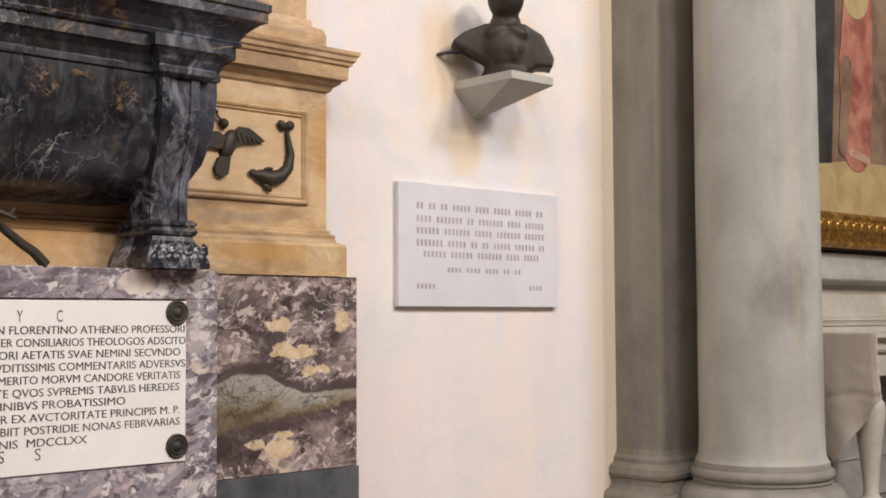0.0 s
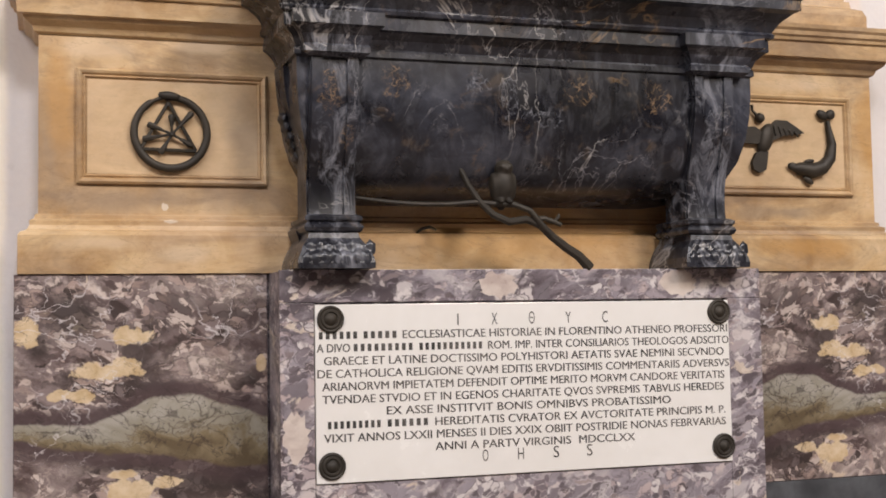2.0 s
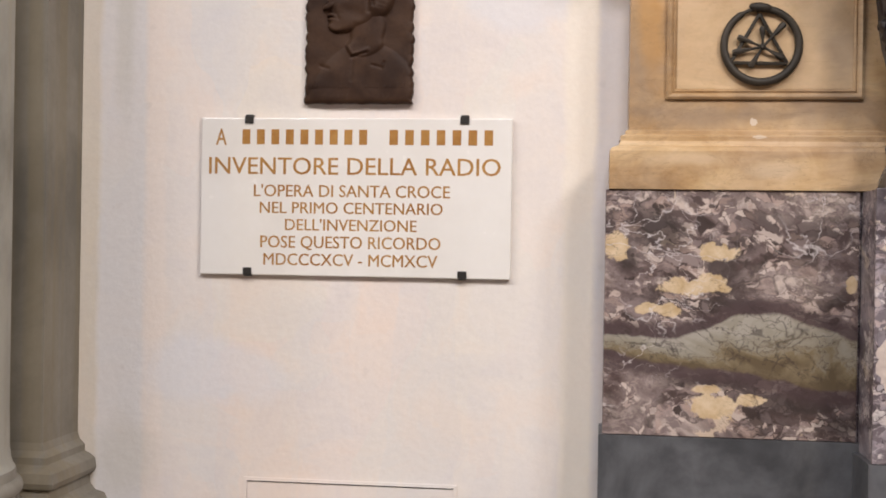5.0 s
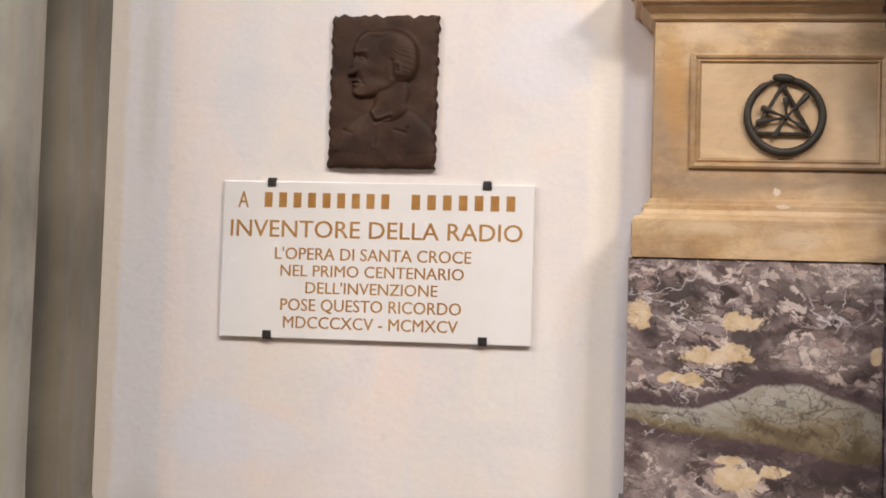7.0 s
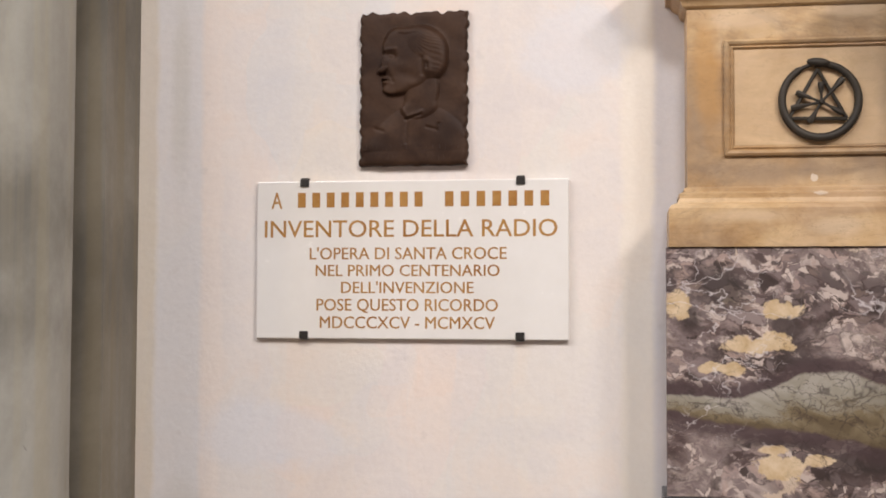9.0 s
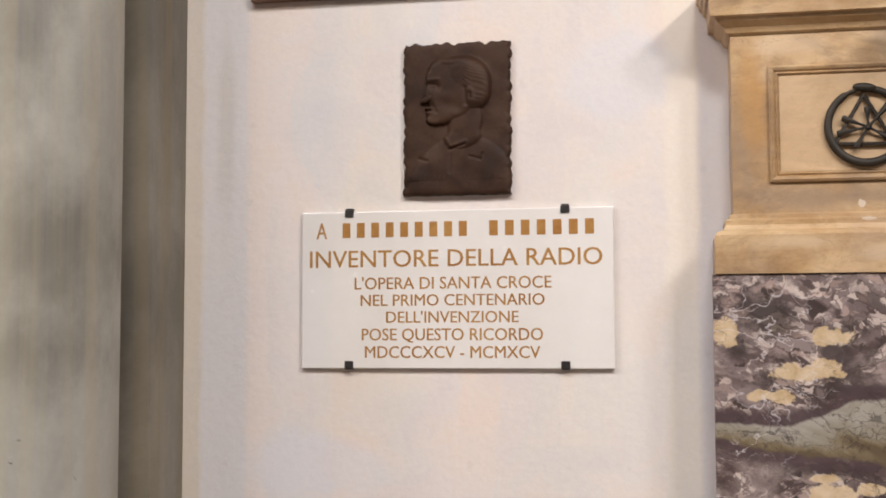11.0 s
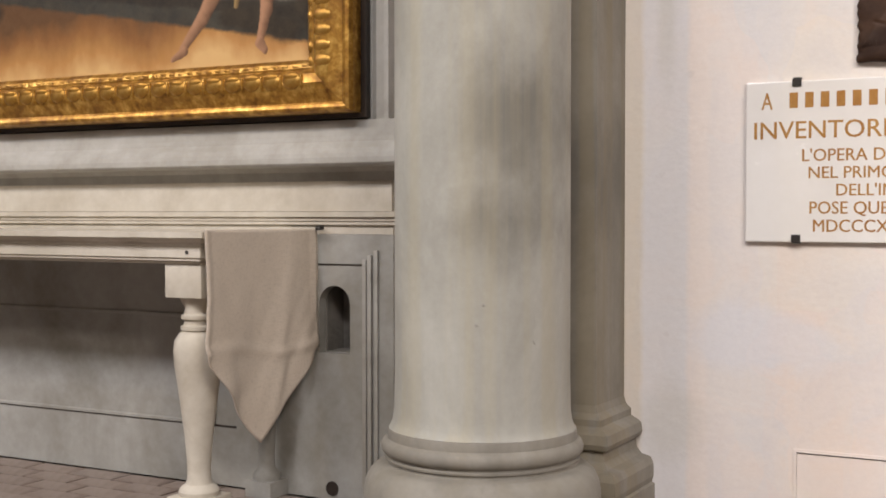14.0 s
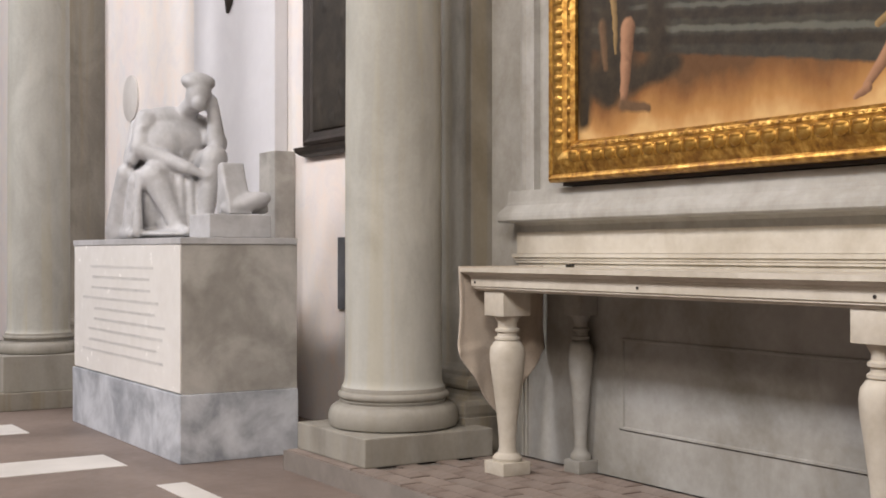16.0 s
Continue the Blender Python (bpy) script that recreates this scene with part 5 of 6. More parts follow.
def swell(fields, height, steep):
    """A rounded form over ovals that melt into one another, with a firm edge."""
    f = np.log(np.sum([np.exp(9.0 * np.clip(q, -3.0, 1.0)) for q in fields], axis=0)) / 9.0
    f = np.clip(f, 0.0, 1.0)
    return height * (1.0 - (1.0 - f) ** steep)


def stroke(x0, z0, x1, z1, w):
    """A soft ridge along a line."""
    dx, dz = x1 - x0, z1 - z0
    h = np.clip(((gx - x0) * dx + (gz - z0) * dz) / (dx * dx + dz * dz), 0, 1)
    return np.exp(-((gx - x0 - h * dx) ** 2 + (gz - z0 - h * dz) ** 2) / (w * w))


rim = np.minimum(np.minimum(su * 0.41, (1 - su) * 0.41), np.minimum(sv * 0.58, (1 - sv) * 0.58))
hh = 0.030 - 0.010 * np.exp(-rim / 0.006) + 0.0012 * np.sin(gx * 40 + gz * 23) * np.sin(gz * 31)
coat = swell([oval(0.035, 1.93, 0.22, 0.275), oval(0.12, 2.02, 0.10, 0.12, -20)], 0.008, 5)
neck = swell([oval(0.040, 2.245, 0.066, 0.10, -14), oval(0.030, 2.19, 0.075, 0.045, 12)], 0.014, 3)
face = [oval(-0.030, 2.355, 0.078, 0.108, 6), oval(-0.055, 2.280, 0.055, 0.040, -6), oval(-0.080, 2.258, 0.032, 0.018, -10), oval(-0.108, 2.338, 0.027, 0.013, 30), oval(-0.098, 2.372, 0.016, 0.040, -14),
        oval(-0.090, 2.420, 0.022, 0.032), oval(-0.100, 2.305, 0.014, 0.008), oval(-0.098, 2.288, 0.014, 0.008), oval(-0.045, 2.440, 0.062, 0.062)]
skull = [oval(0.030, 2.410, 0.112, 0.096, -8), oval(0.070, 2.372, 0.070, 0.082), oval(0.0, 2.32, 0.07, 0.06)]
head = swell(face + skull, 0.022, 3.5)
hair = swell([oval(0.065, 2.440, 0.080, 0.064, -14), oval(0.100, 2.375, 0.042, 0.076, 6), oval(0.010, 2.488, 0.065, 0.018, 6)], 0.0035, 2)
hh = hh + np.maximum(np.maximum(coat, neck), head) + hair * (1 + 0.14 * np.sin((gx * 0.7 + gz) * 420 + 6 * np.sin(gx * 34) + 4 * np.sin(gz * 41)))
hh += 0.007 * stroke(0.060, 2.368, 0.068, 2.328, 0.012) - 0.007 * stroke(0.062, 2.355, 0.062, 2.342, 0.006) - 0.005 * stroke(0.040, 2.378, 0.044, 2.318, 0.007)   # ear
hh += -0.008 * stroke(-0.090, 2.392, -0.066, 2.386, 0.011) + 0.004 * stroke(-0.082, 2.389, -0.070, 2.386, 0.005) + 0.003 * stroke(-0.098, 2.411, -0.060, 2.414, 0.007)  # eye and brow
hh += -0.003 * stroke(-0.092, 2.330, -0.070, 2.290, 0.007) - 0.005 * stroke(-0.112, 2.2965, -0.084, 2.2945, 0.0035) - 0.003 * stroke(-0.120, 2.323, -0.106, 2.322, 0.004)  # cheek fold, mouth, nostril
hh += -0.003 * stroke(-0.03, 2.318, 0.015, 2.300, 0.022) + 0.002 * stroke(-0.055, 2.352, -0.03, 2.345, 0.020)  # cheek
hh += 0.004 * stroke(-0.036, 2.190, -0.018, 2.160, 0.007) + 0.004 * stroke(-0.012, 2.156, 0.042, 2.176, 0.007) - 0.005 * stroke(-0.022, 2.147, 0.036, 2.164, 0.005)  # collar
hh += -0.003 * stroke(-0.015, 2.145, -0.020, 2.06, 0.006) - 0.004 * stroke(0.058, 2.118, 0.098, 2.108, 0.005) - 0.004 * stroke(0.098, 2.108, 0.104, 2.128, 0.005) - 0.003 * stroke(-0.14, 2.115, -0.11, 2.105, 0.006)  # coat edges
bm = bmesh.new()
front = [[bm.verts.new((gx[j, i], -hh[j, i], gz[j, i])) for i in range(NU)] for j in range(NV)]
for j in range(NV - 1):
    for i in range(NU - 1):
        bm.faces.new((front[j][i], front[j][i + 1], front[j + 1][i + 1], front[j + 1][i]))
border = front[0][:-1] + [r[-1] for r in front[:-1]] + front[-1][:0:-1] + [r[0] for r in front[:0:-1]]
back = [bm.verts.new((q.co.x, -0.001, q.co.z)) for q in border]
for i in range(len(border)):
    k = (i + 1) % len(border)
    bm.faces.new((border[i], back[i], back[k], border[k]))
bm.faces.new(back)
relief = solo("bronze_relief", bm, BROWN_BRONZE, "dark brown bronze portrait relief with an uneven edge on the wall", "relief", smooth=True)
# raised lettering of the relief that cannot be read
rb = thing("relief_lettering", (0.0, -0.036, 1.99), "two rows of worn raised bronze lettering on the relief", "lettering")
letter_bars(rb, -0.185, -0.015, 2.042, 0.020, -0.0395, 9, BROWN_BRONZE, "")
letter_bars(rb, 0.02, 0.185, 2.042, 0.020, -0.0395, 7, BROWN_BRONZE, "")
letter_bars(rb, -0.10, -0.03, 2.004, 0.018, -0.0395, 4, BROWN_BRONZE, "")
letter_bars(rb, 0.05, 0.13, 2.004, 0.018, -0.0395, 4, BROWN_BRONZE, "")

# plastered-over hatch low on the wall, and the board above the relief
bm = frame_ring(bmesh.new(), -0.42, 0.40, 0.12, 0.547, 0.0, [(0.0, 0.0005), (0.0, 0.006), (0.012, 0.007), (0.012, 0.002)])
solo("wall_hatch", bm, PLASTER, "square hatch outlined by a thin ridge in the plaster wall", "hatch")
gap = boxed(-0.408, 0.388, -0.0028, -0.0004, 0.531, 0.535)
box(gap, -0.4125, -0.4080, -0.0030, -0.0004, 0.13, 0.535)
solo("hatch_gap", gap, EBONY, "thin dark gap along two edges of the hatch", "gap")
up = thing("upper_tablet", (-0.1, -0.02, 2.757), "tan framed tablet high on the wall above the relief", "tablet")
part("frame", frame_ring(bmesh.new(), -0.81, 0.72, 2.757, 3.7, -0.001, [(0.0, 0.0), (0.0, 0.04), (0.02, 0.045), (0.05, 0.03), (0.06, 0.012)]), RUST, up, "brown frame")
part("panel", boxed(-0.76, 0.67, -0.012, -0.002, 2.80, 3.66), GIALLO, up)

# ---- the black marble tomb ----
tomb = thing("wall_tomb", (2.72, -0.25, 0.0), "tall wall tomb of violet, yellow and black marble", "tomb")
YB = 0.0  # against the wall
foot = part("base", band(bmesh.new(), 0.935, 4.552, -0.25, YB + 0.002, [(0.022, 0.0), (0.022, 0.10), (0.012, 0.12), (0.012, 0.798)]), BARDIGLIO, tomb, "dark grey marble base")
part("base", band(bmesh.new(), 1.792, 3.648, -0.50, -0.263, [(0.022, 0.0), (0.022, 0.10), (0.012, 0.12), (0.012, 0.768)]), BARDIGLIO, tomb, "dark grey marble base")
part("core", boxed(0.945, 4.542, -0.24, YB + 0.002, 0.798, 1.649), BRECCIA, tomb)
part("core", boxed(1.80, 3.64, -0.49, -0.24, 0.768, 1.65), BRECCIA, tomb)
part("flank_slab", boxed(0.935, 1.79, -0.262, -0.2405, 0.800, 1.651, bevel=0.003), BRECCIA_SLAB, tomb, "violet breccia slab with an olive band")
part("flank_slab", boxed(3.65, 4.552, -0.262, -0.2405, 0.800, 1.651, bevel=0.003), BRECCIA_SLAB, tomb, "violet breccia slab with an olive band")
# slabs that frame the inscription
for x0, x1, z0, z1 in ((1.79, 3.65, 1.540, 1.652), (1.79, 1.908, 0.77, 1.5385), (3.507, 3.65, 0.77, 1.5385), (1.9095, 3.5055, 0.77, 0.922)):
    part("frame_slab", boxed(x0, x1, -0.512, -0.4905, z0, z1, bevel=0.002), BRECCIA, tomb)
# pale knots in the breccia
rnd = random.Random(9)
for cx, cz, rx, rz in ((2.58, 1.595, 0.075, 0.048), (3.30, 1.600, 0.075, 0.05), (1.842, 1.09, 0.045, 0.085)):
    pts = [(cx + rx * (1 + rnd.uniform(-0.22, 0.2)) * math.cos(2 * math.pi * i / 30), cz + rz * (1 + rnd.uniform(-0.22, 0.15)) * math.sin(2 * math.pi * i / 30)) for i in range(30)]
    part("marble_knot", extrude_profile(bmesh.new(), pts, "y", -0.5128, -0.5105), KNOT, tomb, "cream knot in the marble")

# yellow marble body with base and cornice mouldings
part("body", band(bmesh.new(), 1.012, 4.42, -0.205, YB + 0.002, [(0.066, 1.6525), (0.066, 1.785), (0.058, 1.797), (0.036, 1.806), (0.028, 1.822), (0.030, 1.838), (0.012, 1.846), (0.012, 1.858), (0.0, 1.864), (0.0, 2.489)]), GIALLO, tomb, "banded yellow marble body")
part("cornice", band(bmesh.new(), 1.012, 4.42, -0.205, YB + 0.002, [(0.003, 2.490), (0.014, 2.497), (0.022, 2.515), (0.046, 2.532), (0.052, 2.545), (0.070, 2.548), (0.074, 2.610), (0.085, 2.614), (0.088, 2.626), (0.098, 2.634), (0.100, 2.650), (0.110, 2.660), (0.113, 2.676), (0.02, 2.686)]), GIALLO, tomb, "moulded yellow marble cornice")
part("attic", band(bmesh.new(), 1.012, 4.42, -0.205, YB + 0.002, [(0.0, 2.6865), (0.0, 2.755), (-0.012, 2.785), (-0.045, 2.80), (-0.05, 2.83), (-0.065, 2.835), (-0.065, 3.25), (-0.04, 3.26), (-0.04, 3.6)]), GIALLO, tomb)
for x0, x1, pz0_, pz1_ in ((1.148, 1.795, 1.980, 2.366), (3.66, 4.30, 1.982, 2.384)):
    pr = [(-0.010, 0.0), (-0.010, 0.012), (-0.002, 0.018), (0.006, 0.014), (0.012, 0.006), (0.018, 0.011), (0.023, 0.004), (0.026, 0.001)]
    p = part("panel_frame", frame_ring(bmesh.new(), x0, x1, pz0_, pz1_, -0.2055, pr), GIALLO, tomb, "moulded panel frame")
    part("panel_field", boxed(x0 + 0.026, x1 - 0.026, -0.2085, -0.2056, pz0_ + 0.026, pz1_ - 0.026), GIALLO_FIELD, tomb, "paler marble field")

# serpent ring emblem with triangle and six darts
em = bmesh.new()
ex, ez, ey, er = 1.4595, 2.155, -0.222, 0.127
ring = [(ex + er * math.cos(a), ey, ez + er * math.sin(a)) for a in [math.pi / 2 + 0.15 + 2 * math.pi * i / 56 for i in range(57)]]
tube(em, ring, [0.0115 + 0.0030 * math.sin(math.pi * i / 56) - (0.005 if i < 4 else 0) for i in range(57)], 10)
ball(em, (ex - 0.005, ey - 0.006, ez + er + 0.004), (0.042, 0.014, 0.016), (0, 6, 0))
tri = [(ex - 0.008, ez + 0.108), (ex + 0.088, ez - 0.064), (ex - 0.104, ez - 0.060)]
for (a, b), (c, d) in zip(tri, tri[1:] + tri[:1]):
    tube(em, [(a, ey, b), (c, ey, d)], [0.0065, 0.0065], 6)
for ang, ln in ((91, 0.070), (48, 0.108), (158, 0.092), (191, 0.104), (239, 0.082), (-30, 0.080)):
    dx, dz = math.cos(radians(ang)), math.sin(radians(ang))
    tube(em, [(ex + 0.004 + dx * ln * f, ey - 0.006, ez - 0.006 + dz * ln * f) for f in (0.0, 0.35, 0.62, 0.9, 1.0)], [0.0055, 0.0045, 0.0085, 0.0125, 0.009], 7)
ball(em, (ex + 0.004, ey - 0.009, ez - 0.006), 0.013, sub=1)
part("serpent_emblem", em, BRONZE, tomb, "dark bronze serpent ring with a triangle and darts", smooth=True)

# bird and dolphin on the other panel
bd = bmesh.new()
by = -0.222
ball(bd, (3.885, by, 2.205), (0.036, 0.022, 0.070), (0, 18, 0))
ball(bd, (3.862, by, 2.292), (0.022, 0.018, 0.022))
tube(bd, [(3.852, by, 2.298), (3.828, by, 2.322), (3.826, by, 2.345)], [0.008, 0.005, 0.007], 6)
for pts in ([(3.895, 2.250), (3.935, 2.285), (3.985, 2.283), (4.030, 2.258), (4.068, 2.232), (4.020, 2.226), (3.975, 2.222), (3.935, 2.205), (3.90, 2.19)],
            [(3.870, 2.230), (3.830, 2.255), (3.785, 2.250), (3.74, 2.222), (3.735, 2.19), (3.78, 2.185), (3.83, 2.182), (3.868, 2.185)],
            [(3.868, 2.155), (3.835, 2.145), (3.815, 2.105), (3.820, 2.075), (3.850, 2.062), (3.880, 2.075), (3.888, 2.12), (3.892, 2.15)]):
    extrude_profile(bd, pts, "y", by - 0.010, by + 0.008)
for k in range(5):
    tube(bd, [(3.92 + 0.024 * k, by - 0.011, 2.262 - 0.006 * k), (3.93 + 0.026 * k, by - 0.012, 2.218)], [0.005, 0.004], 6)
part("bronze_bird", bd, BRONZE, tomb, "dark bronze flying bird", smooth=True)
dl = bmesh.new()
tube(dl, [(4.008, by, 2.088), (4.04, by, 2.085), (4.10, by, 2.075), (4.155, by, 2.09), (4.195, by, 2.13), (4.208, by, 2.19), (4.196, by, 2.25), (4.190, by, 2.29)], [0.010, 0.026, 0.034, 0.031, 0.025, 0.019, 0.013, 0.008], 10)
for cx, cz, rx, rz, a in ((4.165, 2.315, 0.030, 0.020, 30), (4.205, 2.318, 0.024, 0.022, -30), (4.085, 2.035, 0.028, 0.014, 30), (4.09, 2.115, 0.028, 0.010, -10), (4.012, 2.092, 0.024, 0.018, 10)):
    ball(dl, (cx, by, cz), (rx, 0.012, rz), (0, a, 0))
part("bronze_dolphin", dl, BRONZE, tomb, "dark bronze dolphin with a raised tail", smooth=True)

# inscription
lx0, lx1, lz0, lz1, ly = 1.910, 3.505, 0.926, 1.532, -0.520
ins = part("inscription_slab", boxed(lx0, lx1, ly, -0.4906, lz0, lz1, bevel=0.002), WHITE_MARBLE, tomb, "white marble slab with black capitals")


def lpx(u):
    return lx0 + (u - 0.105 * u * (1 - u)) * (lx1 - lx0)


def lpz(v):
    return lz1 - v * (lz1 - lz0)


LATIN = (("ECCLESIASTICAE HISTORIAE IN FLORENTINO ATHENEO PROFESSORI", 0.211, 0.995, 0.174), ("A DIVO", 0.003, 0.083, 0.245), ("ROM. IMP. INTER CONSILIARIOS THEOLOGOS ADSCITO", 0.416, 0.998, 0.246),
         ("GRAECE ET LATINE DOCTISSIMO POLYHISTORI AETATIS SVAE NEMINI SECVNDO", 0.02, 0.985, 0.317), ("DE CATHOLICA RELIGIONE QVAM EDITIS ERVDITISSIMIS COMMENTARIIS ADVERSVS", 0.004, 0.997, 0.389),
         ("ARIANORVM IMPIETATEM DEFENDIT OPTIME MERITO MORVM CANDORE VERITATIS", 0.015, 0.985, 0.461), ("TVENDAE STVDIO ET IN EGENOS CHARITATE QVOS SVPREMIS TABVLIS HEREDES", 0.015, 0.983, 0.533),
         ("EX ASSE INSTITVIT BONIS OMNIBVS PROBATISSIMO", 0.17, 0.853, 0.605), ("HEREDITATIS CVRATOR EX AVCTORITATE PRINCIPIS M. P.", 0.286, 0.985, 0.677),
         ("VIXIT ANNOS LXXII MENSES II DIES XXIX OBIIT POSTRIDIE NONAS FEBRVARIAS", 0.018, 0.985, 0.749), ("ANNI A PARTV VIRGINIS", 0.285, 0.61, 0.820), ("MDCCLXX", 0.63, 0.765, 0.820))
for text, u0, u1, v in LATIN:
    tagged(part("inscription", line_mesh(text, lpx(u0), lpx(u1), lpz(v), 0.0285, ly - 0.0008, bold=0.0016), DARK_LETTER, ins, "worn black capitals"), kind="stuff")
for u0, u1, v, n in ((0.005, 0.105, 0.174, 6), (0.113, 0.20, 0.174, 5), (0.089, 0.238, 0.245, 9), (0.248, 0.405, 0.246, 11), (0.025, 0.158, 0.677, 9), (0.168, 0.272, 0.677, 6)):
    letter_bars(ins, lpx(u0), lpx(u1), lpz(v), 0.0275, ly - 0.0006, n, DARK_LETTER, "worn black bars in place of a word")
for letters, v in ((((chr(0x399), 0.345), ("X", 0.433), (chr(0x398), 0.523), ("Y", 0.611), ("C", 0.70)), 0.092), ((("O", 0.405), ("H", 0.49), ("S", 0.575), ("S", 0.655)), 0.886)):
    for ch, u in letters:
        w = 0.004 if ch == chr(0x399) else 0.018
        part("inscription", line_mesh("I" if ch == chr(0x399) else ch, lpx(u) - w / 1.6, lpx(u) + w / 1.6, lpz(v), 0.042, ly - 0.0008), DARK_LETTER, ins, "worn black capitals")
for cx, cz in ((1.963, 1.482), (3.463, 1.488), (1.963, 0.984), (3.467, 0.984)):
    bm = lathe(bmesh.new(), 0, 0, [(0.047, 0.0), (0.047, 0.006), (0.041, 0.010), (0.036, 0.007), (0.031, 0.012), (0.026, 0.012), (0.022, 0.008), (0.014, 0.016), (0.006, 0.020), (0.001, 0.020)], 28)
    bmesh.ops.transform(bm, matrix=Matrix.Translation((cx, ly - 0.0005, cz)) @ Matrix.Rotation(radians(90), 4, "X"), verts=bm.verts[:])
    part("rosette", bm, BRONZE, ins, "dark bronze rosette boss", smooth=True)

# sarcophagus on scrolled brackets
sar = part("sarcophagus", band(bmesh.new(), 1.845, 3.600, -0.575, -0.207, [(-0.30, 1.905), (-0.22, 1.915), (-0.13, 1.945), (-0.075, 1.995), (-0.04, 2.06), (-0.018, 2.14), (-0.006, 2.22), (0.0, 2.31), (0.0, 2.375)]), PORTORO, tomb, "black veined marble sarcophagus", smooth=True)
LID = [(0.0, 2.376), (0.010, 2.382), (0.010, 2.402), (0.004, 2.410), (0.018, 2.440), (0.040, 2.462), (0.052, 2.468), (0.052, 2.512), (0.066, 2.518), (0.070, 2.530), (0.062, 2.54), (0.085, 2.575), (0.118, 2.602), (0.142, 2.612), (0.142, 2.648), (0.152, 2.655), (0.152, 2.682), (0.06, 2.73), (0.03, 2.78), (0.03, 2.86), (-0.02, 2.95), (-0.1, 3.05)]
part("lid", band(bmesh.new(), 1.845, 3.600, -0.575, -0.207, LID), PORTORO, sar, "moulded black marble lid")
for x0, x1 in ((1.868, 2.080), (3.325, 3.555)):
    part("lid_block", band(bmesh.new(), x0, x1, -0.622, -0.57, [(-0.01, 2.372), (0.0, 2.378), (0.010, 2.384), (0.010, 2.404), (0.004, 2.412), (0.018, 2.442), (0.040, 2.464), (0.052, 2.470), (0.052, 2.5145), (0.04, 2.5165)]), PORTORO, sar)


def scroll(a0, a1, top, n=26):
    """Outline of a console seen from its side: (standing out, height) from the foot to the top and back."""
    out = []
    for i in range(n + 1):
        t = i / n
        z = 1.815 + (2.372 - 1.815) * t
        bulge = 0.052 + 0.068 * t ** 1.6 + 0.020 * math.sin(t * 2 * math.pi * 0.95 + 3.5)
        out.append((a0 - bulge, z))
    return out


for sx, cx in ((1, 1.972), (-1, 3.425)):
    br = part("bracket", extrude_profile(bmesh.new(), scroll(-0.475, 0, 0) + [(-0.36, 2.372), (-0.36, 1.815)], "x", cx - 0.086, cx + 0.086), PORTORO, tomb, "black marble scrolled bracket", smooth=True)
    for off in (-0.062, 0.062):
        part("fillet", extrude_profile(bmesh.new(), [(y - 0.010, z) for y, z in scroll(-0.475, 0, 0)] + [(-0.40, 2.368), (-0.40, 1.820)], "x", cx + off - 0.018, cx + off + 0.018), PORTORO, br, smooth=True)
    part("collar", band(bmesh.new(), cx - 0.088, cx + 0.088, -0.545, -0.30, [(0.0, 1.776), (0.010, 1.783), (0.016, 1.795), (0.010, 1.806), (0.004, 1.812), (0.012, 1.820), (0.012, 1.832), (-0.004, 1.840)]), PORTORO, br)
    part("foot", band(bmesh.new(), cx - 0.10, cx + 0.10, -0.565, -0.30, [(0.034, 1.6535), (0.034, 1.672), (0.030, 1.69), (0.012, 1.73), (-0.010, 1.758), (-0.014, 1.7755)]), PORTORO, br)
    lf = bmesh.new()
    rnd = random.Random(21)
    for i in range(7):
        for j in range(2):
            ball(lf, (cx - 0.105 + 0.035 * i + (0.017 if j else 0), -0.592 + 0.016 * j, 1.682 + 0.036 * j + rnd.uniform(-0.004, 0.004)), (0.023, 0.011, 0.036), (0, rnd.uniform(-22, 22), 0), 1)
    fused(part("leaf_carving", lf, PORTORO, br), 0.006, 3)
    # side console, facing along the wall
    e = 1.845 if sx == 1 else 3.600
    pts = [(e + sx * (0.10 - 0.115 * ((z - 1.815) / 0.557) ** 1.3 - 0.02 * math.sin((z - 1.815) / 0.557 * 6 + 3.4)), z) for _, z in scroll(0, 0, 0)]
    sb = part("bracket", extrude_profile(bmesh.new(), pts + [(e + sx * 0.2, 2.372), (e + sx * 0.2, 1.815)], "y", -0.41, -0.245), PORTORO, tomb, "black marble scrolled bracket", smooth=True)
    part("foot", band(bmesh.new(), min(e + sx * 0.035, e + sx * 0.2), max(e + sx * 0.035, e + sx * 0.2), -0.41, -0.23, [(0.03, 1.6535), (0.03, 1.69), (0.0, 1.76), (0.012, 1.785), (0.012, 1.80), (0.0, 1.81), (0.0, 1.816)]), PORTORO, sb)
    ball_bm = bmesh.new()
    for k in range(5):
        ball(ball_bm, (e - sx * 0.004 + sx * 0.012 * k, -0.33, 2.20 - 0.035 * k), (0.022, 0.05, 0.026), sub=1)
    fused(part("leaf_carving", ball_bm, PORTORO, sb), 0.006, 1)

# owl on a bare branch in front of the tomb's body
owl = bmesh.new()
oy = -0.52
ball(owl, (2.602, oy, 1.950), (0.042, 0.040, 0.064), (8, 0, 0), 3)
ball(owl, (2.604, oy - 0.008, 2.014), (0.035, 0.034, 0.030), sub=3)
for s in (-1, 1):
    ball(owl, (2.604 + s * 0.036, oy + 0.006, 1.945), (0.013, 0.030, 0.056), (0, s * 5, 0))
    ball(owl, (2.604 + s * 0.016, oy - 0.034, 2.018), 0.010)
    ball(owl, (2.604 + s * 0.017, oy - 0.018, 1.892), (0.012, 0.022, 0.010))
ball(owl, (2.604, oy - 0.040, 2.008), (0.006, 0.010, 0.011))
ball(owl, (2.602, oy + 0.028, 1.895), (0.022, 0.014, 0.035), (-15, 0, 0))
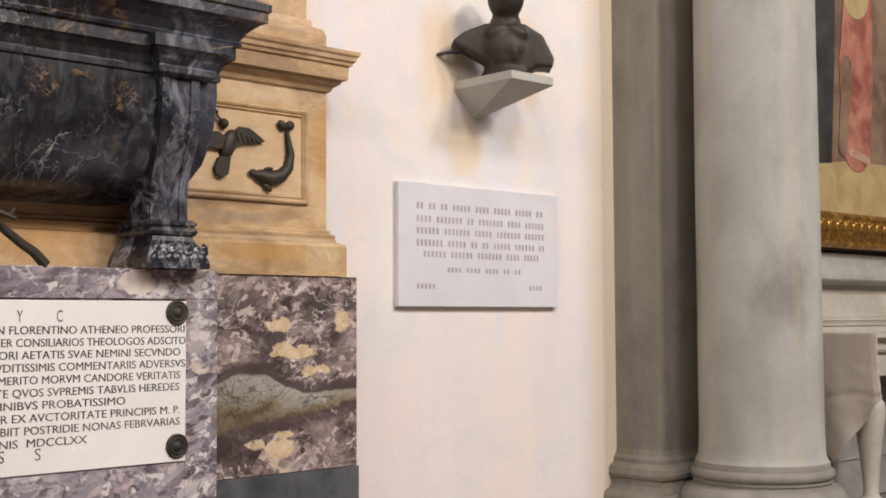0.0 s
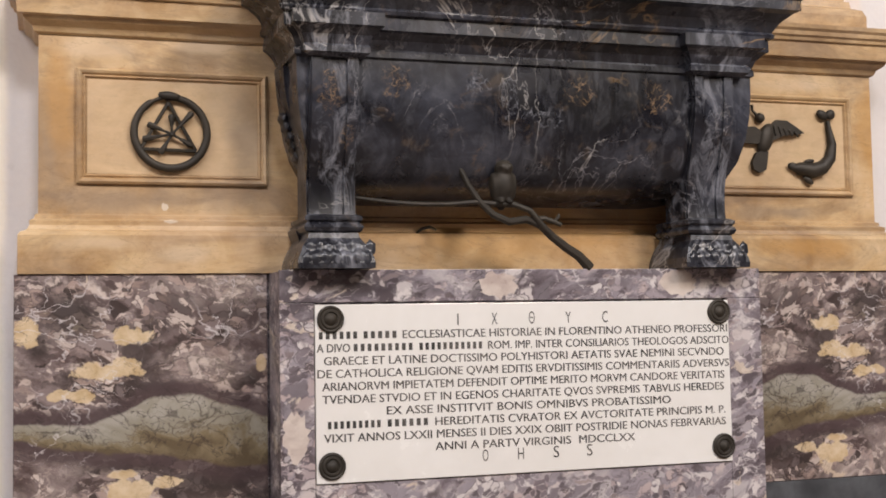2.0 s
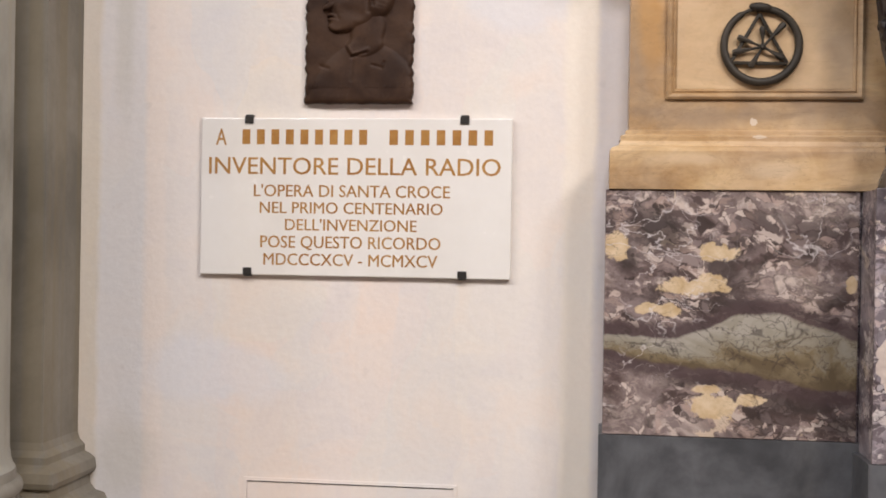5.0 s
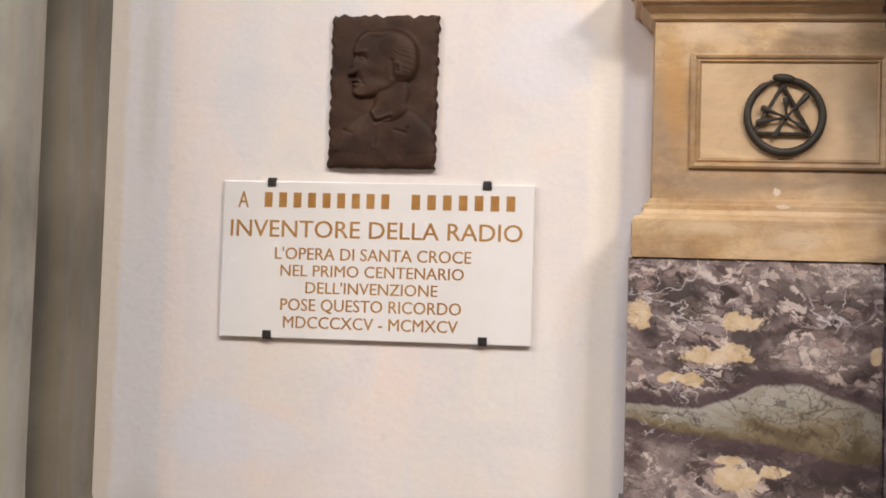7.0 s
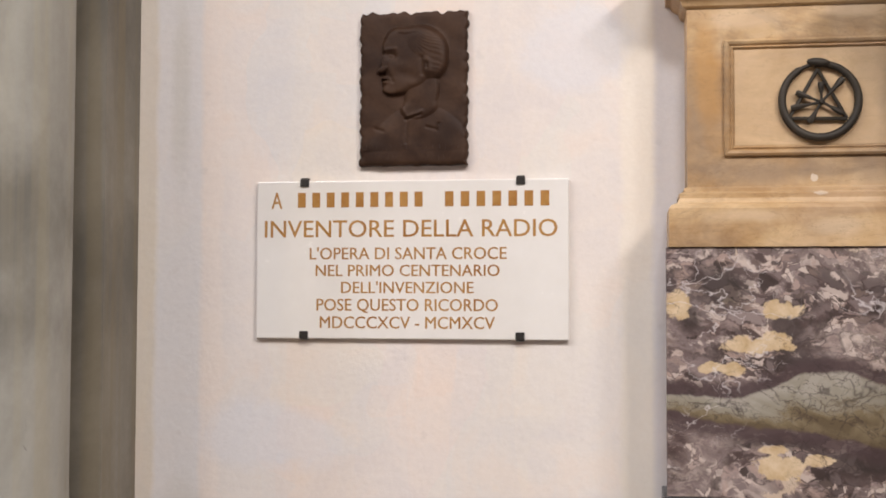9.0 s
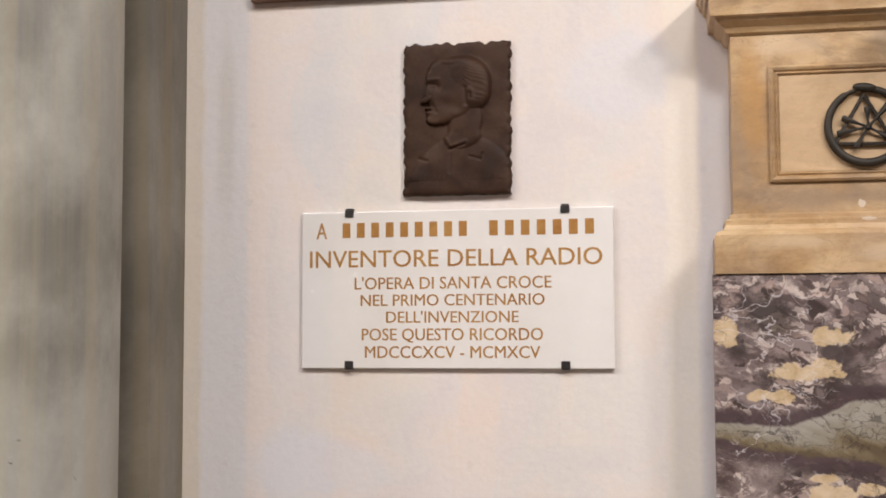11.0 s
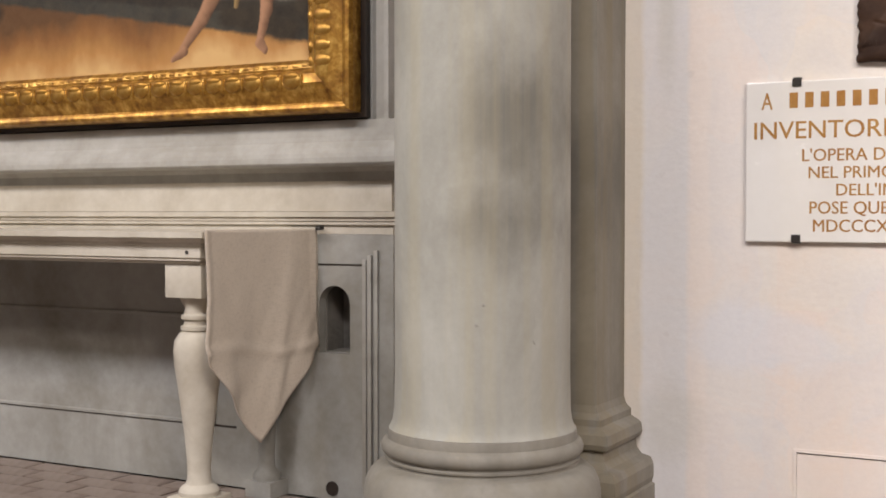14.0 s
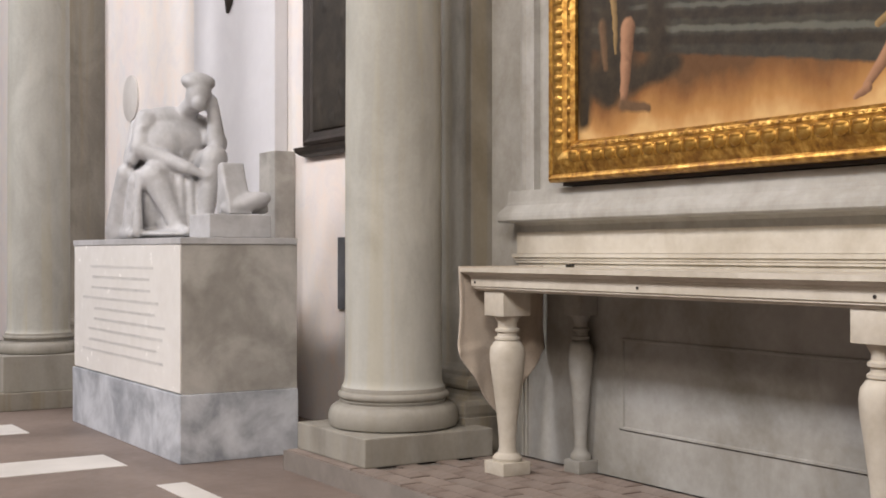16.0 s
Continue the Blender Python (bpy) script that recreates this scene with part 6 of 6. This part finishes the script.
owl_ob = solo("owl_statue", owl, BRONZE, "small dark bronze owl perched on the bare branch", "statue")
fused(owl_ob, 0.006, 2)
br = thing("bronze_branch", (2.94, -0.50, 1.655), "bare dark bronze branch reaching across below the sarcophagus", "branch")
main = [(2.945, -0.50, 1.656), (2.90, -0.505, 1.70), (2.845, -0.51, 1.733), (2.79, -0.515, 1.772), (2.745, -0.52, 1.812), (2.69, -0.52, 1.832), (2.625, -0.52, 1.822), (2.565, -0.515, 1.848), (2.515, -0.51, 1.895), (2.475, -0.505, 1.955), (2.445, -0.50, 2.02), (2.415, -0.495, 2.062)]
part("stem", tube(bmesh.new(), main, [0.020, 0.018, 0.017, 0.016, 0.015, 0.014, 0.014, 0.0135, 0.0125, 0.0115, 0.010, 0.008], 9), BRONZE, br, smooth=True)
part("twig", tube(bmesh.new(), [(2.80, -0.515, 1.765), (2.755, -0.53, 1.80), (2.70, -0.535, 1.862), (2.64, -0.53, 1.884), (2.58, -0.52, 1.886), (2.50, -0.51, 1.893), (2.40, -0.50, 1.885), (2.30, -0.49, 1.885), (2.18, -0.48, 1.893), (2.07, -0.47, 1.907)], [0.012, 0.012, 0.011, 0.011, 0.010, 0.009, 0.008, 0.008, 0.007, 0.006], 8), BRONZE, br, smooth=True)
part("twig", tube(bmesh.new(), [(2.70, -0.52, 1.83), (2.76, -0.525, 1.835), (2.80, -0.525, 1.822), (2.825, -0.525, 1.812)], [0.011, 0.010, 0.009, 0.007], 8), BRONZE, br, smooth=True)
part("twig", tube(bmesh.new(), [(2.415, -0.495, 2.06), (2.43, -0.50, 2.075), (2.445, -0.50, 2.085)], [0.006, 0.005, 0.004], 6), BRONZE, br, smooth=True)
part("twig", tube(bmesh.new(), [(2.35, -0.25, 1.795), (2.37, -0.27, 1.815), (2.40, -0.27, 1.822), (2.43, -0.26, 1.812)], [0.004, 0.006, 0.006, 0.004], 6), BRONZE, br, smooth=True)
part("twig", tube(bmesh.new(), [(2.795, -0.525, 1.822), (2.815, -0.53, 1.845), (2.812, -0.53, 1.852)], [0.007, 0.006, 0.004], 6), BRONZE, br, smooth=True)

# ---- bust on its shelf and the grey plaque below ----
shelf = bmesh.new()
top = [(5.42, -0.001), (5.73, -0.001), (5.73, -0.42), (5.42, -0.42)]
f = [[shelf.verts.new((x, y, z)) for x, y in pts] for pts, z in (
    ([(5.545, -0.001), (5.605, -0.001), (5.60, -0.02), (5.55, -0.02)], 2.53), ([(5.42, -0.001), (5.73, -0.001), (5.73, -0.415), (5.42, -0.415)], 2.662), (top, 2.665), (top, 2.705))]
for a, b in zip(f, f[1:]):
    for i in range(4):
        shelf.faces.new((a[i], a[(i + 1) % 4], b[(i + 1) % 4], b[i]))
shelf.faces.new(f[0][::-1])
shelf.faces.new(f[-1])
solo("bust_shelf", shelf, SERENA, "grey stone wedge-shaped wall shelf carrying the bust", "shelf")
bust = bmesh.new()
bx, by_, bz = 5.575, -0.23, 2.706
lathe(bust, bx, by_, [(0.12, bz), (0.12, bz + 0.025), (0.10, bz + 0.05), (0.11, bz + 0.10)], 20)
cape = [(-0.262, 0.195), (-0.20, 0.255), (-0.10, 0.300), (0.0, 0.31), (0.09, 0.295), (0.17, 0.235), (0.225, 0.10), (0.215, 0.045), (0.15, 0.055), (0.09, 0.02), (0.03, 0.0), (-0.05, 0.05), (-0.13, 0.105), (-0.20, 0.155)]
extrude_profile(bust, [(bx + x, bz + z) for x, z in cape], "y", by_ - 0.075, by_ + 0.075)
ball(bust, (bx - 0.01, by_ - 0.03, bz + 0.17), (0.12, 0.09, 0.12), sub=3)
ball(bust, (bx - 0.17, by_, bz + 0.205), (0.11, 0.06, 0.035), (0, -32, 0), 3)
ball(bust, (bx + 0.165, by_, bz + 0.15), (0.035, 0.075, 0.115), (0, -18, 0), 3)
for s in (-1, 1):
    ball(bust, (bx + s * 0.05, by_ - 0.095, bz + 0.25), (0.055, 0.02, 0.03), (0, s * 35, 0), 2)
    ball(bust, (bx + s * 0.03, by_ - 0.105, bz + 0.15), (0.012, 0.016, 0.085), (0, s * -8, 0), 2)
ball(bust, (bx, by_ - 0.005, bz + 0.315), (0.075, 0.075, 0.07), sub=3)
ball(bust, (bx, by_ - 0.035, bz + 0.455), (0.088, 0.11, 0.13), sub=3)
for q in bust.verts:
    q.co = Vector((bx + (q.co.x - bx) * 1.10, by_ + (q.co.y - by_) * 1.05, bz + (q.co.z - bz) * 0.92))
bmesh.ops.rotate(bust, cent=(bx, by_, 0), matrix=Matrix.Rotation(radians(-42), 3, "Z"), verts=bust.verts[:])
bust_ob = solo("bronze_bust", bust, BRONZE, "dark bronze portrait bust with a wide collar on the wall shelf", "statue")
fused(bust_ob, 0.012, 4)
bolt = tube(bmesh.new(), [(5.30, -0.001, 2.83), (5.34, -0.06, 2.84), (5.46, -0.17, 2.865)], [0.009, 0.009, 0.009], 8)
solo("iron_stay", bolt, IRON, "thin dark iron stay between wall and bust", "stay", smooth=True)
gp = plaque("memorial_plaque", 5.003, 6.190, 1.523, 2.150, 0.0, 0.035, GREY_WHITE, "bluish white marble plaque with faded lettering below the bust")
rnd = random.Random(2)
for x0, x1, z in ((5.118, 6.067, 2.034), (5.118, 6.072, 1.968), (5.118, 6.085, 1.908), (5.117, 6.075, 1.846), (5.165, 6.03, 1.79), (5.33, 5.885, 1.712), (5.118, 5.312, 1.626), (5.945, 6.085, 1.627)):
    x = x0
    while x < x1 - 0.03:
        n = rnd.choice((2, 4, 5, 6, 7))
        e = min(x + n * 0.027, x1)
        letter_bars(gp, x, e, z, 0.036 if z > 1.75 else 0.028, -0.0358, max(1, round((e - x) / 0.027)), FADED_LETTER, "faded bars of writing")
        x = e + 0.030

# ---- the seated marble figure on its pedestal, far along the wall ----
ped = thing("monument_pedestal", (-8.85, -1.3, 0.0), "large marble pedestal with a veined blue-grey base and worn writing", "pedestal")
QX0, QX1, QY0, QY1 = -10.15, -7.59, -1.745, -0.88
part("base_block", boxed(QX0 - 0.02, QX1 + 0.02, QY0 - 0.02, QY1, 0.0, 0.47, bevel=0.008), BLUE_MARBLE, ped, "veined blue-grey marble base")
# grey die behind a white front: the sides' shade put into the colour
part("die", boxed(QX0, QX1, QY0, QY1, 0.47, 1.50, bevel=0.006), PED_GREY, ped)
part("front_slab", boxed(QX0 + 0.01, QX1 - 0.004, QY0 - 0.012, QY0 - 0.001, 0.48, 1.50, bevel=0.003), WHITE_MARBLE, ped, "white marble front")
part("top_slab", boxed(QX0 - 0.015, QX1 + 0.01, QY0 - 0.018, QY1, 1.50, 1.547, bevel=0.006), STATUARY, ped)
rnd = random.Random(5)
for i in range(9):
    a = QX0 + 0.25 + rnd.uniform(0, 0.35)
    tagged(part("inscription_bar", bars(bmesh.new(), a, QX1 - 0.25 - rnd.uniform(0, 0.4), 1.33 - 0.085 * i, 0.026, QY0 - 0.0124, 46), PALE_LETTER, ped, "faded bars of writing"), kind="stuff")
solo("monument_slab", boxed(-11.6, -9.62, -0.13, -0.001, 0.0, 4.6, bevel=0.01), GREY_WHITE, "tall white marble slab behind the seated figure", "slab")
solo("slab_buttress", boxed(-9.80, -9.46, -0.20, -0.001, 0.0, 2.34, bevel=0.01), PED_GREY, "short grey marble pier against the white slab", "pier")
st = bmesh.new()
limb(st, (-9.12, -1.36, 1.86), (-8.98, -1.27, 2.36), 0.24, 0.20)              # bowed torso
ball(st, (-8.95, -1.28, 2.45), (0.16, 0.31, 0.15), (-6, 8, 0), 3)             # shoulders
limb(st, (-8.88, -1.24, 2.54), (-8.74, -1.22, 2.62), 0.085, 0.08, steps=2)    # neck
ball(st, (-8.66, -1.215, 2.665), (0.115, 0.098, 0.135), (0, 28, 0), 3)        # head
ball(st, (-8.59, -1.235, 2.60), (0.06, 0.06, 0.07))                           # beard
ball(st, (-9.10, -1.42, 2.18), (0.21, 0.24, 0.30), (0, 14, 0), 3)             # mantle on the back
ball(st, (-8.69, -1.205, 2.775), (0.14, 0.135, 0.075), (0, 16, 0), 3)         # cap
limb(st, (-8.93, -1.53, 2.47), (-8.86, -1.605, 2.25), 0.105, 0.085)           # arm across the lap
limb(st, (-8.85, -1.60, 2.24), (-8.56, -1.34, 2.09), 0.082, 0.055)
limb(st, (-8.55, -1.33, 2.085), (-8.47, -1.22, 2.02), 0.048, 0.022)
limb(st, (-8.96, -1.03, 2.45), (-8.66, -1.06, 2.30), 0.105, 0.085)            # arm that props the head
limb(st, (-8.64, -1.07, 2.29), (-8.66, -1.095, 2.58), 0.078, 0.052)
ball(st, (-8.645, -1.11, 2.62), (0.05, 0.05, 0.06))
limb(st, (-9.15, -1.17, 1.98), (-8.56, -1.13, 2.17), 0.16, 0.115)             # raised knee
limb(st, (-8.55, -1.14, 2.15), (-8.50, -1.22, 1.72), 0.105, 0.065)
limb(st, (-8.50, -1.23, 1.68), (-8.36, -1.27, 1.63), 0.055, 0.04)
limb(st, (-9.15, -1.50, 1.93), (-8.74, -1.54, 2.02), 0.165, 0.13)             # lower knee
limb(st, (-8.72, -1.53, 2.00), (-8.56, -1.42, 1.66), 0.115, 0.07)
limb(st, (-8.56, -1.42, 1.62), (-8.38, -1.40, 1.60), 0.06, 0.04)
limb(st, (-9.02, -1.64, 2.05), (-9.22, -1.63, 1.62), 0.11, 0.15)              # robe hanging at the side
limb(st, (-8.84, -1.63, 1.98), (-8.92, -1.62, 1.60), 0.085, 0.10)
limb(st, (-8.92, -1.34, 2.02), (-8.72, -1.36, 1.66), 0.20, 0.17)              # lap and skirt of the robe
for k in range(6):                                                            # folds
    limb(st, (-8.76 - 0.05 * k, -1.655, 2.06 - 0.004 * k), (-8.68 - 0.11 * k, -1.69 + 0.012 * (k % 2), 1.59), 0.026, 0.042, steps=14)
for k in range(4):
    limb(st, (-8.66 + 0.03 * k, -1.44 + 0.07 * k, 2.03), (-8.53 + 0.01 * k, -1.47 + 0.075 * k, 1.59), 0.026, 0.036, steps=14)
for k in range(3):
    limb(st, (-9.02 + 0.09 * k, -1.60, 2.46 - 0.03 * k), (-8.98 + 0.05 * k, -1.66, 2.15), 0.035, 0.04, steps=10)
ball(st, (-8.90, -1.34, 2.30), (0.22, 0.27, 0.20), (0, 20, 0), 3)             # chest
ball(st, (-8.80, -1.32, 1.84), (0.24, 0.26, 0.27), sub=3)                     # robe gathered in the lap
ball(st, (-8.95, -1.50, 1.80), (0.24, 0.17, 0.25), (0, -12, 0), 3)
for k in range(5):                                                            # draped chest folds
    limb(st, (-8.90 + 0.02 * k, -1.585 + 0.05 * k, 2.40 - 0.05 * k), (-8.70, -1.36 + 0.03 * k, 2.26 - 0.055 * k), 0.030, 0.022, steps=12)
limb(st, (-9.10, -1.66, 1.60), (-8.75, -1.72, 1.575), 0.05, 0.035, steps=6)   # hem over the edge
ball(st, (-8.95, -1.36, 1.585), (0.62, 0.36, 0.045), sub=3)
box(st, -9.55, -9.02, -1.60, -0.98, 1.548, 1.90)
st_ob = solo("seated_statue", st, STATUARY, "greyish white marble statue of a seated, bowed figure", "statue")
fused(st_ob, 0.014, 3)
solo("statue_block", boxed(-8.05, -7.66, -1.52, -1.05, 1.548, 1.715, bevel=0.01), STATUARY, "low marble block beside the seated statue", "block")
bk = bmesh.new()
extrude_profile(bk, [(-7.99, 1.716), (-7.74, 1.716), (-7.76, 1.80), (-7.84, 1.95), (-7.90, 2.10), (-7.97, 2.08)], "y", -1.34, -1.16)
ball(bk, (-7.84, -1.17, 1.80), (0.13, 0.20, 0.075), (14, 0, 0), 3)
limb(bk, (-7.86, -1.32, 1.76), (-7.86, -1.02, 1.76), 0.04, 0.04)
fused(solo("marble_carving", bk, STATUARY, "small white marble carving on the block beside the statue", "statue"), 0.014, 3)

# dark framed tablet, plate and oval on the far wall
dp = thing("dark_relief_frame", (-8.4, -0.02, 2.27), "black framed dark relief panel on the plaster wall", "relief")
part("frame", frame_ring(bmesh.new(), -9.17, -7.5, 2.36, 4.6, -0.001, [(0.0, 0.0), (0.0, 0.07), (0.03, 0.08), (0.06, 0.06), (0.10, 0.05), (0.12, 0.02)]), EBONY, dp, "black moulded frame")
part("panel", boxed(-9.06, -7.61, -0.02, -0.002, 2.47, 4.5), BRONZE, dp, "dark relief panel")
part("ledge", band(bmesh.new(), -9.20, -7.48, -0.06, -0.001, [(-0.02, 2.265), (0.02, 2.285), (0.05, 2.31), (0.06, 2.345), (0.0, 2.355)]), EBONY, dp, "black ledge")
lump = bmesh.new()
rnd = random.Random(8)
for k in range(26):
    ball(lump, (rnd.uniform(-9.0, -7.7), -0.025, rnd.uniform(2.52, 4.4)), (rnd.uniform(0.04, 0.12), 0.03, rnd.uniform(0.05, 0.14)), (0, rnd.uniform(-40, 40), 0), 2)
box(lump, -9.04, -7.63, -0.045, -0.022, 2.48, 4.48)
fused(part("relief_carving", lump, BRONZE, dp, "dark modelled forms"), 0.02, 2)
solo("wall_plate", boxed(-8.60, -7.9, -0.03, -0.001, 0.975, 1.57, bevel=0.004), BARDIGLIO, "dark stone plate low on the plaster wall", "plate")
bm = lathe(bmesh.new(), 0, 0, [(0.29, 0.0), (0.29, 0.02), (0.25, 0.03), (0.01, 0.03)], 32)
bmesh.ops.transform(bm, matrix=Matrix.Translation((-14.0 + 0.02, -0.001, 3.29)) @ Matrix.Diagonal((0.95, 1, 0.95, 1)) @ Matrix.Rotation(radians(90), 4, "X"), verts=bm.verts[:])
solo("oval_medallion", bm, STRIP, "faint round medallion in the cream plaster wall", "medallion", smooth=True)
bm = tube(bmesh.new(), [(-10.55, -0.15, 4.02), (-10.60, -0.16, 3.86), (-10.66, -0.15, 3.75)], [0.03, 0.045, 0.015], 8)
solo("slab_ornament", bm, BRONZE, "small dark metal ornament on the white slab", "ornament")

# added housings, out of view, for the two warm lamps
for name, eye, tgt in (("floodlight", (6.2, -9.42, 7.42), (2.6, 0.0, 2.0)), ("floodlight", (-4.6, -5.62, 6.93), (-4.0, 0.0, 1.6))):
    bm = boxed(-0.16, 0.16, -0.16, 0.16, 0.03, 0.16, bevel=0.01)
    bmesh.ops.transform(bm, matrix=look(eye, tgt), verts=bm.verts[:])
    tube(bm, [(eye[0], eye[1] - 0.12, 0.0), (eye[0], eye[1] - 0.12, eye[2] - 0.05)], [0.03, 0.03], 10)
    solo(name, bm, IRON, "added black metal floodlight housing, unseen across the nave", "floodlight", "floodlights")

# old chips and scratches in the column's shaft
for ang, z, w, h, tilt in ((-62.7, 1.122, 0.010, 0.009, 10), (-67.0, 1.053, 0.012, 0.008, -20), (-30.0, 0.992, 0.004, 0.020, 35)):
    cxp, cyp = C1[0] + (C1[2] + 0.0012) * math.cos(radians(ang)), C1[1] + (C1[2] + 0.0012) * math.sin(radians(ang))
    bm = bmesh.new()
    ball(bm, (0, 0, 0), (0.0016, w * 0.7, h * 0.7), (tilt, 0, 0), 1)
    bmesh.ops.transform(bm, matrix=pose(cxp, cyp, z, 0, 0, ang), verts=bm.verts[:])
    solo("stone_chip", bm, CHIP, "small shallow grey chip in the grey column shaft", "chip", "chips in the column")

# ---- terracotta bricks of the altar step ----
brick = boxed(-0.142, 0.142, -0.068, 0.068, -0.012, 0.0)
brick_mesh = mesh_of(brick, "brick", TILE)
rnd = random.Random(12)
row = 0
y = -1.165
while y < -0.12:
    x = -5.95 + (0.146 if row % 2 else 0.0)
    while x < -2.0:
        ob = new("brick", brick_mesh)
        ob.matrix_basis = pose(x, y, FLOOR_STEP + rnd.uniform(-0.002, 0.0025), 0, 0, rnd.uniform(-0.6, 0.6))
        if not (x > -1.9):
            adopt(ob, step_left)
        x += 0.292
    y += 0.144
    row += 1
# the rest of both steps, in one sheet of bricks
bm = bmesh.new()
for x0, x1 in ((-7.0, -6.10), (-1.85, -0.9)):
    y, row = -1.165, 0
    while y < -0.12:
        x = x0 + 0.15
        while x < x1 - 0.14:
            box(bm, x - 0.142, x + 0.142, y - 0.068, y + 0.068, FLOOR_STEP - 0.012, FLOOR_STEP)
            x += 0.292
        y += 0.144
tagged(part("paving_bricks", bm, TILE, step_left), kind="stuff")
